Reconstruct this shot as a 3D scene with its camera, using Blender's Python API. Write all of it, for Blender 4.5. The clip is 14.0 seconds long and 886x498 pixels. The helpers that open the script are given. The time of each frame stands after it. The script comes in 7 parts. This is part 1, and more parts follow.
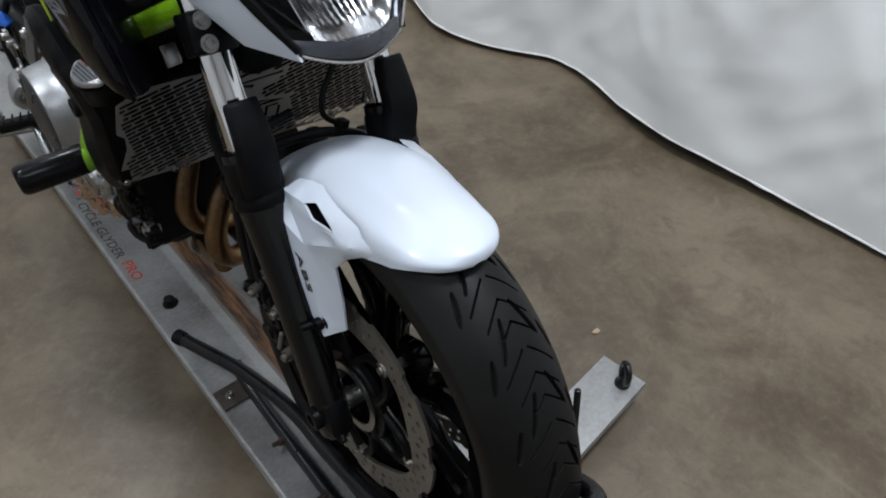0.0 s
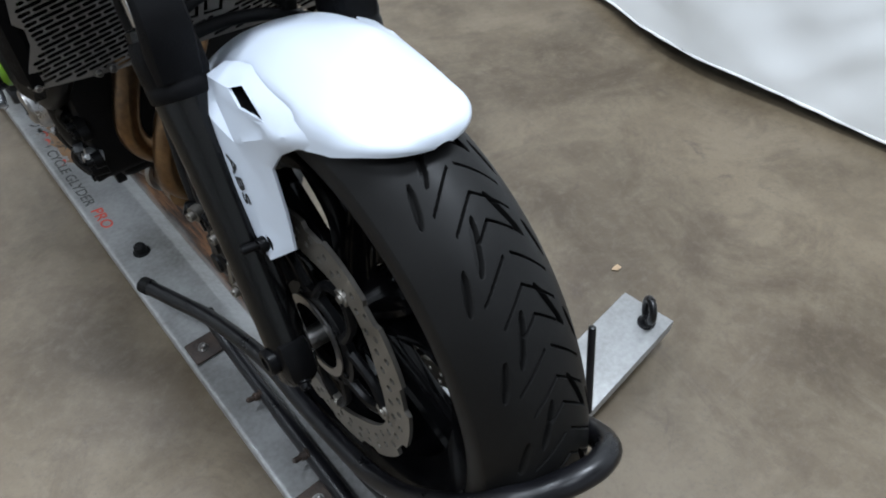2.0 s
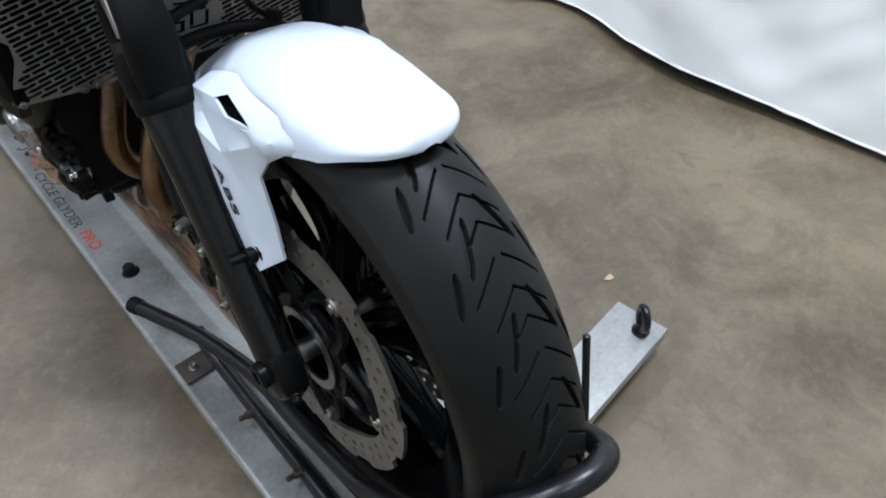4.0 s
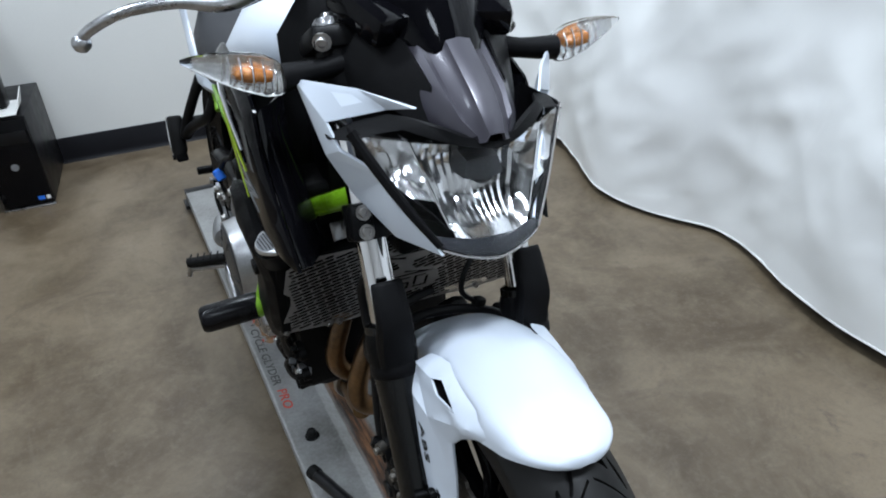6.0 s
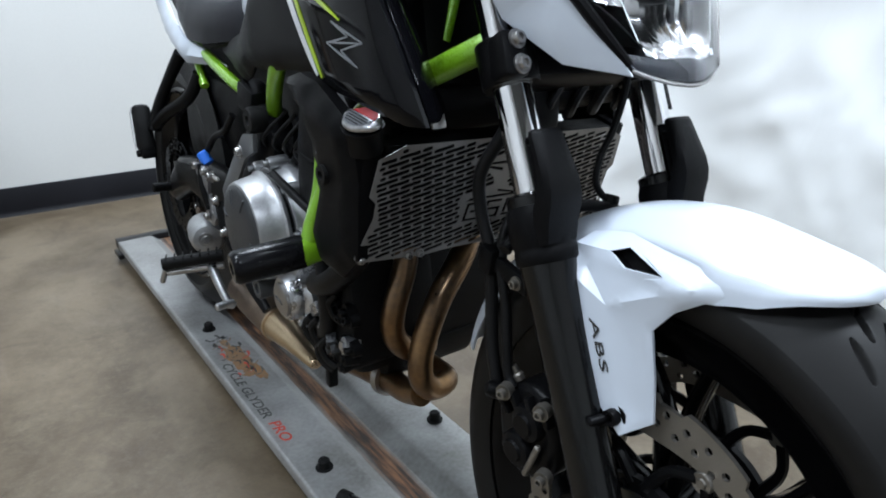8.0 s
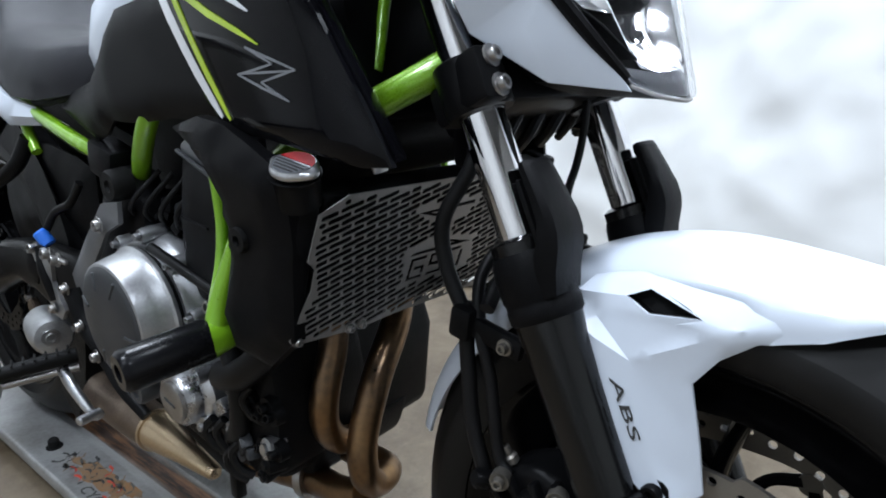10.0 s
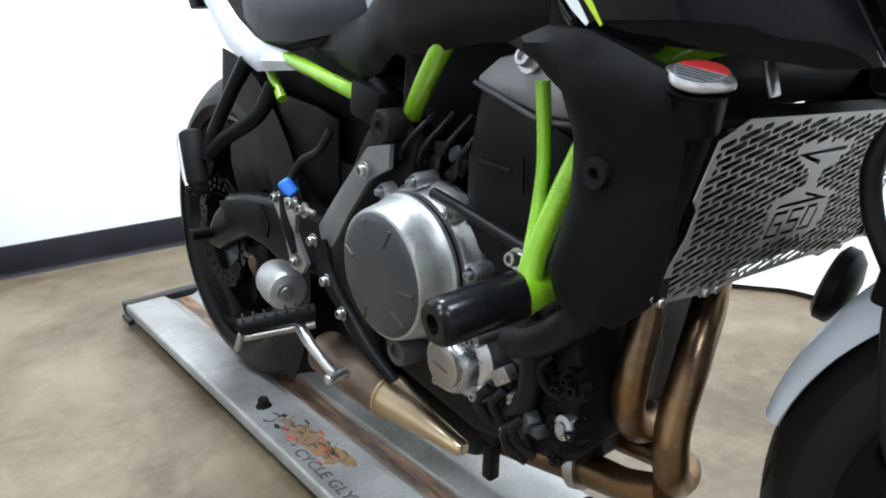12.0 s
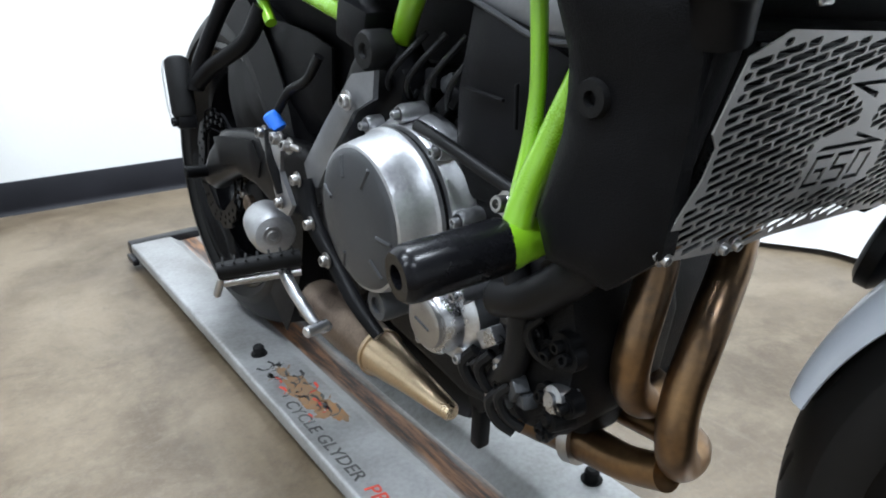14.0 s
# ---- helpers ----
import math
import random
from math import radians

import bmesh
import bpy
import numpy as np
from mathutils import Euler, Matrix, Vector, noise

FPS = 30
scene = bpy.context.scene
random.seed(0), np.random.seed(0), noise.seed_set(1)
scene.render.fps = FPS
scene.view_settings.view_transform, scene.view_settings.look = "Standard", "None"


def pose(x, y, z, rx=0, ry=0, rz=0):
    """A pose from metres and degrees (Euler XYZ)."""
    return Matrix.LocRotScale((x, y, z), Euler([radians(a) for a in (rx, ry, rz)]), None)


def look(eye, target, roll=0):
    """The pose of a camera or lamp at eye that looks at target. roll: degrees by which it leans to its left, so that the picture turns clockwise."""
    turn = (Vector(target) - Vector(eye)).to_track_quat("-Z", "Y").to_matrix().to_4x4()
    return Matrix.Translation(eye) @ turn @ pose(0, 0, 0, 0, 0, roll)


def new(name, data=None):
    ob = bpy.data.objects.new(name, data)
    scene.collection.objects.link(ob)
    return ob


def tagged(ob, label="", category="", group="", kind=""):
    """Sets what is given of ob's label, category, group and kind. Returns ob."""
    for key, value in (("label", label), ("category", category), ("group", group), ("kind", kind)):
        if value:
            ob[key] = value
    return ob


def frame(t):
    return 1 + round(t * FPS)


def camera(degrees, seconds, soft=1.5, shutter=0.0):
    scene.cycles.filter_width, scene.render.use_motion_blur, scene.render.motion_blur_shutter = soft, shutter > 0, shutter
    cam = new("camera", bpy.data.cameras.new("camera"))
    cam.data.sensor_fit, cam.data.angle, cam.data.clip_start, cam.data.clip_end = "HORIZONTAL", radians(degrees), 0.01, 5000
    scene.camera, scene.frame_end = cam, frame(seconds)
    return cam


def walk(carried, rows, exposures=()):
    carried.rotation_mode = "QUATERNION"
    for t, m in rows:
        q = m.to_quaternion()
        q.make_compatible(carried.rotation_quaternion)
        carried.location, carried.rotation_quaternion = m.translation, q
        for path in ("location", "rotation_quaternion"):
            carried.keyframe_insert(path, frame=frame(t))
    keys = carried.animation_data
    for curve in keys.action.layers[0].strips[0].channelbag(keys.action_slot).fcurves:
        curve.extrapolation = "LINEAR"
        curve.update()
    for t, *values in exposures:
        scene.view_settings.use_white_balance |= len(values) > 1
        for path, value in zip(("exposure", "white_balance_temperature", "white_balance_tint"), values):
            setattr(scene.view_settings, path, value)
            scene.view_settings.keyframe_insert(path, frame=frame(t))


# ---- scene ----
cam = camera(64.5, 14.0, 1.9)
PATH = [
    (0, (-0.381, -0.49, 1.075), (0.584, 0.606, -0.291), 1.1),
    (0.5, (-0.325, -0.523, 1.056), (0.486, 0.619, -0.373), -0.8),
    (1, (-0.309, -0.53, 1.047), (0.459, 0.614, -0.402), -1.2),
    (1.5, (-0.302, -0.518, 1.01), (0.403, 0.646, -0.456), -5.0),
    (2, (-0.297, -0.476, 0.924), (0.565, 0.627, -0.504), -3.2),
    (2.2, (-0.281, -0.463, 0.894), (0.656, 0.607, -0.512), -1.8),
    (4.3, (-0.311, -0.491, 0.921), (0.574, 0.642, -0.47), -4.6),
    (4.5, (-0.325, -0.505, 0.948), (0.53, 0.629, -0.46), -4.9),
    (5, (-0.337, -0.532, 1.048), (0.478, 0.645, -0.349), -3.4),
    (5.5, (-0.334, -0.516, 1.117), (0.437, 0.89, -0.078), -3.6),
    (6, (-0.351, -0.512, 1.148), (0.373, 1.021, 0.086), -2.7),
    (6.5, (-0.435, -0.497, 1.148), (0.274, 1.05, 0.097), -1.5),
    (7, (-0.572, -0.44, 1.062), (0.318, 1.013, 0.014), 1.0),
    (7.5, (-0.613, -0.386, 0.924), (0.449, 0.998, -0.054), 2.4),
    (8, (-0.556, -0.34, 0.84), (0.515, 1.168, 0.079), -0.3),
    (8.5, (-0.545, -0.321, 0.833), (0.565, 1.21, 0.183), -0.3),
    (8.7, (-0.539, -0.314, 0.837), (0.572, 1.22, 0.194), -1.7),
    (10.8, (-0.598, -0.095, 0.783), (0.966, 0.996, 0.18), -0.6),
    (11, (-0.612, -0.081, 0.788), (0.924, 1.037, 0.163), -1.9),
    (11.5, (-0.665, -0.015, 0.782), (0.703, 1.296, 0.142), -1.3),
    (12, (-0.632, 0.018, 0.734), (0.562, 1.497, 0.112), -1.6),
    (12.5, (-0.556, 0.049, 0.692), (0.553, 1.555, -0.017), -1.0),
    (13, (-0.542, 0.058, 0.68), (0.542, 1.564, -0.066), -1.2),
    (13.5, (-0.546, 0.054, 0.682), (0.548, 1.551, -0.068), -1.2),
    (14, (-0.548, 0.054, 0.7), (0.543, 1.551, -0.054), -0.8),
]
walk(cam, [(t, look(eye, target, roll)) for t, eye, target, roll in PATH],
     exposures=[(0, 0.20, 6080, 10), (1.2, 0.12, 5950, 9), (1.6, 0.12, 5900, 9), (2.0, 0.76, 5780, 8), (2.2, 0.83, 5780, 8), (4.3, 0.98, 5750, 8), (5, 1.13, 5750, 8), (5.5, 0.93, 5830, 7), (6, 0.56, 5750, 7), (7, 0.39, 5750, 7), (7.6, 0.84, 5750, 7), (8.5, 0.94, 5760, 8), (11, 1.02, 5780, 9), (11.5, 1.52, 5930, 8), (12.3, 1.76, 5930, 7), (14, 1.70, 5780, 8)])

from mathutils.geometry import delaunay_2d_cdt

# ---- light ----
world = bpy.data.worlds.new("world")
world.use_nodes = True
scene.world = world
world.node_tree.nodes["Background"].inputs[0].default_value = (0.9, 0.95, 1.0, 1)
world.node_tree.nodes["Background"].inputs[1].default_value = 0.004


def lamp(x, y, z, watts, size, colour=(0.97, 0.985, 1.0)):
    data = bpy.data.lights.new("high_bay_light", "AREA")
    data.shape, data.size, data.energy, data.color = "DISK", size, watts, colour
    ob = new("high_bay_light", data)
    ob.matrix_world = pose(x, y, z)
    return ob


for lx, ly, lw in ((-1.2, -1.7, 15), (-1.5, 0.9, 30), (0.40, -0.55, 47), (0.2, 1.7, 40), (-2.6, -0.2, 16)):
    lamp(lx, ly, 3.3, lw, 0.60)


# ---- materials ----
def surf(name, colour, rough=0.5, metal=0.0, var=0.12, scale=14.0, fine=220.0, bump=0.0, coat=0.0, tint=None, rvar=0.1, spec=0.5):
    """A surface with variation at two scales, in metres; spec: how strongly a bare surface mirrors."""
    m = bpy.data.materials.new(name)
    m.use_nodes = True
    nt = m.node_tree
    b = nt.nodes["Principled BSDF"]
    tc = nt.nodes.new("ShaderNodeTexCoord")
    n1 = nt.nodes.new("ShaderNodeTexNoise")
    n1.inputs["Scale"].default_value, n1.inputs["Detail"].default_value = scale, 6
    n2 = nt.nodes.new("ShaderNodeTexNoise")
    n2.inputs["Scale"].default_value, n2.inputs["Detail"].default_value = fine, 3
    for n in (n1, n2):
        nt.links.new(tc.outputs["Object"], n.inputs["Vector"])
    add = nt.nodes.new("ShaderNodeMath")
    add.operation = "MULTIPLY_ADD"
    nt.links.new(n2.outputs["Fac"], add.inputs[0])
    add.inputs[1].default_value = 0.35
    nt.links.new(n1.outputs["Fac"], add.inputs[2])
    ramp = nt.nodes.new("ShaderNodeMix")
    ramp.data_type = "RGBA"
    c2 = tint or tuple(c * (1 - 2 * var) for c in colour)
    ramp.inputs[6].default_value = (*c2, 1)
    ramp.inputs[7].default_value = (*(min(1, c * (1 + var)) for c in colour), 1)
    mr = nt.nodes.new("ShaderNodeMapRange")
    mr.inputs[1].default_value, mr.inputs[2].default_value = 0.4, 0.95
    nt.links.new(add.outputs[0], mr.inputs[0])
    nt.links.new(mr.outputs[0], ramp.inputs[0])
    nt.links.new(ramp.outputs[2], b.inputs["Base Color"])
    rr = nt.nodes.new("ShaderNodeMapRange")
    rr.inputs[1].default_value, rr.inputs[2].default_value = 0.3, 1.0
    rr.inputs[3].default_value, rr.inputs[4].default_value = max(0.02, rough - rvar), min(1, rough + rvar)
    nt.links.new(add.outputs[0], rr.inputs[0])
    nt.links.new(rr.outputs[0], b.inputs["Roughness"])
    b.inputs["Metallic"].default_value = metal
    b.inputs["Specular IOR Level"].default_value = spec
    if coat:
        b.inputs["Coat Weight"].default_value, b.inputs["Coat Roughness"].default_value = coat, 0.06
    if bump:
        bp = nt.nodes.new("ShaderNodeBump")
        bp.inputs["Strength"].default_value, bp.inputs["Distance"].default_value = bump, 0.002
        nt.links.new(n2.outputs["Fac"], bp.inputs["Height"])
        nt.links.new(bp.outputs[0], b.inputs["Normal"])
    return m


WHITE = surf("pearl_white_paint", (0.585, 0.635, 0.715), 0.36, 0, 0.01, 6, 900, coat=0.35, rvar=0.03)
GLOSS = surf("gloss_black_paint", (0.003, 0.003, 0.004), 0.06, 0, 0.2, 10, 400, rvar=0.02, spec=0.15)
PLASTIC = surf("black_grained_plastic", (0.0044, 0.0044, 0.0050), 0.43, 0, 0.2, 12, 900, bump=0.25, spec=0.08)
SATIN = surf("satin_black_metal", (0.0045, 0.0045, 0.005), 0.36, 0.0, 0.2, 20, 500, spec=0.10)
FORKBLK = surf("black_fork_coating", (0.003, 0.003, 0.0032), 0.20, 0.0, 0.1, 20, 500, spec=0.36, rvar=0.02)
GREYP = surf("metallic_grey_paint", (0.050, 0.047, 0.060), 0.36, 0.35, 0.06, 8, 1200, coat=0.2, rvar=0.05)
SMOKY = surf("smoky_grey_plastic", (0.018, 0.019, 0.023), 0.20, 0, 0.1, 12, 500, rvar=0.05)
GREEN = surf("lime_green_paint", (0.195, 0.405, 0.010), 0.28, 0.15, 0.06, 10, 700, coat=0.5, rvar=0.04)
CHROME = surf("chrome", (0.78, 0.78, 0.80), 0.07, 1.0, 0.02, 10, 300, rvar=0.02)
STEEL = surf("worn_steel", (0.40, 0.39, 0.38), 0.33, 1.0, 0.12, 30, 400)
ALU = surf("cast_aluminium", (0.58, 0.59, 0.61), 0.29, 0.95, 0.14, 25, 300, bump=0.1, tint=(0.30, 0.30, 0.31))
ALUSATIN = surf("satin_cast_alloy", (0.46, 0.47, 0.48), 0.40, 0.9, 0.16, 22, 260, bump=0.12, tint=(0.28, 0.28, 0.29))
ALUDULL = surf("dull_grey_alloy", (0.20, 0.205, 0.215), 0.42, 0.6, 0.12, 25, 300, bump=0.1)
ENGGREY = surf("grey_engine_paint", (0.034, 0.036, 0.039), 0.40, 0.0, 0.1, 18, 700, bump=0.15, spec=0.35)
ENGBLK = surf("black_engine_paint", (0.004, 0.004, 0.0045), 0.5, 0.0, 0.25, 18, 500, bump=0.3, spec=0.12)
GUARD = surf("brushed_guard_steel", (0.29, 0.28, 0.27), 0.40, 0.55, 0.10, 20, 500)
DISC = surf("disc_steel", (0.25, 0.235, 0.21), 0.44, 0.85, 0.10, 30, 500)
BRONZE = surf("heat_tinted_pipe", (0.25, 0.150, 0.068), 0.33, 0.95, 0.25, 9, 120, tint=(0.070, 0.052, 0.040), rvar=0.10)
PIPE = surf("dull_stained_pipe", (0.20, 0.155, 0.115), 0.42, 0.8, 0.35, 14, 300, tint=(0.07, 0.05, 0.04))
TITAN = surf("straw_tinted_steel", (0.60, 0.47, 0.31), 0.30, 0.95, 0.15, 8, 300)
RUBBER = surf("tyre_rubber", (0.0058, 0.0057, 0.0056), 0.47, 0, 0.25, 9, 900, bump=0.05, spec=0.22)
GRIP = surf("black_rubber", (0.006, 0.006, 0.006), 0.6, 0, 0.2, 20, 800, bump=0.2, spec=0.15)
HOSE = surf("black_hose", (0.006, 0.006, 0.0065), 0.42, 0, 0.2, 20, 800, spec=0.18)
SEATM = surf("seat_vinyl", (0.011, 0.0115, 0.015), 0.46, 0, 0.12, 14, 1100, bump=0.35, spec=0.3)
DELRIN = surf("slider_nylon", (0.005, 0.005, 0.006), 0.24, 0, 0.15, 20, 600, spec=0.16)
RIM = surf("rim_black", (0.003, 0.003, 0.0034), 0.12, 0, 0.2, 20, 500, spec=0.13, rvar=0.04)
BLUE = surf("blue_cap", (0.03, 0.16, 0.70), 0.45, 0, 0.08, 30, 500)
RED = surf("red_label", (0.40, 0.012, 0.014), 0.5, 0, 0.15, 60, 500, spec=0.15)
STRIPEG = surf("lime_decal", (0.45, 0.62, 0.02), 0.3, 0, 0.03, 10, 700, coat=0.3)
STRIPEW = surf("white_decal", (0.78, 0.79, 0.82), 0.3, 0, 0.03, 10, 700, coat=0.3)
LOGOM = surf("silver_decal", (0.24, 0.25, 0.27), 0.35, 0.5, 0.05, 30, 700)
AMBER = surf("amber_bulb", (0.40, 0.15, 0.03), 0.15, 0, 0.25, 60, 500, tint=(0.25, 0.10, 0.03))
REFL = surf("reflector_chrome", (0.88, 0.88, 0.88), 0.13, 1.0, 0.04, 60, 300, rvar=0.06)
GALV = surf("zinc_plated_steel", (0.345, 0.35, 0.35), 0.42, 0.45, 0.22, 9, 130, tint=(0.165, 0.160, 0.150), bump=0.08, rvar=0.14)
RUST = surf("rusty_steel", (0.19, 0.105, 0.060), 0.66, 0.2, 0.3, 13, 150, bump=0.5, tint=(0.040, 0.027, 0.021))


def streaked(name):
    """Zinc-plated channel floor with an uneven streak of dark and orange rust worn along its middle."""
    m = surf(name, (0.33, 0.33, 0.325), 0.52, 0.35, 0.22, 9, 130, tint=(0.15, 0.143, 0.132), bump=0.2)
    nt = m.node_tree
    b = nt.nodes["Principled BSDF"]
    base = b.inputs["Base Color"].links[0].from_socket
    tc = nt.nodes.new("ShaderNodeTexCoord")
    sep = nt.nodes.new("ShaderNodeSeparateXYZ")
    nt.links.new(tc.outputs["Object"], sep.inputs[0])
    big = nt.nodes.new("ShaderNodeTexNoise")
    big.inputs["Scale"].default_value, big.inputs["Detail"].default_value = 24, 8
    big.inputs["Roughness"].default_value = 0.7
    nt.links.new(tc.outputs["Object"], big.inputs["Vector"])

    def op(kind, a, c):
        n = nt.nodes.new("ShaderNodeMath")
        n.operation = kind
        for i, v in enumerate((a, c)):
            if v is None:
                continue
            if isinstance(v, (int, float)):
                n.inputs[i].default_value = v
            else:
                nt.links.new(v, n.inputs[i])
        return n.outputs[0]

    def ranged(v, a, c):
        n = nt.nodes.new("ShaderNodeMapRange")
        n.inputs[1].default_value, n.inputs[2].default_value = a, c
        nt.links.new(v, n.inputs[0])
        return n.outputs[0]

    long = nt.nodes.new("ShaderNodeMapping")
    long.inputs["Scale"].default_value = (1.0, 0.09, 1.0)
    nt.links.new(tc.outputs["Object"], long.inputs["Vector"])
    nt.links.new(long.outputs[0], big.inputs["Vector"])
    off = op("ABSOLUTE", op("ADD", sep.outputs[0], 0.073), None)
    edge = op("SUBTRACT", op("MULTIPLY", big.outputs["Fac"], 0.048), off)
    mask = ranged(edge, -0.004, 0.010)
    fine = nt.nodes.new("ShaderNodeTexNoise")
    fine.inputs["Scale"].default_value, fine.inputs["Detail"].default_value = 90, 7
    fine.inputs["Roughness"].default_value = 0.65
    nt.links.new(long.outputs[0], fine.inputs["Vector"])
    rust = nt.nodes.new("ShaderNodeMix")
    rust.data_type = "RGBA"
    rust.inputs[6].default_value, rust.inputs[7].default_value = (0.030, 0.019, 0.015, 1), (0.27, 0.130, 0.055, 1)
    nt.links.new(ranged(fine.outputs["Fac"], 0.42, 0.66), rust.inputs[0])
    mix = nt.nodes.new("ShaderNodeMix")
    mix.data_type = "RGBA"
    nt.links.new(mask, mix.inputs[0])
    nt.links.new(base, mix.inputs[6])
    nt.links.new(rust.outputs[2], mix.inputs[7])
    nt.links.new(mix.outputs[2], b.inputs["Base Color"])
    nt.links.new(op("MULTIPLY", op("SUBTRACT", 1.0, mask), 0.35), b.inputs["Metallic"])
    return m


CHANNEL = streaked("rust_streaked_zinc")
DKRUST = surf("dark_rusted_bracket", (0.045, 0.028, 0.019), 0.62, 0.1, 0.4, 40, 260, bump=0.5, tint=(0.012, 0.010, 0.009))
DKSTEEL = surf("black_coated_tube", (0.006, 0.006, 0.0075), 0.32, 0.0, 0.25, 24, 400, spec=0.4)
INK = surf("black_ink", (0.035, 0.035, 0.035), 0.6, 0, 0.2, 60, 400, tint=(0.016, 0.016, 0.016))
WORNINK = surf("worn_black_print", (0.085, 0.084, 0.080), 0.6, 0, 0.2, 70, 300, tint=(0.022, 0.022, 0.021))
INKRED = surf("red_ink", (0.50, 0.055, 0.03), 0.6, 0, 0.25, 80, 500)
WALLP = surf("painted_wall", (0.63, 0.63, 0.61), 0.62, 0, 0.03, 1.6, 120, bump=0.1)
# for the unseen walls: pale so they bounce fill onto the near side
DULL = surf("unseen_bounce_wall", (0.66, 0.66, 0.64), 0.7, 0, 0.05, 1.6, 120)
BASEB = surf("black_cove_base", (0.007, 0.007, 0.009), 0.45, 0, 0.2, 6, 200, spec=0.15)
# unseen ceiling, kept grey for less bounce and darker reflections
CEIL = surf("ceiling_paint", (0.14, 0.14, 0.14), 0.8, 0, 0.04, 2, 60)
PCBLACK = surf("computer_case", (0.007, 0.007, 0.008), 0.35, 0, 0.2, 20, 400, spec=0.2)
WPLAST = surf("white_plastic", (0.72, 0.72, 0.70), 0.45, 0, 0.04, 10, 300)
TANLEG = surf("beige_painted_leg", (0.30, 0.275, 0.25), 0.5, 0.1, 0.1, 12, 300)
CARD = surf("brown_card", (0.40, 0.28, 0.20), 0.8, 0, 0.1, 20, 300)
PAPER = surf("paper_scrap", (0.46, 0.33, 0.20), 0.8, 0, 0.08, 60, 600)


def glass(name, colour=(1, 1, 1), rough=0.02, ior=1.45):
    m = bpy.data.materials.new(name)
    m.use_nodes = True
    b = m.node_tree.nodes["Principled BSDF"]
    b.inputs["Base Color"].default_value = (*colour, 1)
    b.inputs["Transmission Weight"].default_value = 1.0
    b.inputs["Roughness"].default_value = rough
    b.inputs["IOR"].default_value = ior
    return m


GLASS = glass("clear_lens", (0.97, 0.98, 1.0), 0.01, 1.15)


def concrete():
    m = bpy.data.materials.new("sealed_concrete")
    m.use_nodes = True
    nt = m.node_tree
    b = nt.nodes["Principled BSDF"]
    tc = nt.nodes.new("ShaderNodeTexCoord")

    def nz(scale, detail, rough=0.55, dist=0.0, stretch=None):
        n = nt.nodes.new("ShaderNodeTexNoise")
        n.inputs["Scale"].default_value, n.inputs["Detail"].default_value = scale, detail
        n.inputs["Roughness"].default_value, n.inputs["Distortion"].default_value = rough, dist
        if stretch:
            mp = nt.nodes.new("ShaderNodeMapping")
            mp.inputs["Scale"].default_value = stretch
            mp.inputs["Rotation"].default_value = (0, 0, 0.6)
            nt.links.new(tc.outputs["Object"], mp.inputs["Vector"])
            nt.links.new(mp.outputs[0], n.inputs["Vector"])
        else:
            nt.links.new(tc.outputs["Object"], n.inputs["Vector"])
        return n.outputs["Fac"]

    def mix(fac, lo, hi, a, c):
        mr = nt.nodes.new("ShaderNodeMapRange")
        mr.inputs[1].default_value, mr.inputs[2].default_value = lo, hi
        nt.links.new(fac, mr.inputs[0])
        mx = nt.nodes.new("ShaderNodeMix")
        mx.data_type = "RGBA"
        nt.links.new(mr.outputs[0], mx.inputs[0])
        for k, v in ((6, a), (7, c)):
            if isinstance(v, tuple):
                mx.inputs[k].default_value = (*v, 1)
            else:
                nt.links.new(v, mx.inputs[k])
        return mx.outputs[2]

    base = mix(nz(1.9, 9, 0.62, 0.8), 0.38, 0.63, (0.063, 0.045, 0.025), (0.155, 0.122, 0.080))
    base = mix(nz(8, 8, 0.68, 0.5), 0.46, 0.92, base, (0.182, 0.149, 0.101))
    base = mix(nz(4.3, 7, 0.72, 1.0), 0.52, 0.78, base, (0.057, 0.039, 0.023))
    base = mix(nz(15, 6, 0.7, 0.8), 0.60, 0.80, base, (0.067, 0.050, 0.035))
    base = mix(nz(26, 6, 0.65, 0.3, (1.0, 0.10, 1.0)), 0.62, 1.05, base, (0.190, 0.161, 0.123))
    base = mix(nz(19, 6, 0.65, 0.3, (0.14, 1.0, 1.0)), 0.64, 1.10, base, (0.195, 0.164, 0.127))
    base = mix(nz(48, 6, 0.75), 0.50, 1.25, base, (0.195, 0.163, 0.121))
    base = mix(nz(70, 5, 0.7), 0.52, 1.20, base, (0.061, 0.046, 0.034))
    base = mix(nz(170, 3), 0.54, 1.05, base, (0.087, 0.070, 0.056))
    nt.links.new(base, b.inputs["Base Color"])
    mr = nt.nodes.new("ShaderNodeMapRange")
    mr.inputs[1].default_value, mr.inputs[2].default_value = 0.3, 0.75
    mr.inputs[3].default_value, mr.inputs[4].default_value = 0.30, 0.52
    nt.links.new(nz(5, 6), mr.inputs[0])
    nt.links.new(mr.outputs[0], b.inputs["Roughness"])
    bp = nt.nodes.new("ShaderNodeBump")
    bp.inputs["Strength"].default_value, bp.inputs["Distance"].default_value = 0.12, 0.002
    nt.links.new(nz(120, 4), bp.inputs["Height"])
    nt.links.new(bp.outputs[0], b.inputs["Normal"])
    return m


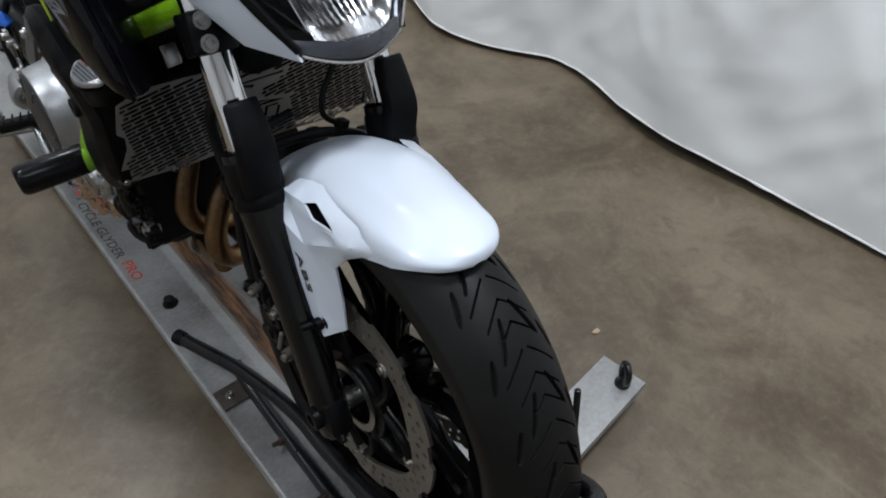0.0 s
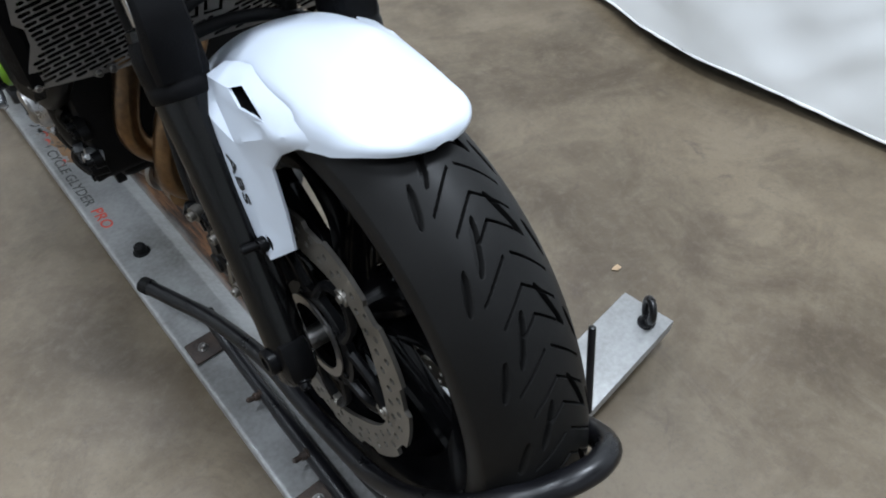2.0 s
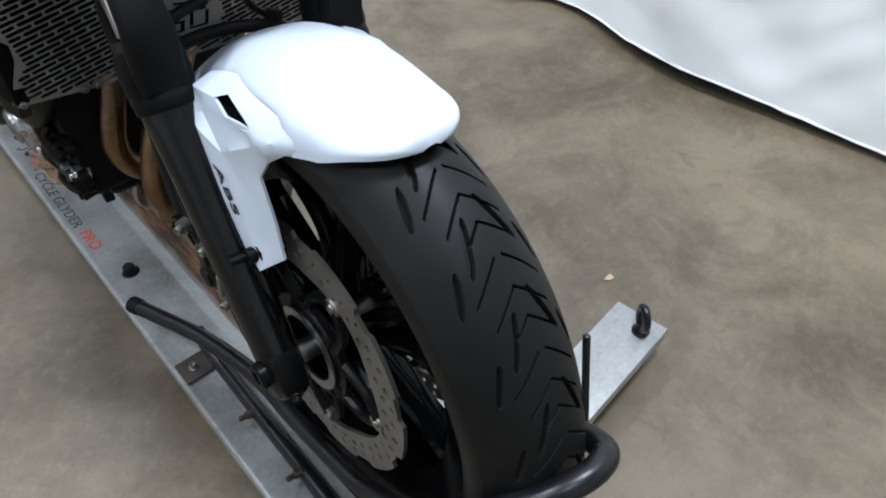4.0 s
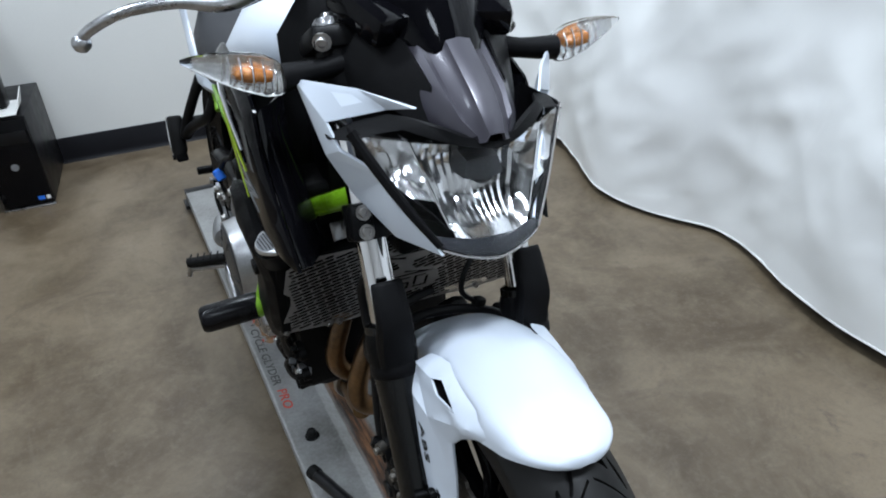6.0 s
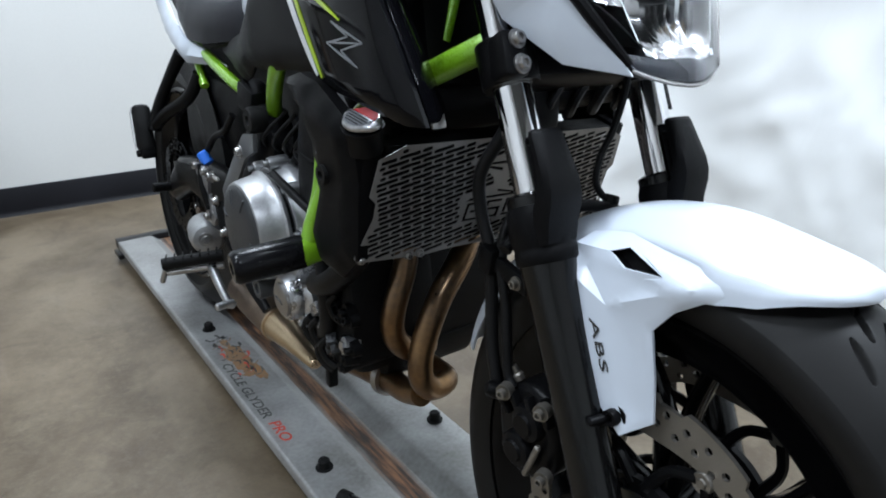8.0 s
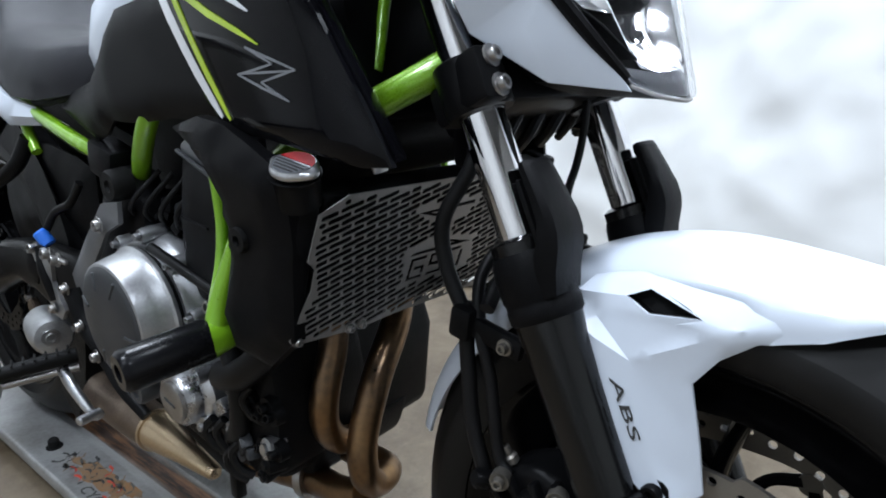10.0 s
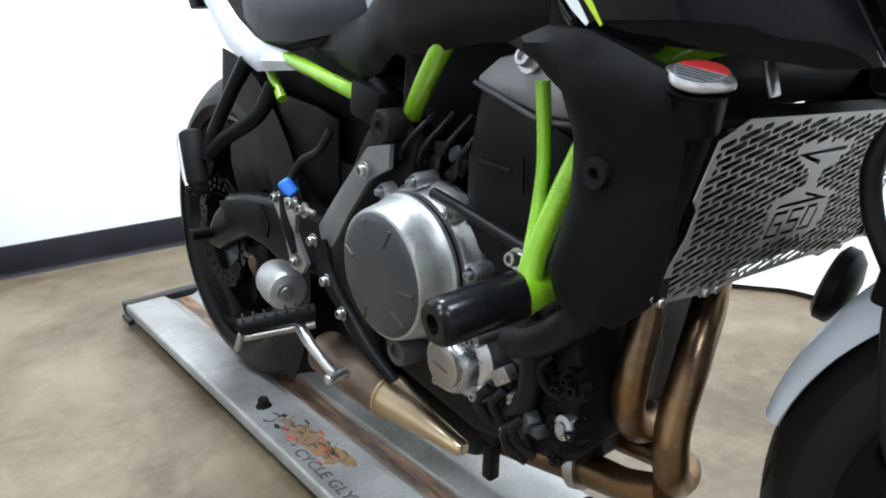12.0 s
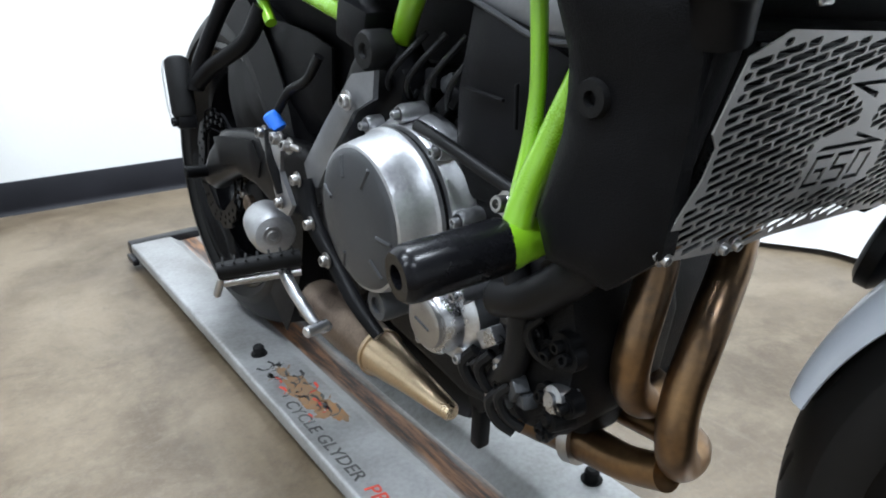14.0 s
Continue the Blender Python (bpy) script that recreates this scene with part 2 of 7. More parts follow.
def cloth():
    m = bpy.data.materials.new("white_curtain_vinyl")
    m.use_nodes = True
    nt = m.node_tree
    b = nt.nodes["Principled BSDF"]
    tc = nt.nodes.new("ShaderNodeTexCoord")
    n = nt.nodes.new("ShaderNodeTexNoise")
    n.inputs["Scale"].default_value, n.inputs["Detail"].default_value, n.inputs["Distortion"].default_value = 4.5, 3, 0.25
    n2 = nt.nodes.new("ShaderNodeTexVoronoi")
    n2.inputs["Scale"].default_value = 5.5
    n2.feature = "DISTANCE_TO_EDGE"
    mp = nt.nodes.new("ShaderNodeMapping")
    mp.inputs["Scale"].default_value = (1, 1, 0.6)
    nt.links.new(tc.outputs["Object"], n.inputs["Vector"])
    nt.links.new(tc.outputs["Object"], mp.inputs["Vector"])
    nt.links.new(mp.outputs[0], n2.inputs["Vector"])
    ramp = nt.nodes.new("ShaderNodeMix")
    ramp.data_type = "RGBA"
    ramp.inputs[6].default_value, ramp.inputs[7].default_value = (0.74, 0.75, 0.74, 1), (0.82, 0.83, 0.83, 1)
    nt.links.new(n.outputs["Fac"], ramp.inputs[0])
    nt.links.new(ramp.outputs[2], b.inputs["Base Color"])
    b.inputs["Roughness"].default_value = 0.42
    sm = nt.nodes.new("ShaderNodeMapRange")
    sm.inputs[1].default_value, sm.inputs[2].default_value = 0.0, 0.05
    nt.links.new(n2.outputs["Distance"], sm.inputs[0])
    bp2 = nt.nodes.new("ShaderNodeBump")
    bp2.inputs["Strength"].default_value, bp2.inputs["Distance"].default_value = 0.04, 0.004
    nt.links.new(sm.outputs[0], bp2.inputs["Height"])
    bp = nt.nodes.new("ShaderNodeBump")
    bp.inputs["Strength"].default_value, bp.inputs["Distance"].default_value = 0.25, 0.02
    nt.links.new(n.outputs["Fac"], bp.inputs["Height"])
    nt.links.new(bp2.outputs[0], bp.inputs["Normal"])
    nt.links.new(bp.outputs[0], b.inputs["Normal"])
    return m


CONCRETE, CLOTH = concrete(), cloth()


# ---- mesh tools ----
def part(name, bm, material, parent=None, label="", angle=38, flat=False):
    """Links a bmesh as one mesh object, under a thing or a part."""
    me = bpy.data.meshes.new(name)
    bmesh.ops.recalc_face_normals(bm, faces=bm.faces[:])
    bm.to_mesh(me)
    bm.free()
    me.materials.append(material)
    if not flat:
        me.polygons.foreach_set("use_smooth", [True] * len(me.polygons))
        me.set_sharp_from_angle(angle=radians(angle))
    ob = new(name, me)
    ob.parent = parent
    if label:
        ob["label"] = label
    return ob


def thing(name, label, category, at=None, kind="", group=""):
    ob = new(name)
    if at is not None:
        ob.matrix_world = at
    return tagged(ob, label, category, group, kind)


def moved(bm, m):
    bmesh.ops.transform(bm, matrix=m, verts=bm.verts[:])
    return bm


def joined(*bms):
    out = bmesh.new()
    for b in bms:
        me = bpy.data.meshes.new("tmp")
        b.to_mesh(me)
        b.free()
        out.from_mesh(me)
        bpy.data.meshes.remove(me)
    return out


def mirrored(bm):
    """The same form on the other side of the middle plane."""
    c = bm.copy()
    bmesh.ops.scale(c, vec=(-1, 1, 1), verts=c.verts[:])
    bmesh.ops.reverse_faces(c, faces=c.faces[:])
    return c


def softened(bm, width, seg=2, angle=30):
    es = [e for e in bm.edges if len(e.link_faces) == 2 and e.calc_face_angle(0) > radians(angle)]
    if width and es:
        bmesh.ops.bevel(bm, geom=es, offset=width, segments=seg, affect="EDGES", profile=0.5, clamp_overlap=True)
    return bm


def box(sx, sy, sz, m=None, bevel=0.0):
    bm = bmesh.new()
    bmesh.ops.create_cube(bm, size=1)
    bmesh.ops.scale(bm, vec=(sx, sy, sz), verts=bm.verts[:])
    softened(bm, bevel)
    return moved(bm, m) if m is not None else bm


def spline(pts, n=6):
    """A smooth way through the points, n steps to each."""
    p = [Vector(q) for q in pts]
    p = [p[0] * 2 - p[1], *p, p[-1] * 2 - p[-2]]
    out = []
    for i in range(1, len(p) - 2):
        for k in range(n):
            t = k / n
            a, b, c, d = p[i - 1:i + 3]
            out.append(0.5 * (2 * b + (c - a) * t + (2 * a - 5 * b + 4 * c - d) * t * t + (3 * b - a - 3 * c + d) * t ** 3))
    out.append(p[-2])
    return out


def tube(pts, r, seg=12, n=5, smooth=True, flat=1.0):
    """A pipe along pts; r: one radius, or one for each point."""
    rs = list(r) if isinstance(r, (list, tuple)) else [r] * len(pts)
    way = spline(pts, n) if smooth and len(pts) > 2 else [Vector(q) for q in pts]
    bm = bmesh.new()
    rings, side = [], None
    for i, p in enumerate(way):
        d = (way[min(i + 1, len(way) - 1)] - way[max(i - 1, 0)]).normalized()
        if side is None:
            side = d.orthogonal().normalized()
        side = (side - d * side.dot(d)).normalized()
        up = d.cross(side)
        f = i * (len(rs) - 1) / max(1, len(way) - 1)
        k = min(int(f), len(rs) - 2) if len(rs) > 1 else 0
        rad = rs[k] + (rs[min(k + 1, len(rs) - 1)] - rs[k]) * (f - k)
        rings.append([bm.verts.new(p + (side * math.cos(a) * flat + up * math.sin(a)) * rad)
                      for a in (2 * math.pi * j / seg for j in range(seg))])
    for a, b in zip(rings, rings[1:]):
        for j in range(seg):
            bm.faces.new((a[j], a[(j + 1) % seg], b[(j + 1) % seg], b[j]))
    bm.faces.new(rings[0])
    bm.faces.new(rings[-1])
    return bm


def turned(profile, at, axis, seg=40):
    """A turned form: profile of (radius, distance along the axis), closed ends where the radius is 0."""
    q = Vector(axis).normalized().to_track_quat("Z", "Y").to_matrix().to_4x4()
    m = Matrix.Translation(at) @ q
    bm = bmesh.new()
    rings = []
    for r, z in profile:
        if r < 1e-6:
            rings.append([bm.verts.new((0, 0, z))] * seg)
        else:
            rings.append([bm.verts.new((r * math.cos(2 * math.pi * j / seg), r * math.sin(2 * math.pi * j / seg), z)) for j in range(seg)])
    for a, b in zip(rings, rings[1:]):
        for j in range(seg):
            k = (j + 1) % seg
            f = []
            for v in (a[j], a[k], b[k], b[j]):
                if v not in f:
                    f.append(v)
            if len(f) > 2:
                bm.faces.new(f)
    if profile[0] == profile[-1]:
        bmesh.ops.remove_doubles(bm, verts=bm.verts[:], dist=1e-6)
    else:
        for r, ring in ((profile[0][0], rings[0]), (profile[-1][0], rings[-1])):
            if r > 1e-6:
                bm.faces.new(ring)
    return moved(bm, m)


def slab(outline, x0, x1, bevel=0.004, seg=2):
    """A plate with that outline in (y, z), from x0 to x1."""
    bm = bmesh.new()
    vs = [bm.verts.new((x0, y, z)) for y, z in outline]
    f = bm.faces.new(vs)
    r = bmesh.ops.extrude_face_region(bm, geom=[f])
    bmesh.ops.translate(bm, vec=(x1 - x0, 0, 0), verts=[v for v in r["geom"] if isinstance(v, bmesh.types.BMVert)])
    bmesh.ops.recalc_face_normals(bm, faces=bm.faces[:])
    return softened(bm, bevel, seg)


def loft(rings, closed=True, caps=True):
    bm = bmesh.new()
    rr = [[bm.verts.new(p) for p in ring] for ring in rings]
    n = len(rr[0])
    for a, b in zip(rr, rr[1:]):
        for j in range(n if closed else n - 1):
            bm.faces.new((a[j], a[(j + 1) % n], b[(j + 1) % n], b[j]))
    if caps and closed:
        bm.faces.new(rr[0])
        bm.faces.new(rr[-1])
    return bm


def thick(bm, t, way=None):
    """Gives an open sheet its thickness, along its normals or one way."""
    bmesh.ops.recalc_face_normals(bm, faces=bm.faces[:])
    bm.normal_update()
    rim = [e for e in bm.edges if len(e.link_faces) == 1]
    faces = bm.faces[:]
    twin = {v: bm.verts.new(v.co + (Vector(way) if way else -v.normal) * t) for v in bm.verts[:]}
    for f in faces:
        bm.faces.new([twin[v] for v in reversed(f.verts)])
    for e in rim:
        a, b = e.verts
        bm.faces.new((a, b, twin[b], twin[a]))
    return bm


def edge_distance(p, loop):
    best = 9.0
    for (ax, ay), (bx, by) in zip(loop, loop[1:] + loop[:1]):
        dx, dy = bx - ax, by - ay
        t = max(0, min(1, ((p[0] - ax) * dx + (p[1] - ay) * dy) / max(1e-12, dx * dx + dy * dy)))
        best = min(best, math.hypot(p[0] - ax - t * dx, p[1] - ay - t * dy))
    return best


def within(poly, x, y):
    hit, n = False, len(poly)
    for i in range(n):
        (ax, ay), (bx, by) = poly[i], poly[i - 1]
        if (ay > y) != (by > y) and x < (bx - ax) * (y - ay) / (by - ay) + ax:
            hit = not hit
    return hit


def panel(outline, stand, t=0.003, roll=0.006, width=0.018, step=0.014, hole=(), lines=()):
    """A moulded side panel: outline in (y, z); stand(y, z) is its x; its rim rolls inwards (towards +x) by roll over width."""
    rim = []
    for (ay, az), (by, bz) in zip(outline, outline[1:] + outline[:1]):
        n = max(1, int(math.hypot(by - ay, bz - az) / step + 0.5))
        rim += [Vector((ay + (by - ay) * k / n, az + (bz - az) * k / n)) for k in range(n)]
    loop = [tuple(p) for p in outline]
    ys, zs = [p[0] for p in outline], [p[1] for p in outline]
    inner, fold, fold_edges = [], [], []
    for (ay, az), (by, bz) in lines:
        n = max(1, int(math.hypot(by - ay, bz - az) / step + 0.5))
        fold_edges += [(len(fold) + k, len(fold) + k + 1) for k in range(n)]
        fold += [Vector((ay + (by - ay) * k / n, az + (bz - az) * k / n)) for k in range(n + 1)]
    for a in range(int((max(ys) - min(ys)) / step) + 1):
        for c in range(int((max(zs) - min(zs)) / step) + 1):
            p = (min(ys) + (a + 0.5 * (c % 2)) * step, min(zs) + c * step)
            if edge_distance(p, loop) > step * 0.5 and not (hole and (edge_distance(p, list(hole)) < step * 0.5 or within(hole, *p))) and all((q - Vector(p)).length > step * 0.6 for q in fold):
                inner.append(Vector(p))
    edges = [(k, (k + 1) % len(rim)) for k in range(len(rim))]
    edges += [(len(rim) + k, len(rim) + (k + 1) % len(hole)) for k in range(len(hole))]
    n0 = len(rim) + len(hole)
    edges += [(n0 + a, n0 + b) for a, b in fold_edges]
    pts, _, tris, *_ = delaunay_2d_cdt(rim + [Vector(p) for p in hole] + fold + inner, edges, [], 1, 1e-6)
    bm = bmesh.new()
    vs = [bm.verts.new((0, p.x, p.y)) for p in pts]
    for t3 in tris:
        mid = sum((pts[k] for k in t3), Vector((0, 0))) / 3
        if not (hole and within(hole, mid.x, mid.y)):
            bm.faces.new([vs[k] for k in t3])
    bmesh.ops.delete(bm, geom=[v for v in bm.verts if not v.link_faces], context="VERTS")
    for v in bm.verts:
        d = min(1, edge_distance((v.co.y, v.co.z), loop) / width)
        v.co.x = stand(v.co.y, v.co.z) + roll * (1 - d) ** 2
    return thick(bm, t, (1, 0, 0))


def cutout(outer, holes, depth, m=None, bevel=0.0):
    """A flat plate in x, y with holes right through it, depth thick about z = 0."""
    cu = bpy.data.curves.new("tmp", "CURVE")
    cu.dimensions, cu.fill_mode, cu.extrude, cu.bevel_depth = "2D", "BOTH", depth / 2, bevel
    for loop in (outer, *holes):
        s = cu.splines.new("POLY")
        s.points.add(len(loop) - 1)
        for p, (x, y) in zip(s.points, loop):
            p.co = (x, y, 0, 1)
        s.use_cyclic_u = True
    ob = bpy.data.objects.new("tmp", cu)
    me = bpy.data.meshes.new_from_object(ob)
    bm = bmesh.new()
    bm.from_mesh(me)
    bpy.data.objects.remove(ob)
    bpy.data.curves.remove(cu)
    bpy.data.meshes.remove(me)
    return moved(bm, m) if m is not None else bm


def letters(text, size, depth, m, shear=0.0, bold=0.0):
    cu = bpy.data.curves.new("tmp", "FONT")
    cu.body, cu.size, cu.extrude, cu.align_x, cu.align_y, cu.shear, cu.offset = text, size, depth, "CENTER", "CENTER", shear, bold
    cu.resolution_u = 3
    ob = bpy.data.objects.new("tmp", cu)
    me = bpy.data.meshes.new_from_object(ob)
    bm = bmesh.new()
    bm.from_mesh(me)
    bpy.data.objects.remove(ob)
    bpy.data.curves.remove(cu)
    bpy.data.meshes.remove(me)
    return moved(bm, m)


def round_bar(a, b, r, seg=14, edge=0.002):
    """A round rod from a to b with softened ends."""
    a, b = Vector(a), Vector(b)
    L = (b - a).length
    return turned([(0, 0), (r - edge, 0), (r, edge), (r, L - edge), (r - edge, L), (0, L)], a, b - a, seg)


def hexbolt(at, axis, r=0.006, h=0.006):
    """A socket-head screw with its recess."""
    return turned([(0, h * 0.4), (r * 0.5, h * 0.4), (r * 0.55, h), (r * 0.9, h), (r, h * 0.8), (r, 0), (r * 1.5, 0), (r * 1.5, -0.002), (0, -0.002)], at, axis, 12)


def strip(pts, width, m_off, depth=0.0012):
    """A narrow decal band along points on a side panel (x, y, z), that wide in the side plane."""
    way = [Vector(p) for p in pts]
    bm = bmesh.new()
    rows = []
    for i, p in enumerate(way):
        d = (way[min(i + 1, len(way) - 1)] - way[max(i - 1, 0)]).normalized()
        w = Vector((0, -d.z, d.y)).normalized() * (width[i] if isinstance(width, (list, tuple)) else width) / 2
        o = Vector((m_off, 0, 0))
        rows.append([bm.verts.new(p + w + o), bm.verts.new(p - w + o), bm.verts.new(p - w + o * 0.2), bm.verts.new(p + w + o * 0.2)])
    for a, b in zip(rows, rows[1:]):
        for j in range(4):
            bm.faces.new((a[j], a[(j + 1) % 4], b[(j + 1) % 4], b[j]))
    bm.faces.new(rows[0])
    bm.faces.new(rows[-1])
    return bm

# ---- the room ----
def slab_box(name, x0, x1, y0, y1, z0, z1, material, label, category):
    ob = part(name, box(x1 - x0, y1 - y0, z1 - z0, pose((x0 + x1) / 2, (y0 + y1) / 2, (z0 + z1) / 2)), material)
    return tagged(ob, label, category, kind="structure")


slab_box("floor", -4, 3.2, -4, 3.2, -0.12, 0.0, CONCRETE, "brown-grey sealed concrete floor with scuffs and stains", "floor")
WALLTURN = pose(-0.44, 2.495, 0, 0, 0, -4.5)
wall = part("wall_north", box(7, 0.15, 3.6, pose(0.3, 0.075, 1.8)), WALLP)
wall.matrix_world = WALLTURN
tagged(wall, "plain off-white painted wall behind the motorcycle", "wall", kind="structure")
prof = [(0, 0), (-0.016, 0), (-0.010, 0.006), (-0.006, 0.02), (-0.006, 0.098), (-0.003, 0.102), (0, 0.102)]
bb = part("baseboard", loft([[(x, y, z) for y, z in prof] for x in (-3.4, -1.2, 0.35, 2.6)]), BASEB)
bb.matrix_world = WALLTURN @ pose(0, -0.001, 0)
tagged(bb, "black rubber cove baseboard along the off-white wall", "baseboard", kind="structure")
# west and south walls and ceiling are unseen, added to close the room and shape bounce
slab_box("wall_west", -4.1, -4.0, -4, 3.4, 0, 3.6, DULL, "unseen pale side wall added to close the room and bounce light", "wall")
slab_box("wall_south", -4, 3.2, -4.1, -4.0, 0, 3.6, DULL, "unseen pale wall added to close the room and bounce light", "wall")
slab_box("wall_east", 3.2, 3.3, -4, 3.4, 0, 3.6, WALLP, "plain off-white painted wall behind the curtain", "wall")
slab_box("ceiling", -4.1, 3.3, -4.1, 3.4, 3.6, 3.7, CEIL, "unseen plain ceiling added to close the room, grey to limit bounce", "ceiling")


HEM = [(-3.3, 1.10), (-2.3, 1.13), (-1.5, 1.09), (-0.85, 1.125), (-0.30, 1.112), (0.0, 1.098), (0.15, 1.085), (0.30, 1.079), (0.46, 1.108), (0.62, 1.168), (0.79, 1.196), (0.95, 1.115), (1.10, 1.062), (1.22, 1.056), (1.40, 1.110), (1.62, 1.165), (1.85, 1.105), (2.2, 1.12), (2.6, 1.10)]


def curtain_x(y, z):
    """The hanging sheet's fold at that place along it and height: the hem's waves below, hung straighter above, crumpled all over."""
    k = max(1, next((n for n in range(len(HEM)) if HEM[n][0] > y), len(HEM) - 1))
    p = [HEM[max(0, min(len(HEM) - 1, k + n))] for n in (-2, -1, 0, 1)]
    t = max(0, min(1, (y - p[1][0]) / (p[2][0] - p[1][0])))
    m1 = (p[2][1] - p[0][1]) / max(0.05, p[2][0] - p[0][0]) * (p[2][0] - p[1][0])
    m2 = (p[3][1] - p[1][1]) / max(0.05, p[3][0] - p[1][0]) * (p[2][0] - p[1][0])
    low = p[1][1] * (1 + 2 * t) * (1 - t) ** 2 + m1 * t * (1 - t) ** 2 + p[2][1] * t * t * (3 - 2 * t) + m2 * t * t * (t - 1)
    high = 1.19 + 0.030 * math.cos(2 * math.pi * (y - 0.60) / 0.62 + 0.4) + 0.014 * math.cos(2 * math.pi * y / 0.235 + 1.3 * z)
    f = min(1, z / 1.5)
    f = f * f * (3 - 2 * f)
    folds = 0.018 * noise.noise((y * 3.2, z * 1.6, 3.0)) + 0.008 * noise.noise((y * 8 + z * 2, z * 4.0, 7.0))
    sharp = 0.017 * abs(noise.noise((y * 4 - z * 3.2, z * 1.3 + y, 11.0))) + 0.010 * abs(noise.noise((y * 6 + z * 7, z * 5 - y * 2, 17.0)))
    return low * (1 - f) + high * f + (folds * (0.3 + f) + sharp) * min(1, z / 0.12 + 0.1)


cur = bmesh.new()
ys = [-3.2 + 0.0125 * i for i in range(449)]
zs = [0.032 + 0.025 * i for i in range(9)] + [0.25 + 0.026 * i for i in range(104)]
grid = [[cur.verts.new((curtain_x(y, z), y, z + (0.012 * math.sin(y * 5.1) if z < 0.2 else 0))) for z in zs] for y in ys]
for a, b in zip(grid, grid[1:]):
    for j in range(len(zs) - 1):
        cur.faces.new((a[j], a[j + 1], b[j + 1], b[j]))
curtain = thing("curtain", "white hanging vinyl curtain with soft folds and a rolled hem", "curtain")
part("sheet", thick(cur, 0.003), CLOTH, curtain)
hem = []
for i, y in enumerate(ys):
    if i % 3 == 0:
        hem.append((curtain_x(y, 0.032) - 0.002 + 0.002 * noise.noise((y * 40, 0, 0)), y, 0.030 + 0.012 * math.sin(y * 5.1) + 0.003 * noise.noise((y * 60, 1, 0))))
part("hem", tube(hem, [0.0034 + 0.0022 * noise.noise((i * 0.9, 4, 0)) for i in range(len(hem))], 8, 3), CLOTH, curtain, "thick rolled white hem")

# ---- scrap on the floor ----
scr = bmesh.new()
vs = [scr.verts.new(v) for v in ((0, 0, 0.001), (0.010, -0.004, 0.001), (0.012, 0.004, 0.004), (0.006, 0.008, 0.002), (-0.003, 0.010, 0.001))]
scr.faces.new(vs)
scrap = part("paper_scrap", thick(scr, 0.0008), PAPER)
scrap.matrix_world = pose(0.452, -0.012, 0.0012, 0, 0, 20)
tagged(scrap, "small torn scrap of tan paper lying on the floor", "scrap")

# ---- motorcycle dolly ----
dolly = thing("motorcycle_dolly", "low zinc-plated motorcycle dolly with a rusty wheel channel", "dolly")
RX0, RX1 = -0.214, 0.084
sect = [(RX0 - 0.001, 0.034), (RX0 - 0.001, 0.052), (RX0 + 0.001, 0.0548), (RX0 + 0.0045, 0.0560), (RX0 + 0.0080, 0.0550), (-0.122, 0.055), (-0.116, 0.053), (-0.100, 0.040), (-0.094, 0.038)]
right = sect + [(x, z - 0.004) for x, z in reversed(sect[2:])] + [(RX0 + 0.003, 0.049), (RX0 + 0.003, 0.034)]
part("side_plate", softened(loft([[(x, y, z) for x, z in right] for y in (-0.12, 0.4, 1.0, 1.84)]), 0.0008, 1, 50), GALV, dolly, "grey zinc-plated plate with worn printing")
mid = [(-0.097, 0.0385), (-0.045, 0.0385), (-0.045, 0.0345), (-0.097, 0.0345)]
part("wheel_channel", loft([[(x, y, z) for x, z in mid] for y in (-0.12, 0.3, 0.7, 1.2, 1.84)]), CHANNEL, dolly, "zinc channel floor with a streak of rust")
sect = [(RX1, 0.034), (RX1, 0.050), (RX1 - 0.005, 0.055), (-0.014, 0.055), (-0.020, 0.052), (-0.040, 0.040), (-0.048, 0.038)]
left = sect + [(x, z - 0.004) for x, z in reversed(sect[2:])] + [(RX1 - 0.004, 0.049), (RX1 - 0.004, 0.034)]
part("side_plate", softened(loft([[(x, y, z) for x, z in left] for y in (-0.12, 0.4, 1.0, 1.84)]), 0.0008, 1, 50), GALV, dolly, "pale grey zinc-plated plate")
for x, y in ((-0.17, 0.55), (0.055, 0.55), (-0.17, 1.137), (0.055, 1.137)):
    knob = joined(turned([(0, 0.016), (0.007, 0.016), (0.010, 0.013), (0.0105, 0.0), (0.015, 0.0), (0.015, -0.0015), (0, -0.0015)], (x, y, 0.0568), (0, 0, 1), 14))
    part("rubber_bolt", knob, GRIP, dolly, "black rubber-capped bolt")
for y in (0.03, 0.13, 0.40):
    part("bolt", hexbolt((0.068, y, 0.0566), (0, 0, 1), 0.005), RUST, dolly)
# end bar at the rear
part("end_bar", box(0.31, 0.035, 0.03, pose(-0.060, 1.862, 0.040), 0.003), DKSTEEL, dolly, "dark steel bar across the end")
part("end_stop", box(0.016, 0.060, 0.016, pose(-0.220, 1.815, 0.026), 0.003), DKSTEEL, dolly)
# castors under the plate
for x, y in ((-0.15, 1.72), (0.03, 1.72), (-0.15, 0.02), (0.03, 0.02)):
    part("castor", turned([(0, -0.008), (0.013, -0.008), (0.016, -0.005), (0.016, 0.005), (0.013, 0.008), (0, 0.008)], (x, y, 0.0165), (1, 0, 0), 20), GRIP, dolly)
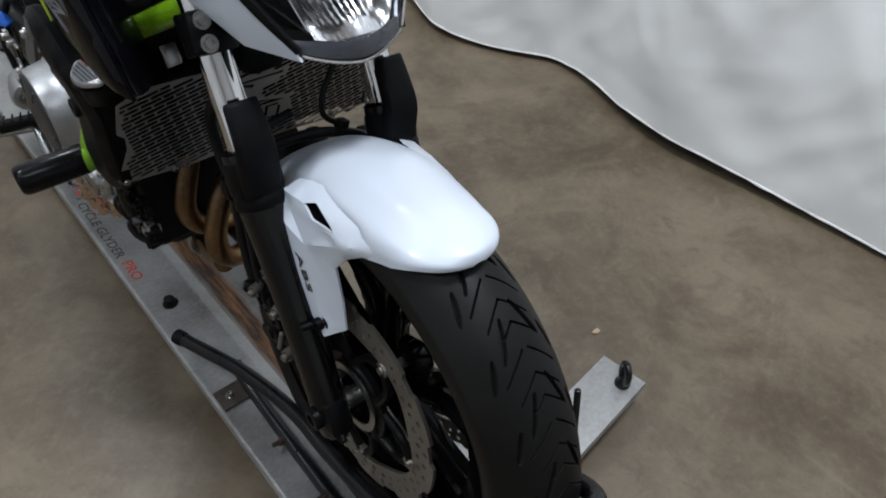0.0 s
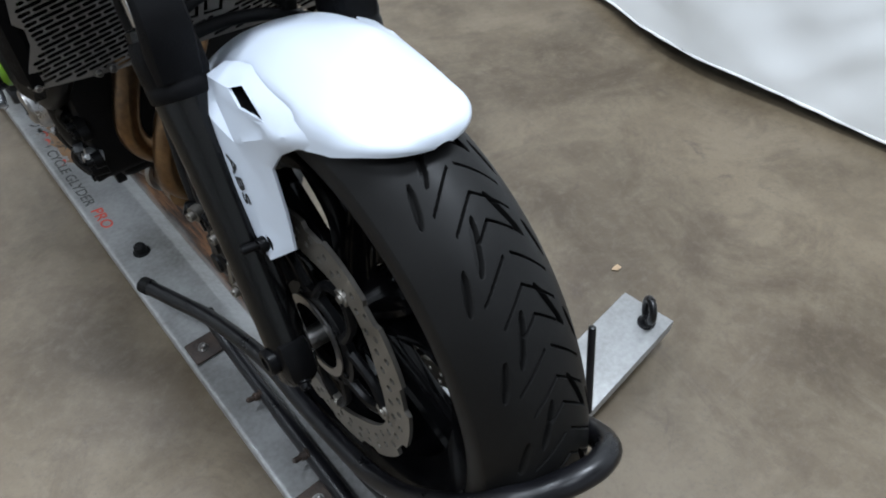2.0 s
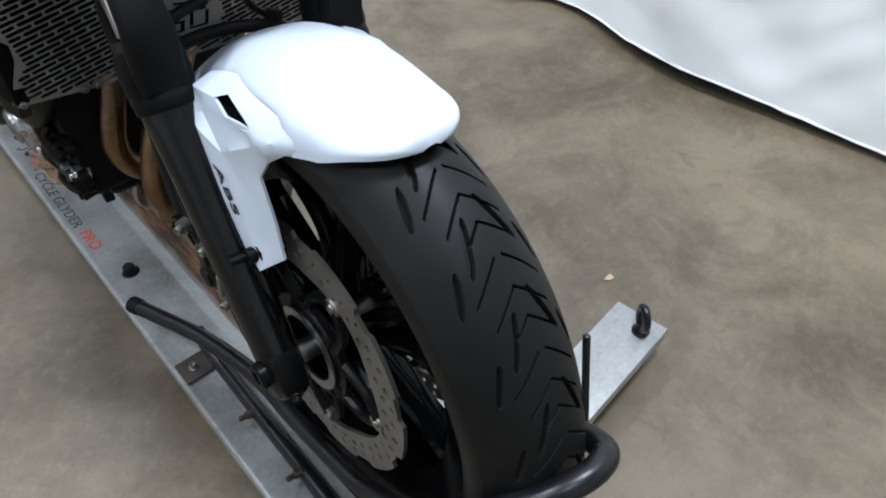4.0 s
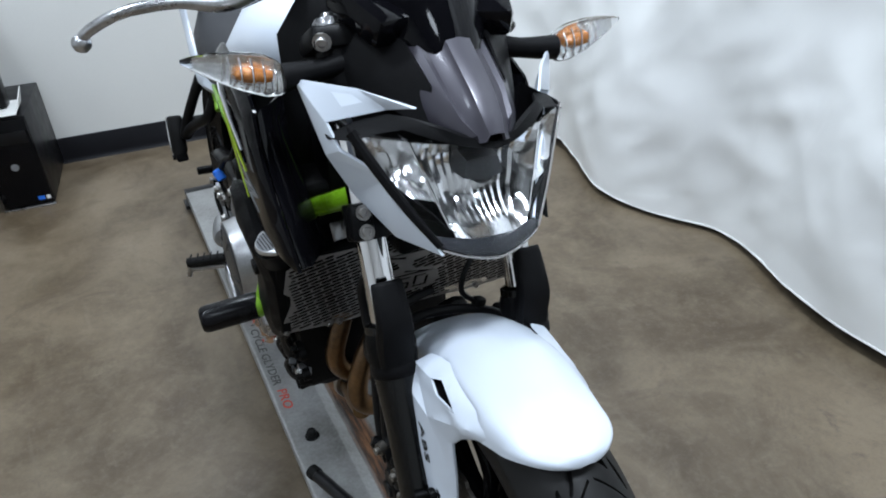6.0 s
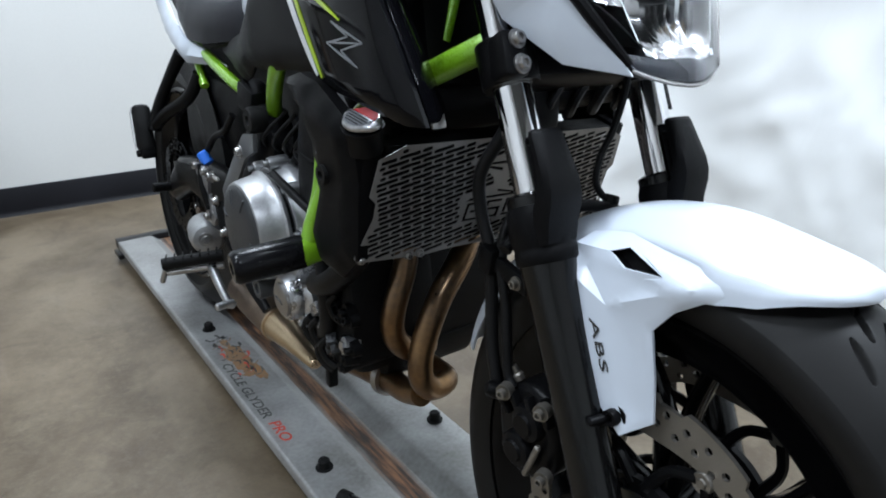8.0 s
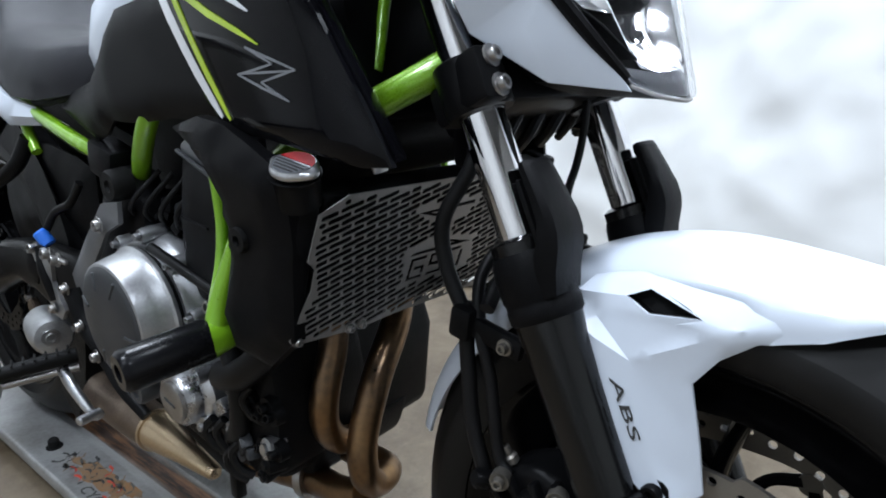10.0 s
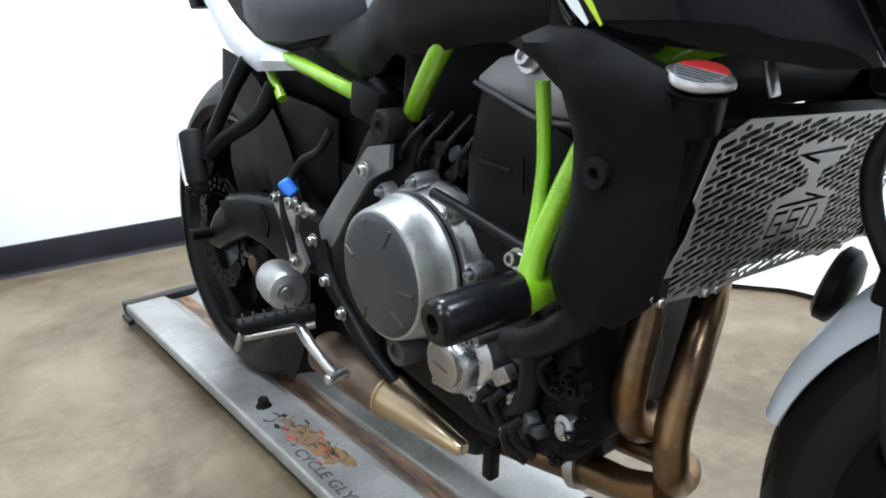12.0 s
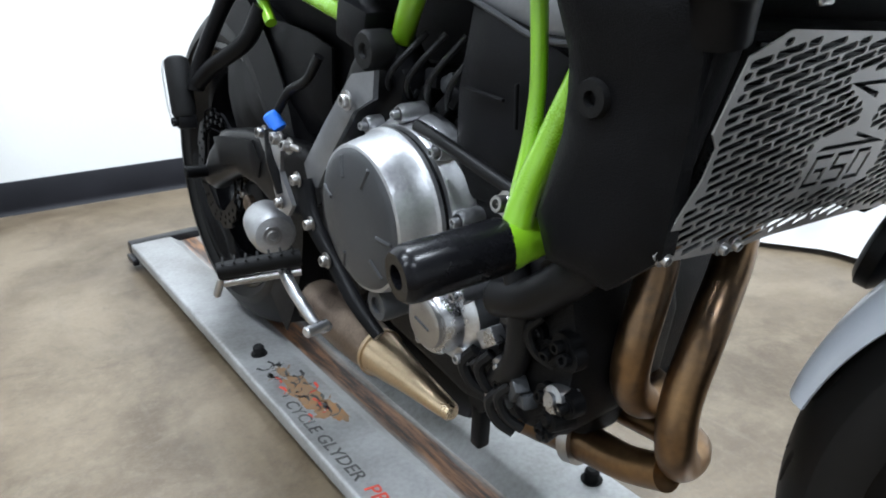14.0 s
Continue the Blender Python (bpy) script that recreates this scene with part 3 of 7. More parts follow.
# towing plate with eye bolt
TOW = pose(0.232, -0.140, 0.0585, 0, 0, 6.0)
plate = part("towing_plate", box(0.300, 0.088, 0.006, TOW, 0.0015), GALV, dolly, "pale zinc-plated plate")
for y in (-0.042, 0.042):
    part("lip", box(0.296, 0.004, 0.014, TOW @ pose(0, y, -0.0100), 0.001), GALV, plate)
ring = [(0.020 * math.sin(2 * math.pi * i / 20) * 0.75, 0, 0.020 * math.cos(2 * math.pi * i / 20) + 0.030) for i in range(21)]
eye = joined(moved(tube(ring, 0.0062, 10, 2), pose(0.352, -0.142, 0.0605, 0, 0, 55)), turned([(0, 0), (0.014, 0), (0.014, 0.005), (0.009, 0.009), (0.007, 0.016), (0, 0.016)], (0.352, -0.142, 0.0605), (0, 0, 1), 16))
part("eye_bolt", eye, DKSTEEL, dolly, "black steel eye bolt")
rod = part("upright_rod", round_bar((0.164, -0.190, 0.066), (0.199, -0.149, 0.190), 0.0055), DKSTEEL, dolly, "thin black upright rod")
# the bent wheel chock
hoop = [(-0.204, 0.410, 0.108), (-0.182, 0.345, 0.111), (-0.160, 0.270, 0.119), (-0.145, 0.180, 0.131), (-0.139, 0.113, 0.138), (-0.139, 0.049, 0.138), (-0.138, -0.030, 0.147), (-0.137, -0.102, 0.164), (-0.135, -0.154, 0.194), (-0.133, -0.190, 0.227), (-0.130, -0.222, 0.264),
        (-0.126, -0.268, 0.325), (-0.114, -0.300, 0.370), (-0.095, -0.317, 0.383), (-0.074, -0.330, 0.394), (-0.052, -0.337, 0.398), (-0.034, -0.336, 0.395), (-0.020, -0.329, 0.386), (-0.010, -0.312, 0.370), (-0.003, -0.286, 0.348), (0.004, -0.238, 0.308), (0.014, -0.150, 0.245), (0.020, -0.050, 0.190), (0.016, 0.050, 0.130), (0.013, 0.140, 0.075), (0.012, 0.165, 0.062)]
chock = part("wheel_chock", tube(hoop, 0.0118, 14, 5), DKSTEEL, dolly, "bent black steel tube round the front tyre")
part("end_cap", turned([(0.0100, 0.004), (0.0132, 0.004), (0.0132, -0.012), (0.0126, -0.014), (0, -0.014), (0, -0.002), (0.0100, 0.004)], (-0.2048, 0.4125, 0.1078), (-0.32, 0.94, -0.04), 16), GRIP, dolly)
part("chock_arm", tube([(-0.156, 0.300, 0.104), (-0.156, 0.24, 0.080), (-0.158, 0.08, 0.069), (-0.160, -0.08, 0.068)], 0.011, 12, 5), DKSTEEL, dolly, "rusty black steel arm")
for y in (0.278, -0.045):
    part("bracket", box(0.060, 0.046, 0.005, pose(-0.178, y, 0.0590), 0.004), DKRUST, dolly, "dark rusty bolted bracket")
    part("bolt", hexbolt((-0.186, y, 0.0625), (0, 0, 1), 0.0055), STEEL, dolly)
for y in (0.135, 0.012):
    part("bolt", joined(hexbolt((-0.166, y, 0.074), (-1, 0, 0.3), 0.006, 0.008), round_bar((-0.160, y, 0.072), (-0.185, y, 0.079), 0.004)), DKRUST, dolly)
# worn printing
for txt, size, y, x, mt in (("CYCLE GLYDER", 0.0270, 0.853, -0.192, WORNINK), ("PRO", 0.0290, 0.687, -0.190, INKRED)):
    part("printing", letters(txt, size, 0.0002, pose(x, y, 0.0553, 0, 0, -90) @ Matrix.Diagonal((1.22, 1, 1, 1)), 0.15, 0.0003), mt, dolly, "printed word on the plate")
STAIN = surf("rust_stain", (0.21, 0.105, 0.038), 0.6, 0.2, 0.3, 60, 200, tint=(0.17, 0.135, 0.095))
pr = random.Random(11)
for k in range(34):
    x, y, a0 = -0.186 + pr.uniform(0, 0.048), 1.085 - 0.0060 * k + pr.uniform(-0.006, 0.006), pr.uniform(-0.9, 0.9)
    L = pr.uniform(0.016, 0.036)
    st_ = [(x + L * (f - 0.5) * math.cos(a0 + 1.2 * f), y + L * (f - 0.5) * math.sin(a0 + 1.2 * f) * 1.4, 0.0553) for f in (0, 0.33, 0.67, 1)]
    bm = bmesh.new()
    half_w = [pr.uniform(0.0012, 0.0030) for _ in st_]
    lo = [bm.verts.new((q[0] - h, q[1] - h * 0.6, q[2])) for q, h in zip(st_, half_w)]
    hi = [bm.verts.new((q[0] + h, q[1] + h * 0.6, q[2])) for q, h in zip(st_, half_w)]
    for i in range(3):
        bm.faces.new((lo[i], lo[i + 1], hi[i + 1], hi[i]))
    part("printing_stroke", thick(bm, 0.0002, (0, 0, -1)), pr.choice((WORNINK, INK, INKRED, STAIN)), dolly)
for k, (x, y, rx, ry) in enumerate(((-0.160, 0.975, 0.020, 0.060), (-0.165, 0.905, 0.008, 0.016), (-0.145, 0.900, 0.012, 0.034), (-0.162, 1.055, 0.008, 0.018))):
    bm = bmesh.new()
    ring = []
    for i in range(36):
        a0 = 2 * math.pi * i / 36
        g = 1 + 0.40 * noise.noise((math.cos(a0) * 2.4 + 5 * k, math.sin(a0) * 2.4, 1.0)) + 0.15 * noise.noise((math.cos(a0) * 6, math.sin(a0) * 6 + 3 * k, 2.0))
        ring.append(bm.verts.new((x + rx * g * math.cos(a0), y + ry * g * math.sin(a0), 0.05515)))
    bm.faces.new(ring)
    part("rust_stain", bm, STAIN, dolly, "orange rust stain over the printing")

# ---- computer corner ----
tower = thing("computer_tower", "black desktop computer tower standing on the floor", "computer", pose(-0.715, 2.14, 0, 0, 0, -6))
part("case", box(0.165, 0.40, 0.325, pose(0, 0.20, 0.1705), 0.004), PCBLACK, tower)
part("front_panel", box(0.160, 0.012, 0.315, pose(0, -0.004, 0.1705), 0.004), GLOSS, tower)
part("drive_bay", box(0.140, 0.004, 0.042, pose(0, -0.011, 0.265), 0.002), PCBLACK, tower)
part("badge", turned([(0, 0.002), (0.012, 0.002), (0.013, 0), (0, 0)], (0, -0.010, 0.16), (0, -1, 0), 20), LOGOM, tower, "round dark metallic badge")
part("sticker", box(0.022, 0.001, 0.014, pose(0.045, -0.0107, 0.035)), BLUE, tower, "small blue sticker")
part("sticker", box(0.014, 0.001, 0.014, pose(0.068, -0.0107, 0.035)), WPLAST, tower)
part("foot_trim", box(0.165, 0.014, 0.006, pose(0, -0.004, 0.004), 0.001), ALU, tower, "silver trim along the bottom")
tray = thing("white_tray", "white curved plastic tray standing on the computer tower", "tray", pose(-0.722, 2.20, 0.3335, 0, 0, -6))
rings = []
for i in range(9):
    y = -0.07 + 0.0175 * i
    rings.append([(-0.085, y, 0.0), (-0.075, y - 0.01, 0.0 + 0.01), (0.078, y - 0.01, 0.012), (0.088, y, 0.0 + 0.03 + 0.004 * i), (0.084, y + 0.004, 0.03 + 0.004 * i), (0.074, y, 0.018), (-0.075, y, 0.018), (-0.089, y + 0.004, 0.03)])
part("body", softened(loft(rings), 0.003, 2, 50), WPLAST, tray)
card = thing("boxed_battery", "black boxed unit with a small label standing in the white tray", "box", pose(-0.725, 2.205, 0.3545, -6, 0, -6))
part("body", box(0.105, 0.06, 0.175, pose(0, 0, 0.0885), 0.003), PCBLACK, card)
part("label", box(0.055, 0.0012, 0.028, pose(-0.010, -0.0304, 0.135)), WPLAST, card, "white paper label")
for k, w in enumerate((0.045, 0.05, 0.04)):
    part("printed_bar", box(w, 0.0008, 0.004, pose(0.006, -0.0303, 0.082 - 0.012 * k)), WPLAST, card)
part("knob", turned([(0, 0.02), (0.008, 0.02), (0.011, 0.014), (0.009, 0), (0, 0)], (-0.005, 0, 0.1762), (0, 0, 1), 16), PCBLACK, card)
sheet = thing("cardboard_box", "thin pinkish-brown cardboard box beside the black box", "box", pose(-0.7985, 2.215, 0.3545, -6, 0, -6))
part("body", box(0.030, 0.10, 0.16, pose(0, 0, 0.081), 0.002), CARD, sheet)
table = thing("side_table", "pale laminate side table on a beige steel leg", "table", pose(-0.845, 2.10, 0))
leg = part("leg_brace", tube([(-0.02, 0.05, 0.64), (-0.2, 0.06, 0.655), (-0.5, 0.06, 0.66)], 0.012, 10, 4), TANLEG, table)
part("post", tube([(-0.02, 0.05, 0.66), (-0.005, 0.02, 0.30), (0, 0, 0.02)], [0.019, 0.019, 0.017], 14, 6), TANLEG, table)
part("foot", turned([(0, 0), (0.026, 0), (0.026, 0.012), (0.018, 0.022), (0, 0.022)], (0, 0, 0), (0, 0, 1), 20), TANLEG, table)
part("board", box(0.9, 0.55, 0.022, pose(-0.315, 0.12, 0.685, 0, 0, -4.5), 0.004), WPLAST, table)
part("edge", box(0.9, 0.006, 0.024, pose(-0.337, -0.160, 0.685, 0, 0, -4.5), 0.002), ENGGREY, table)
bin_ob = thing("waste_bin", "white plastic waste bin beside the table leg", "bin", pose(-0.975, 2.17, 0, 0, 0, -4))
rings = []
for z, s in ((0.002, 0.070), (0.02, 0.074), (0.26, 0.088), (0.262, 0.092), (0.272, 0.092), (0.272, 0.086), (0.25, 0.084), (0.012, 0.070)):
    rings.append([(s * math.copysign(abs(math.cos(a)) ** 0.45, math.cos(a)), s * math.copysign(abs(math.sin(a)) ** 0.45, math.sin(a)), z) for a in (2 * math.pi * i / 28 for i in range(28))])
part("body", loft(rings), WPLAST, bin_ob)

# ---- the motorcycle ----
CONTACT, LEANING = -0.078, 4.0
BIKE = pose(CONTACT, 0, 0.0) @ pose(0, 0, 0, 0, LEANING, 0)
UNBIKE = BIKE.inverted()
bike = thing("motorcycle", "white and black naked motorcycle with lime green frame on a dolly", "motorcycle", BIKE)


def W(bm):
    """From room coordinates to the leaning machine's own."""
    return moved(bm, UNBIKE)


def both(name, bm, material, parent, label=""):
    """A part and its mirror image."""
    c = mirrored(bm)
    return part(name, bm, material, parent, label), part(name, c, material, parent, label)


AX = Vector((-0.005, -0.033, 0.338))
RAKE = Vector((0, math.sin(radians(25.3)), math.cos(radians(25.3))))
FORE = Vector((0, -RAKE.z, RAKE.y))


def fork(x, s, f=0.0):
    """A place on the fork: sideways, up its axis from the axle, and forward of it."""
    return AX + Vector((x - 0.005, 0, 0)) + RAKE * s + FORE * f


def tyre(R, half, rim_r, groove, fine):
    """A treaded tyre about the x axis."""
    nu, nv, prof = (2400, 200, []) if fine else (700, 60, [])
    for i in range(nv + 1):
        v = -1 + 2 * i / nv
        prof.append((v * half, R - 0.040 * abs(v) ** 2.3 * (half / 0.06)))
    wall_pts = [(half + 0.0015, R - 0.050 * half / 0.06), (half + 0.0005, R - 0.060), (half - 0.006, R - 0.070), (half - 0.010, rim_r + 0.009), (half - 0.013, rim_r + 0.002)]
    prof = [(-a, r) for a, r in reversed(wall_pts)] + prof + wall_pts
    k = len(wall_pts)
    a = np.arange(nu) * 2 * np.pi / nu
    verts, faces = [], []
    for j, (x, r) in enumerate(prof):
        rr = np.full(nu, r)
        if k <= j < len(prof) - k:
            rr = rr - 0.0055 * groove(a * R, x)
        verts.append(np.stack([np.full(nu, x), -rr * np.sin(a), rr * np.cos(a)], 1))
    verts = np.concatenate(verts)
    i = np.arange(nu)
    n = (i + 1) % nu
    for j in range(len(prof) - 1):
        faces.append(np.stack([j * nu + i, j * nu + n, (j + 1) * nu + n, (j + 1) * nu + i], 1))
    faces = np.concatenate(faces).tolist()
    me = bpy.data.meshes.new("tyre")
    me.from_pydata(verts.tolist(), [], faces)
    bm = bmesh.new()
    bm.from_mesh(me)
    bpy.data.meshes.remove(me)
    return bm


def tread(u, x):
    """1 in a groove, 0 on the block; u along the tyre, x across it."""
    pitch = 2 * math.pi * 0.2965 / 24
    w = abs(x)
    out = np.zeros_like(u)
    side = 0.0 if x > 0 else 0.012

    def thin(start, lo, hi):
        if lo <= w <= hi:
            d = np.abs(np.mod(u - start + 0.0 * side - 0.75 * w - 7.0 * w * w + pitch / 2, pitch) - pitch / 2)
            out[:] = np.maximum(out, np.clip((0.0013 - d) / 0.0007, 0, 0.85))

    def slash(start, length, w0, rate, wide):
        q = np.mod(u - start - side, pitch)
        c = w0 + rate * q
        fade = np.sqrt(np.clip(np.minimum(q, length - q) / 0.010, 0, 1))
        out[:] = np.maximum(out, np.where(q < length, np.clip((wide * fade - np.abs(w - c)) / 0.0012 + 0.3, 0, 1), 0))

    thin(0.004, 0.0, 0.026)
    thin(0.028, 0.0, 0.022)
    thin(0.054, 0.003, 0.031)
    slash(0.008, 0.044, 0.010, 0.33, 0.0026)
    slash(0.040, 0.036, 0.033, 0.22, 0.0022)
    return out


def wheel(name, at, R, half, rim_r, spokes, hubw, groove):
    w = part(name, turned([(0, -hubw), (0.026, -hubw), (0.034, -hubw + 0.008), (0.034, hubw - 0.008), (0.026, hubw), (0, hubw)], (0, 0, 0), (1, 0, 0), 28), RIM, bike)
    w.matrix_local = Matrix.Translation(at)
    part("tyre", tyre(R, half, rim_r, groove, half < 0.07), RUBBER, w, "worn black sport tyre with curved tread grooves")
    b = half - 0.011
    rimp = [(rim_r + 0.006, -b - 0.002), (rim_r + 0.008, -b + 0.001), (rim_r + 0.004, -b + 0.004), (rim_r - 0.004, -b + 0.008), (rim_r - 0.018, -b + 0.020), (rim_r - 0.020, 0), (rim_r - 0.018, b - 0.020),
            (rim_r - 0.004, b - 0.008), (rim_r + 0.004, b - 0.004), (rim_r + 0.008, b - 0.001), (rim_r + 0.006, b + 0.002), (rim_r - 0.003, b), (rim_r - 0.010, b - 0.006), (rim_r - 0.046, b - 0.022), (rim_r - 0.046, -b + 0.022), (rim_r - 0.009, -b + 0.007), (rim_r - 0.003, -b)]
    rb = turned(rimp + [rimp[0]], (0, 0, 0), (1, 0, 0), 72)
    part("rim", rb, RIM, w, "gloss black cast rim")
    for i in range(spokes):
        for s in (-1, 1):
            a = 2 * math.pi * i / spokes + 1.05
            c0, c1 = a + s * 0.10, a + s * 0.30
            pts = [(0.0, -0.028 * math.sin(c0), 0.028 * math.cos(c0)), (0.004, -0.11 * math.sin(a + s * 0.16), 0.11 * math.cos(a + s * 0.16)), (0.003, -(rim_r - 0.030) * math.sin(c1), (rim_r - 0.030) * math.cos(c1))]
            blade = tube(pts, [0.010, 0.0075, 0.0085], 8, 5)
            for v in blade.verts:
                v.co.x = 0.004 + (v.co.x - 0.004) * (2.4 if half < 0.07 else 3.0)
            part("spoke", blade, RIM, w)
    return w


fw = wheel("front_wheel", AX, 0.2925, 0.0595, 0.218, 5, 0.046, tread)
fw.rotation_mode = "XYZ"


def petal_disc(r_out, r_in, n):
    outer = []
    for i in range(200):
        a = 2 * math.pi * i / 200
        f = (a * n / (2 * math.pi)) % 1
        outer.append(((r_out - (0.0062 if f < 0.30 else 0.0)) * math.cos(a), (r_out - (0.0062 if f < 0.30 else 0.0)) * math.sin(a)))
    inner = [((r_in + 0.004 * math.cos(5 * 2 * math.pi * i / 100)) * math.cos(2 * math.pi * i / 100), (r_in + 0.004 * math.cos(5 * 2 * math.pi * i / 100)) * math.sin(2 * math.pi * i / 100)) for i in range(100)]
    holes = [inner]
    many = 38 if r_out > 0.13 else 24
    for k in range(many):
        a = 2 * math.pi * k / many
        for q, (rr, off) in enumerate(((r_in + 0.0105 + 0.0025 * (k % 2), 0), (r_in + 0.0225 + 0.0025 * (k % 2), 0.06))):
            c = ((rr) * math.cos(a + off), rr * math.sin(a + off))
            holes.append([(c[0] + 0.0040 * math.cos(2 * math.pi * j / 8), c[1] + 0.0040 * math.sin(2 * math.pi * j / 8)) for j in range(8)])
    return cutout(outer, holes, 0.0045)


def brake_disc(x, parent):
    d = part("brake_disc", moved(petal_disc(0.150, 0.112, 10), pose(x, 0, 0, 0, 90, 0)), DISC, parent, "drilled petal-edged steel brake disc")
    s = 1 if x > 0 else -1
    hub = turned([(0.045, x - 0.004), (0.062, x - 0.004), (0.062, x + 0.004), (0.045, x + 0.004), (0.045, x - 0.004)], (0, 0, 0), (1, 0, 0), 40)
    part("carrier", hub, SATIN, d, "black disc carrier")
    for i in range(5):
        a = 2 * math.pi * i / 5 + 0.5
        for t in (-1, 1):
            pts = [(x, -0.055 * math.sin(a + t * 0.5), 0.055 * math.cos(a + t * 0.5)), (x, -0.088 * math.sin(a + t * 0.27), 0.088 * math.cos(a + t * 0.27)), (x, -0.108 * math.sin(a + t * 0.05), 0.108 * math.cos(a + t * 0.05))]
            part("carrier_arm", tube(pts, [0.0065, 0.0055, 0.006], 8, 4), SATIN, d)
        c = (x, -0.110 * math.sin(a), 0.110 * math.cos(a))
        part("bobbin", joined(turned([(0, 0.006), (0.004, 0.006), (0.005, 0.004), (0.009, 0.0045), (0.010, 0.003), (0.010, -0.004), (0, -0.004)], c, (s, 0, 0), 16)), DISC, d, "steel disc bobbin")
        c2 = (x, -0.052 * math.sin(a + 0.3), 0.052 * math.cos(a + 0.3))
        part("bolt", hexbolt(c2, (s, 0, 0), 0.0045, 0.006), SATIN, d)
    return d


brake_disc(-0.058, fw)
brake_disc(0.058, fw)
sens = [(0.049 * math.cos(2 * math.pi * i / 60), 0.049 * math.sin(2 * math.pi * i / 60)) for i in range(60)]
part("sensor_ring", cutout(sens, [[(p[0] * 0.8, p[1] * 0.8) for p in sens]], 0.002, pose(-0.066, 0, 0, 0, 90, 0)), STEEL, fw)

# fork legs
for s in (-1, 1):
    x = 0.092 * s
    legp = part("fork_leg", turned([(0, -0.034), (0.016, -0.034), (0.0215, -0.026), (0.0225, 0.0), (0.0222, 0.05), (0.0228, 0.12), (0.0242, 0.21), (0.0260, 0.252), (0.0272, 0.272), (0.0276, 0.296), (0.0265, 0.330), (0.021, 0.333), (0, 0.333)], fork(x, 0), RAKE, 32), FORKBLK, bike, "black lower fork leg")
    part("fork_tube", turned([(0, 0.0), (0.0183, 0.0), (0.0183, 0.335), (0, 0.335)], fork(x, 0.325), RAKE, 32), CHROME, bike, "chromed fork tube")
    part("axle_clamp", box(0.034, 0.054, 0.050, Matrix.Translation(fork(x * 1.02, -0.004)) @ pose(0, 0, 0, -25.3, 0, 0), 0.010), SATIN, bike)
    part("axle_end", turned([(0.008, 0.003), (0.008, 0.007), (0.0125, 0.007), (0.0145, 0.005), (0.0145, -0.008), (0, -0.008), (0, 0.003), (0.008, 0.003)], fork(0.114 * s, 0), (s, 0, 0), 24), SATIN, legp, "dark hollow axle end")
    part("pinch_bolt", hexbolt(fork(x + 0.006 * s, -0.030, 0.022), (s * 0.3, -1, -0.4), 0.0050, 0.006), SATIN, legp)
    # guard on top of the leg: a stepped ring, a broad kneed blade in front and a slim tongue behind it
    collar = turned([(0.0274, 0.268), (0.0290, 0.270), (0.0293, 0.279), (0.0285, 0.281), (0.0285, 0.284), (0.0298, 0.287), (0.0302, 0.304), (0.0292, 0.315), (0.0265, 0.322), (0.0230, 0.324), (0.0200, 0.320), (0.0200, 0.300), (0.0274, 0.268)], fork(x, 0), RAKE, 36)
    g = part("fork_guard", collar, PLASTIC, bike, "black plastic fork guard with an upright blade")
    rings = []
    cx = x - 0.003
    for h, hw, out, deep in ((0.284, 0.0200, 0.028, 0.014), (0.300, 0.0210, 0.034, 0.018), (0.315, 0.0215, 0.042, 0.021), (0.326, 0.0212, 0.0455, 0.018), (0.338, 0.0205, 0.0460, 0.014), (0.356, 0.0195, 0.0430, 0.011), (0.378, 0.0182, 0.0390, 0.009), (0.3820, 0.0172, 0.0376, 0.007), (0.3830, 0.0155, 0.0365, 0.004)):
        rings.append([tuple(fork(cx + a * hw, h, out - d)) for a, d in ((-1, deep), (-1.03, deep * 0.45), (-0.86, 0.0012), (-0.4, 0.0), (0.4, 0.0), (0.86, 0.0012), (1.03, deep * 0.45), (1, deep), (0.5, deep * 0.85), (-0.5, deep * 0.85))])
    part("blade", softened(loft(rings), 0.0010, 2, 50), PLASTIC, g)
    part("tongue", box(0.019, 0.005, 0.058, Matrix.Translation(fork(x - 0.009, 0.343, 0.0235)) @ pose(0, 0, 0, -25.3, 0, 0), 0.002), PLASTIC, g)
    # lower clamp
    part("clamp", joined(turned([(0.0190, -0.021), (0.0255, -0.021), (0.0270, -0.019), (0.0270, 0.019), (0.0255, 0.021), (0.0190, 0.021), (0.0190, -0.021)], fork(x, 0.452), RAKE, 28), box(0.026, 0.040, 0.042, Matrix.Translation(fork(x + s * 0.014, 0.452, 0.014)) @ pose(0, 0, 0, -25.3, 0, s * 10), 0.006)), SATIN, bike, "black fork clamp")
    for k in (-0.0110, 0.0110):
        part("clamp_bolt", hexbolt(fork(x + s * 0.014, 0.452 + k, 0.035), FORE, 0.0060, 0.005), STEEL, bike)
part("lower_yoke", box(0.18, 0.07, 0.036, Matrix.Translation(fork(0, 0.452, -0.015)) @ pose(0, 0, 0, -25.3, 0, 0), 0.008), SATIN, bike)
part("upper_yoke", box(0.25, 0.085, 0.026, Matrix.Translation(fork(0, 0.655, -0.012)) @ pose(0, 0, 0, -25.3, 0, 0), 0.008), SATIN, bike)
part("axle", round_bar(AX + Vector((-0.11, 0, 0)), AX + Vector((0.11, 0, 0)), 0.0125), STEEL, bike)

# front mudguard: a shell over the tyre with side legs
def along(table, t):
    """A value between the rows of a table of (place, value)."""
    for (a, va), (b, vb) in zip(table, table[1:]):
        if t <= b:
            return va + (vb - va) * max(0, min(1, (t - a) / (b - a)))
    return table[-1][1]


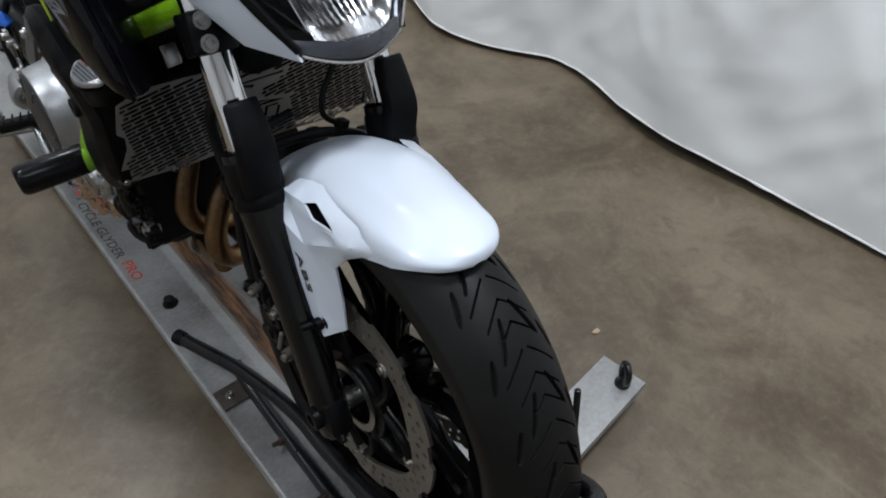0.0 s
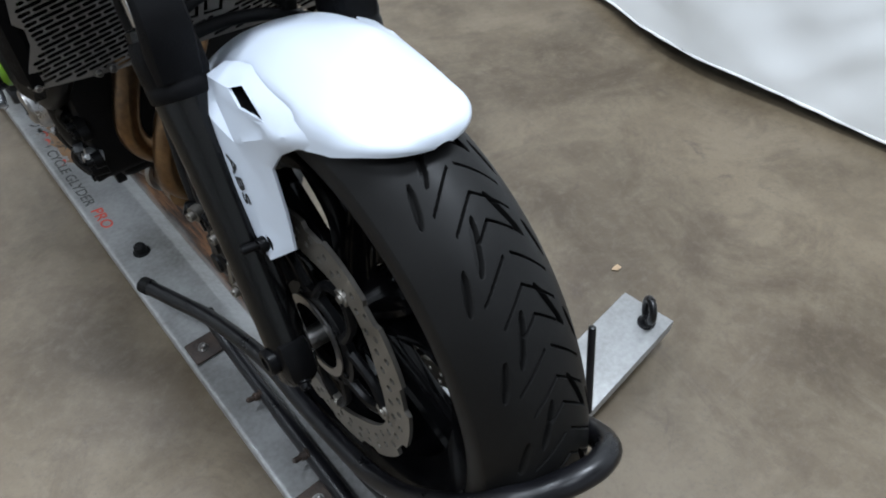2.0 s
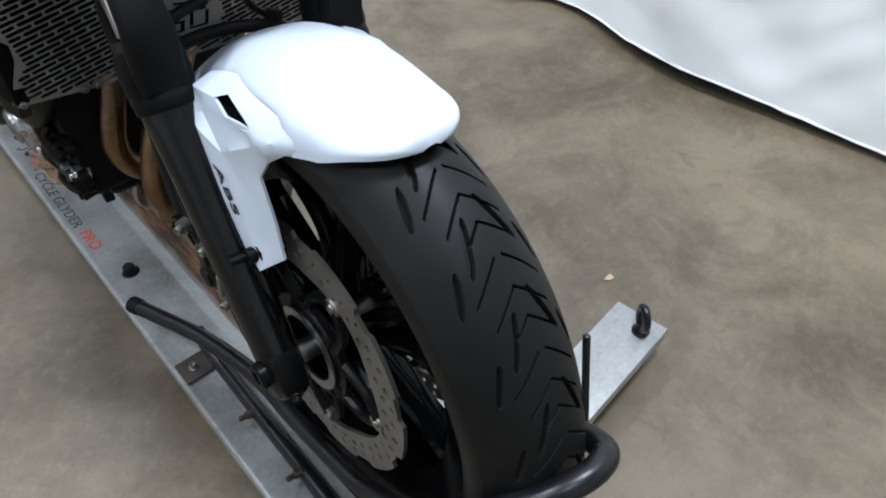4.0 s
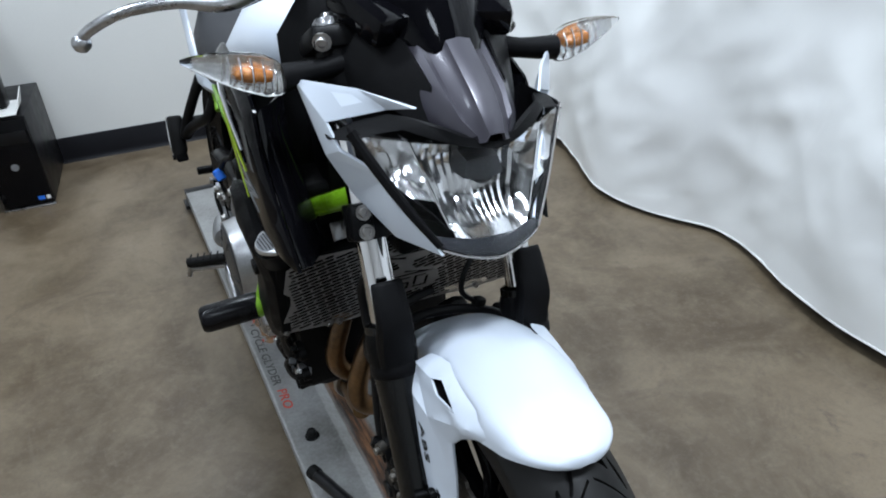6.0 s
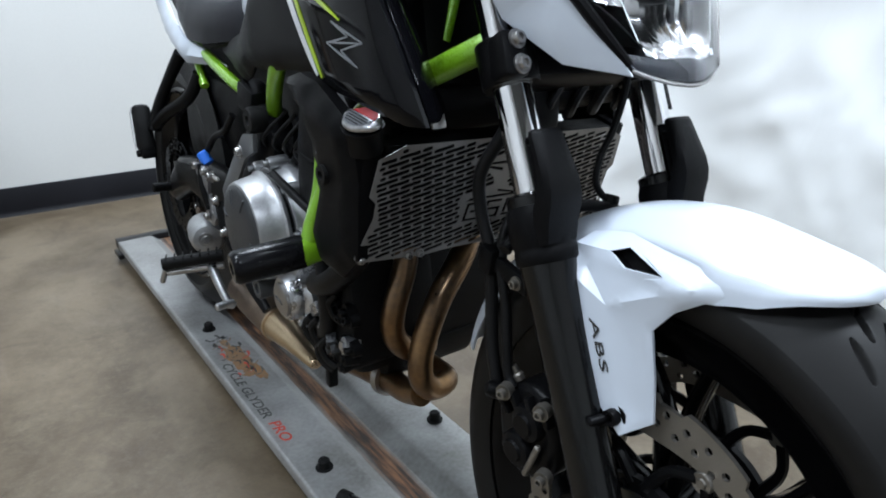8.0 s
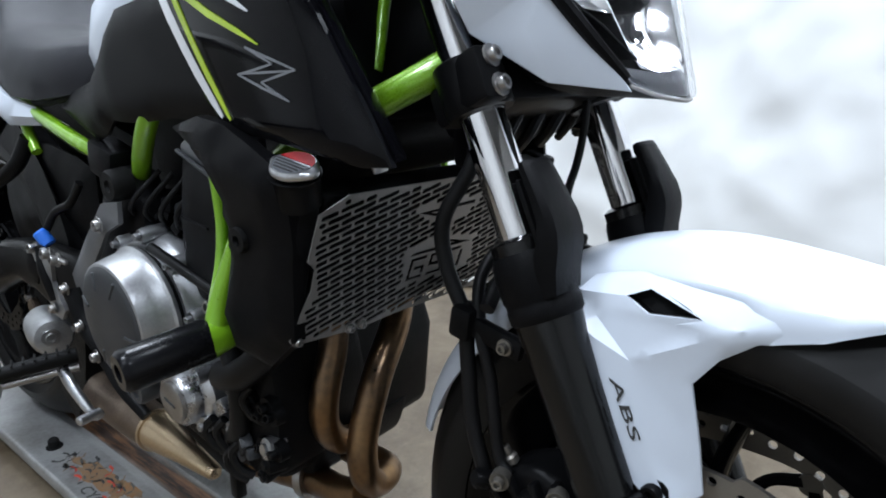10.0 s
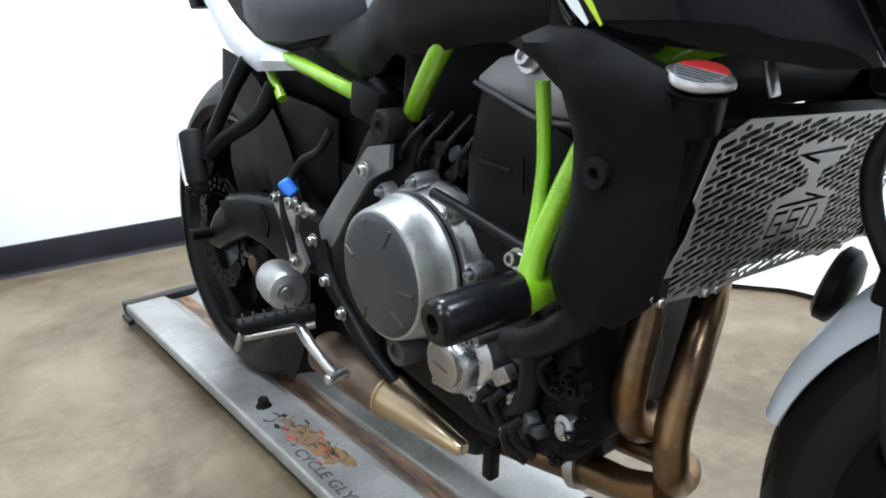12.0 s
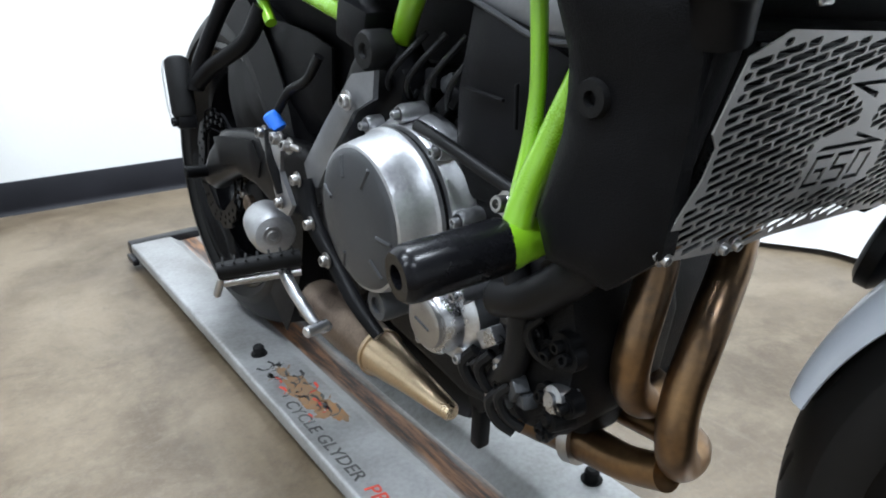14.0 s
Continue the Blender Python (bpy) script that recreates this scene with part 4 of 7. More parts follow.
# at each angle over the wheel: height of the crown, breadth and height of the shoulder, breadth and height of the lower edge
CROWN = [(-84, 0.300), (-50, 0.302), (-20, 0.3025), (-8, 0.3015), (0, 0.3010), (7, 0.3020), (14, 0.3060), (19, 0.3098), (23.5, 0.3130), (26.4, 0.3145)]
SHW = [(-84, 0.045), (-50, 0.050), (-20, 0.055), (-8, 0.0585), (0, 0.0590), (7, 0.0575), (14, 0.050), (19, 0.037), (23.5, 0.024), (25.3, 0.014), (26.4, 0.006)]
SHR = [(-84, 0.296), (-50, 0.295), (-20, 0.288), (-8, 0.2850), (0, 0.2830), (7, 0.2830), (14, 0.2910), (19, 0.3000), (23.5, 0.3085), (25.3, 0.3105), (26.4, 0.3120)]
EDW = [(-84, 0.056), (-50, 0.063), (-20, 0.066), (-8, 0.0675), (0, 0.0680), (7, 0.0665), (14, 0.059), (19, 0.045), (21.5, 0.039), (23.2, 0.033), (24.8, 0.024), (25.8, 0.016), (26.4, 0.008)]
EDR = [(-84, 0.284), (-62, 0.276), (-50, 0.271), (-20, 0.268), (-8, 0.264), (0, 0.257), (7, 0.2526), (14, 0.268), (19, 0.2885), (22, 0.298), (23.5, 0.3035), (25.3, 0.3070), (26.4, 0.3090)]


def middle(th):
    """The guard's middle line, turned a little with the wheel."""
    return 0.003 - 0.00023 * (max(-32, th) + 20)


def shell_half(th):
    """Half a section of the shell at that angle, from crown to lower edge: (sideways, from the axle); creased behind, smooth at the nose."""
    tc, ws, rs, we, re = (along(tb, th) for tb in (CROWN, SHW, SHR, EDW, EDR))
    if th > 13:
        we = 0.0594 * math.sqrt(max(0.014, 1 - ((th - 13) / 10.72) ** 2))
        ws = we * (0.86 - 0.0075 * (th - 13))
    if th < -55:
        taper = 1 - 0.08 * ((-55 - th) / 19) ** 2
        ws, we = ws * taper, we * (0.25 + 0.75 * taper)
    tip = max(0, (th - 22.4) / 1.29)
    tc, rs = tc + (re + 0.0025 - tc) * tip * tip, rs + (re + 0.0012 - rs) * tip * tip
    d = tc - rs
    low = [(ws, rs, 0), ((0.25 * ws + 0.75 * we), rs - 0.42 * (rs - re), 0), (we, re, 0)]
    smooth = spline([(0, tc, 0), (0.30 * ws, tc - 0.04 * d, 0), (0.62 * ws, tc - 0.36 * d, 0)] + low, 4)
    creased = spline([(0, tc + 0.001, 0), (0.38 * ws, tc - 0.01 * d, 0), (0.64 * ws, tc - 0.25 * d, 0)] + low, 4)
    k = max(0, min(1, (12 - th) / 14))
    return [a * (1 - k) + b * k for a, b in zip(smooth, creased)]


def shell_x(y, z):
    """How far sideways the shell's near side stands at that place."""
    dy, dz = y - AX.y, z - AX.z
    r, half = math.hypot(dy, dz), shell_half(math.degrees(math.atan2(-dy, dz)))
    for a, b in zip(half, half[1:]):
        if r >= b.y:
            f = max(0, min(1, (a.y - r) / max(1e-6, a.y - b.y)))
            return middle(math.degrees(math.atan2(-dy, dz))) - (a.x + (b.x - a.x) * f)
    return middle(math.degrees(math.atan2(-dy, dz))) - half[-1].x


rings = []
NA = 72
for i in range(NA + 1):
    f = i / NA
    th = -77 + 100.69 * (f if f < 0.6 else 0.6 + 0.4 * (1 - (1 - (f - 0.6) / 0.4) ** 1.8))
    ring = [(p.x, AX.y - p.y * math.sin(radians(th)), AX.z + p.y * math.cos(radians(th))) for p in reversed(shell_half(th))]
    rings.append([(middle(th) - x, y, z) for x, y, z in ring] + [(middle(th) + x, y, z) for x, y, z in reversed(ring[:-1])])
shell = loft(rings, closed=False)
for v in shell.verts:
    if -0.055 < v.co.y < 0.050 and v.co.z > 0.570:
        ends = max(0, min(1, (v.co.y + 0.055) / 0.012, (0.050 - v.co.y) / 0.012))
        v.co.x *= 1 - 0.20 * ends * max(0, min(1, (abs(v.co.x) - 0.042) / 0.012)) * max(0, min(1, (0.618 - v.co.z) / 0.020))
mud = part("front_mudguard", thick(shell, -0.0028), WHITE, bike, "pearl white front mudguard", 40)
# faceted side legs, drawn in the room's own measures and set back to the machine
LP = dict(a=(-0.121, 0.068, 0.606), h=(-0.135, 0.051, 0.580), r=(-0.141, 0.030, 0.518), q=(-0.143, 0.012, 0.480), g=(-0.145, -0.020, 0.459), f=(-0.128, -0.041, 0.476), v=(-0.124, -0.034, 0.512), e=(-0.122, -0.024, 0.556), e2=(-0.119, -0.040, 0.578), d=(-0.098, -0.076, 0.5930),
          c=(-0.118, -0.052, 0.603), k=(-0.130, 0.019, 0.565), m=(-0.137, -0.003, 0.500), n=(-0.139, -0.022, 0.470), u3=(-0.086, -0.100, 0.610), u2=(-0.080, -0.020, 0.632), u1=(-0.092, 0.066, 0.624))
SL = dict(s1=(-0.118, 0.030, 0.609), s3=(-0.112, 0.014, 0.616), s2=(-0.115, -0.027, 0.604), s4=(-0.120, 0.011, 0.600))
LPM = {n: UNBIKE @ Vector(q) for n, q in (*LP.items(), *SL.items())}
LPM["d"], LPM["u3"] = (Vector((0, AX.y - r * math.sin(radians(th)), AX.z + r * math.cos(radians(th)))) for th, r in ((14.0, 0.2682), (17.0, 0.2965)))
LPM["d"].x, LPM["u3"].x = shell_x(LPM["d"].y, LPM["d"].z) + 0.009, shell_x(LPM["u3"].y, LPM["u3"].z) + 0.012
FACETS = [[LPM[n] for n in f.split()] for f in ("a h k", "h r k", "k r m", "r q m", "q g n", "q n m", "m n f", "m f v", "k m v", "k v e", "k e e2", "k e2 c", "e2 d c", "c d u3", "a k s4", "k c s2", "k s2 s4", "c u3 u2", "c u2 s3", "c s3 s2", "u2 u1 s3", "u1 a s1", "u1 s1 s3", "a s4 s1", "s1 s4 s2", "s1 s2 s3")]


def leg_x(y, z):
    """The faceted leg's stand at that place, blended into the shell with a small hollow."""
    x, best = 0.0, -9.0
    for p, q, r in FACETS:
        det = (q.y - p.y) * (r.z - p.z) - (r.y - p.y) * (q.z - p.z)
        if abs(det) < 1e-9:
            continue
        a = ((y - p.y) * (r.z - p.z) - (r.y - p.y) * (z - p.z)) / det
        b = ((q.y - p.y) * (z - p.z) - (y - p.y) * (q.z - p.z)) / det
        if min(a, b, 1 - a - b) > best:
            best, x = min(a, b, 1 - a - b), p.x + a * (q.x - p.x) + b * (r.x - p.x)
    th = math.degrees(math.atan2(-(y - AX.y), z - AX.z))
    below = max(0, along(EDR, th) - math.hypot(y - AX.y, z - AX.z))
    r, top = math.hypot(y - AX.y, z - AX.z), along(SHR, th)
    under = shell_x(y, z) - 0.0007 + 1.5 * below
    k = 0.004 + 0.030 * max(0, min(1, (top - 0.002 - r) / 0.024))
    if best < -0.02 and y < -0.05:
        x = under + k
    f = max(0, k - abs(x - under)) / k
    flow = max(0, min(1, (th + 1.5) / 17.0)) * max(0, 1 - below / 0.010)
    flow = flow * flow * (3 - 2 * flow)
    sink = max(0, min(1, (th - 14.5) / 3), min(1, (r - top + 0.009) / 0.008))
    return (min(x, under) - f * f * k * 0.25) * (1 - flow) + (under + 0.0003) * flow + 0.0045 * sink * sink


def on_shell(th, r):
    """That place over the wheel, in the side plane."""
    return (AX.y - r * math.sin(radians(th)), AX.z + r * math.cos(radians(th)))


SIDE = [(LPM[n].y, LPM[n].z) for n in "a h r q g f v e e2".split()] + [on_shell(th, along(EDR, th) + 0.0004) for th in (6.5, 8, 10, 12, 14, 16, 17.5)]
SIDE += [on_shell(th, along(SHR, th) + 0.05 * (along(CROWN, th) - along(SHR, th))) for th in (17.5, 15, 12, 9, 6, 3, 0, -4, -8, -12, -16, -19.5)]
lb = panel(SIDE, leg_x, 0.0025, 0.0016, 0.006, 0.0045, hole=[(LPM[n].y, LPM[n].z) for n in ("s1", "s4", "s2", "s3")],
           lines=[[(LPM[n].y, LPM[n].z) for n in f.split()] for f in ("a k", "h k", "r m", "k m", "m n", "q n", "m v", "k e", "k s4", "a s1", "k c", "c s2", "c d")])
lb2 = mirrored(lb)
for v in lb2.verts:
    v.co.x += 2 * middle(math.degrees(math.atan2(-(v.co.y - AX.y), v.co.z - AX.z)))
part("side_leg", lb, WHITE, mud, "white faceted side leg of the mudguard", 27)
part("side_leg", lb2, WHITE, mud, "white faceted side leg of the mudguard", 27)
slot_bm = bmesh.new()
mouth = [LPM[n] for n in ("s1", "s4", "s2", "s3")]
v0 = [slot_bm.verts.new((leg_x(q.y, q.z) + 0.001, q.y, q.z)) for q in mouth]
v1 = [slot_bm.verts.new(q + Vector((0.012, 0, -0.002))) for q in mouth]
for i in range(4):
    slot_bm.faces.new((v0[i], v0[(i + 1) % 4], v1[(i + 1) % 4], v1[i]))
slot_bm.faces.new(v1)
both("side_slot", slot_bm, PLASTIC, mud, "dark slot in the side leg")
fb = UNBIKE @ Vector((-0.147, -0.010, 0.472))
for s in (-1, 1):
    sx = AX.x + s * 0.089
    part("screw", joined(hexbolt((sx, fb.y, fb.z), (s, 0, 0), 0.008, 0.008), round_bar((sx, fb.y + 0.004, fb.z - 0.002), (sx + s * 0.022, fb.y + 0.010, fb.z - 0.005), 0.0042)), SATIN, mud)
pk, pr_, pm = (LPM[n] for n in ("k", "r", "m"))
lnor = (pr_ - pk).cross(pm - pk).normalized()
lnor = lnor if lnor.x < 0 else -lnor


def on_leg(y, z):
    """On the plane of the leg's middle facet, at that place in the room."""
    q = UNBIKE @ Vector((-0.137, y, z))
    return Vector((pk.x - (lnor.y * (q.y - pk.y) + lnor.z * (q.z - pk.z)) / lnor.x, q.y, q.z))


l0, l1 = on_leg(0.032, 0.559), on_leg(0.009, 0.513)
ldir = (l1 - l0).normalized()
part("lettering", letters("ABS", 0.0105, 0.0004, Matrix.Translation((l0 + l1) / 2 + ldir * 0.007 + lnor * 0.0012) @ Matrix((ldir, lnor.cross(ldir), lnor)).transposed().to_4x4() @ Matrix.Diagonal((2.75, 1.0, 1, 1)), 0.1), INK, mud, "black printed letters")
part("fork_sleeve", turned([(0.0191, 0.0), (0.0225, 0.0), (0.0235, 0.004), (0.0235, 0.075), (0.0191, 0.075), (0.0191, 0.0)], fork(-0.092, 0.585), RAKE, 24), SATIN, bike)
part("fork_sleeve", turned([(0.0191, 0.0), (0.0225, 0.0), (0.0235, 0.004), (0.0235, 0.075), (0.0191, 0.075), (0.0191, 0.0)], fork(0.092, 0.585), RAKE, 24), SATIN, bike)

# ---- radiator and its guard ----
GV = Vector((0, -0.255, 0.967))
GM = Matrix(((1, 0, 0, 0), (0, GV.y, -0.967, 0.284), (0, GV.z, -0.255, 0.524), (0, 0, 0, 1)))
half_out = [(0.150, 0.138), (0.180, 0.124), (0.184, 0.082), (0.175, 0.073), (0.175, 0.054), (0.191, 0.006), (0.186, 0.0), (0.10, -0.006), (0.06, -0.003)]
outl = [(-x, y) for x, y in half_out] + [(x, y) for x, y in reversed(half_out)]


def slot(cx, cy, L, h, skew=0.0):
    r = h / 2
    q = r * 0.72
    return [(cx - L / 2 + r, cy - r), (cx + L / 2 - r, cy - r), (cx + L / 2 - r + q, cy - q), (cx + L / 2, cy), (cx + L / 2 - r + q, cy + q), (cx + L / 2 - r, cy + r), (cx - L / 2 + r, cy + r), (cx - L / 2 + r - q, cy + q), (cx - L / 2, cy), (cx - L / 2 + r - q, cy - q)]


def pierced(outer, openings, depth, m):
    """A flat plate with every opening cut right through it."""
    pts, edges = [], []
    for loop in (outer, *openings):
        n0 = len(pts)
        pts += [Vector(p) for p in loop]
        edges += [(n0 + i, n0 + (i + 1) % len(loop)) for i in range(len(loop))]
    vs, _, fs = delaunay_2d_cdt(pts, edges, [], 0, 1e-7)[:3]
    bounds = [(min(p[0] for p in h), max(p[0] for p in h), min(p[1] for p in h), max(p[1] for p in h), h) for h in openings]
    bm = bmesh.new()
    bv = [bm.verts.new((v.x, v.y, 0)) for v in vs]
    for f in fs:
        cx, cy = sum(vs[i].x for i in f) / len(f), sum(vs[i].y for i in f) / len(f)
        if within(outer, cx, cy) and not any(a < cx < b and c < cy < d and within(h, cx, cy) for a, b, c, d, h in bounds):
            bm.faces.new([bv[i] for i in f])
    bmesh.ops.delete(bm, geom=[v for v in bm.verts if not v.link_faces], context="VERTS")
    return moved(thick(bm, depth, (0, 0, -1)), m)


inner = [(x * 0.988, 0.066 + (y - 0.066) * 0.972) for x, y in outl]
plain = [(-0.061, 0.112), (0.036, 0.112), (0.034, 0.102), (-0.004, 0.090), (0.006, 0.072), (0.045, 0.064), (0.041, 0.029), (-0.056, 0.029), (-0.058, 0.066), (-0.014, 0.076), (-0.022, 0.094)]
holes = []
ct, st = math.cos(math.radians(13)), math.sin(math.radians(13))
for row in range(-24, 25):
    for col in range(-9, 10):
        a, b = col * 0.0280 + (0.0140 if row % 2 else 0.0), row * 0.0061
        for shift, length in ((0, 0.0264), (-0.0035, 0.0194), (0.0035, 0.0194), (-0.0066, 0.0132), (0.0066, 0.0132), (-0.0092, 0.0080), (0.0092, 0.0080)):
            h = [(p * ct - q * st, 0.066 + p * st + q * ct) for p, q in slot(a + shift, b, length, 0.0048)]
            if all(within(inner, *p) for p in h) and not any(within(plain, *p) for p in h):
                holes.append(h)
                break
zig = [[(0.033, 0.1090), (-0.055, 0.1060), (-0.010, 0.0945), (-0.009, 0.0985), (-0.036, 0.1040), (0.032, 0.1050)],
       [(-0.054, 0.0590), (0.042, 0.0595), (-0.009, 0.0705), (-0.010, 0.0675), (0.014, 0.0630), (-0.047, 0.0625)]]
# block numerals cut as stencils: bars (left, right, bottom, top) in a box of 1 by 1
DIGITS = {"6": ((0, 1, 0.86, 1), (0, 0.2, 0, 0.86), (0.34, 1, 0.44, 0.58), (0.8, 1, 0.20, 0.44), (0.2, 1, 0, 0.14)),
          "5": ((0, 1, 0.86, 1), (0, 0.2, 0.44, 0.86), (0.2, 1, 0.44, 0.58), (0.8, 1, 0, 0.44), (0, 0.8, 0, 0.14)),
          "0": ((0, 0.82, 0.86, 1), (0, 0.2, 0.20, 0.86), (0.8, 1, 0, 0.80), (0.0, 0.8, 0, 0.14))}
bars = []
for k, ch in enumerate("650"):
    for u0, u1, v0, v1 in DIGITS[ch]:
        bars.append([(-0.053 + 0.0295 * k + 0.0235 * u + 0.003 * v, 0.0315 + 0.0245 * v) for u, v in ((u0, v0), (u1, v0), (u1, v1), (u0, v1))])
guard = part("radiator_guard", pierced(outl, holes + zig + bars, 0.0012, GM), GUARD, bike, "slotted brushed steel radiator guard with cut-out numerals", 30)
for u, v in ((-0.182, 0.004), (0.182, 0.004), (-0.12, -0.001), (-0.105, -0.001), (0.12, 0.0)):
    part("tab_screw", hexbolt(GM @ Vector((u, v, 0.001)), (0, -1, -0.25), 0.004, 0.004), STEEL, guard)
core = part("radiator", box(0.335, 0.136, 0.028, GM @ pose(0, 0.066, -0.024), 0.003), ENGBLK, bike, "black radiator behind its guard")
for i in range(22):
    part("fin", box(0.326, 0.0022, 0.004, GM @ pose(0, 0.006 + i * 0.0058, -0.009), 0), SATIN, core)
part("fan_shroud", W(slab([(0.305, 0.655), (0.284, 0.690), (0.286, 0.745), (0.350, 0.765), (0.380, 0.700), (0.370, 0.650)], -0.170, 0.100, 0.008)), ENGBLK, core, "black fan shroud behind the radiator")
both("side_tank", box(0.022, 0.142, 0.034, GM @ pose(-0.181, 0.066, -0.026), 0.005), PLASTIC, core)
cap_at, cap_ax = Vector((-0.223, 0.265, 0.692)), Vector((-0.22, -0.24, 0.95)).normalized()
part("filler_neck", W(turned([(0, -0.03), (0.019, -0.03), (0.019, -0.006), (0.022, -0.002), (0, -0.002)], cap_at, cap_ax, 24)), SATIN, core)
ears = turned([(0, 0), (0.0180, 0), (0.0196, 0.002), (0.0196, 0.004), (0.0188, 0.0058), (0.0178, 0.0075), (0, 0.0075)], (0, 0, 0), (0, 0, 1), 40)
for v in ears.verts:
    a = math.atan2(v.co.y, v.co.x)
    if v.co.z < 0.0058:
        k = 1 + 0.20 * max(0, math.cos(2 * a)) ** 3
        v.co.x, v.co.y = v.co.x * k, v.co.y * k
capm = Matrix.Translation(cap_at) @ cap_ax.to_track_quat("Z", "Y").to_matrix().to_4x4() @ pose(0, 0, 0, 0, 0, -40)
rcap = part("radiator_cap", W(moved(ears, capm)), ALU, bike, "silver radiator cap with a red and black label")
def segment(r, y0, y1, h, n=14):
    """A slice of a round label between two lines across it."""
    a0, a1 = math.asin(max(-1, min(1, y0 / r))), math.asin(max(-1, min(1, y1 / r)))
    right_side = [(r * math.cos(a0 + (a1 - a0) * i / n), r * math.sin(a0 + (a1 - a0) * i / n)) for i in range(n + 1)]
    return cutout(right_side + [(-x, y) for x, y in reversed(right_side)], [], h)


part("label", W(moved(segment(0.0166, 0.003, 0.0192, 0.0006), capm @ pose(0, 0, 0.0079))), RED, rcap)
part("label", W(moved(segment(0.0166, -0.0192, 0.002, 0.0006), capm @ pose(0, 0, 0.0079))), LOGOM, rcap)
for k in range(4):
    part("label_bar", W(box(0.034 - 0.005 * k, 0.0016, 0.0004, capm @ pose(0, -0.0010 - 0.0038 * k, 0.0083))), INK, rcap)
part("horn", turned([(0, 0.0), (0.030, 0.0), (0.036, 0.004), (0.036, 0.014), (0.028, 0.022), (0.012, 0.026), (0, 0.026)], (0.055, 0.262, 0.505), (0.15, -0.95, -0.25), 28), SATIN, bike, "round black horn under the radiator")

# ---- frame, lime green ----
MAIN = [(-0.230, 0.404, 0.514), (-0.221, 0.403, 0.546), (-0.207, 0.392, 0.589), (-0.200, 0.381, 0.618), (-0.196, 0.366, 0.645)]
fr = part("frame", W(tube(MAIN + [(-0.178, 0.330, 0.692), (-0.150, 0.262, 0.730), (-0.110, 0.205, 0.765), (-0.060, 0.185, 0.790)], [0.0120, 0.0108, 0.0108, 0.0112, 0.0116, 0.0120, 0.0130, 0.0140, 0.0145], 14, 7)), GREEN, bike, "lime green tubular trellis frame")
part("main_tube", mirrored(W(tube(MAIN, [0.0120, 0.0108, 0.0108, 0.0112, 0.0116], 14, 7))), GREEN, fr)
part("head_brace", W(tube([(-0.108, 0.285, 0.760), (-0.098, 0.289, 0.782), (-0.082, 0.296, 0.820), (-0.065, 0.300, 0.850)], 0.0058, 12, 5)), GREEN, fr)
both("brace_tube", W(tube([(-0.224, 0.406, 0.545), (-0.208, 0.413, 0.580), (-0.202, 0.414, 0.615), (-0.201, 0.415, 0.646), (-0.201, 0.417, 0.685)], [0.0075, 0.0068, 0.0062, 0.0062, 0.0066], 12, 6)), GREEN, fr)
both("mid_tube", W(tube([(-0.138, 0.705, 0.588), (-0.146, 0.676, 0.618), (-0.164, 0.630, 0.657), (-0.176, 0.584, 0.698), (-0.178, 0.560, 0.722)], 0.0116, 12, 5)), GREEN, fr)
both("subframe_tube", W(tube([(-0.152, 0.746, 0.647), (-0.162, 0.768, 0.653), (-0.162, 0.854, 0.672), (-0.150, 1.02, 0.705)], 0.0102, 12, 5)), GREEN, fr)
both("tube_joint", W(box(0.040, 0.062, 0.046, pose(-0.156, 0.726, 0.642, 14, 0, 0), 0.008)), PLASTIC, fr, "black cover over the tube joint")
both("rear_stay", W(tube([(-0.158, 0.965, 0.630), (-0.154, 0.995, 0.660), (-0.150, 1.02, 0.69)], 0.008, 10, 4)), GREEN, fr)
both("slider_mount", W(turned([(0, -0.02), (0.014, -0.02), (0.017, 0.0), (0.0195, 0.012), (0.0195, 0.018), (0, 0.018)], (-0.222, 0.404, 0.512), (-1, 0.12, -0.04), 22)), GREEN, fr)
sl = W(turned([(0.009, -0.006), (0.009, 0.0), (0.017, 0.0), (0.0202, -0.004), (0.0212, -0.010), (0.0212, -0.084), (0.020, -0.088), (0, -0.088), (0, -0.006), (0.009, -0.006)], (-0.322, 0.418, 0.506), (-1, 0.12, -0.06), 32))
both("frame_slider", sl, DELRIN, bike, "black nylon frame slider")

# ---- engine ----
eng = part("engine", W(slab([(0.41, 0.30), (0.395, 0.42), (0.42, 0.50), (0.55, 0.52), (0.70, 0.50), (0.765, 0.44), (0.77, 0.36), (0.70, 0.30), (0.55, 0.275)], -0.165, 0.085, 0.015)), ENGBLK, bike, "black and grey twin-cylinder engine")
part("cylinder_block", W(slab([(0.395, 0.50), (0.375, 0.625), (0.398, 0.655), (0.52, 0.678), (0.548, 0.60), (0.56, 0.50)], -0.170, 0.095, 0.008)), ENGBLK, eng)
part("cylinder_cover", W(panel([(0.405, 0.520), (0.392, 0.628), (0.44, 0.648), (0.520, 0.668), (0.540, 0.60), (0.545, 0.535)], lambda y, z: -0.180, 0.004, 0.006, 0.012, 0.02)), PLASTIC, eng)
for a, b in (((-0.1845, 0.470, 0.600), (-0.1845, 0.520, 0.605)), ((-0.1845, 0.455, 0.615), (-0.1845, 0.455, 0.580))):
    part("cover_rib", W(round_bar(a, b, 0.0018, 8, 0.0005)), PLASTIC, eng)
part("throttle_body", W(slab([(0.535, 0.545), (0.525, 0.70), (0.60, 0.735), (0.735, 0.715), (0.76, 0.60), (0.72, 0.50), (0.60, 0.50)], -0.105, 0.04, 0.012)), ENGBLK, eng, "black throttle bodies and airbox")
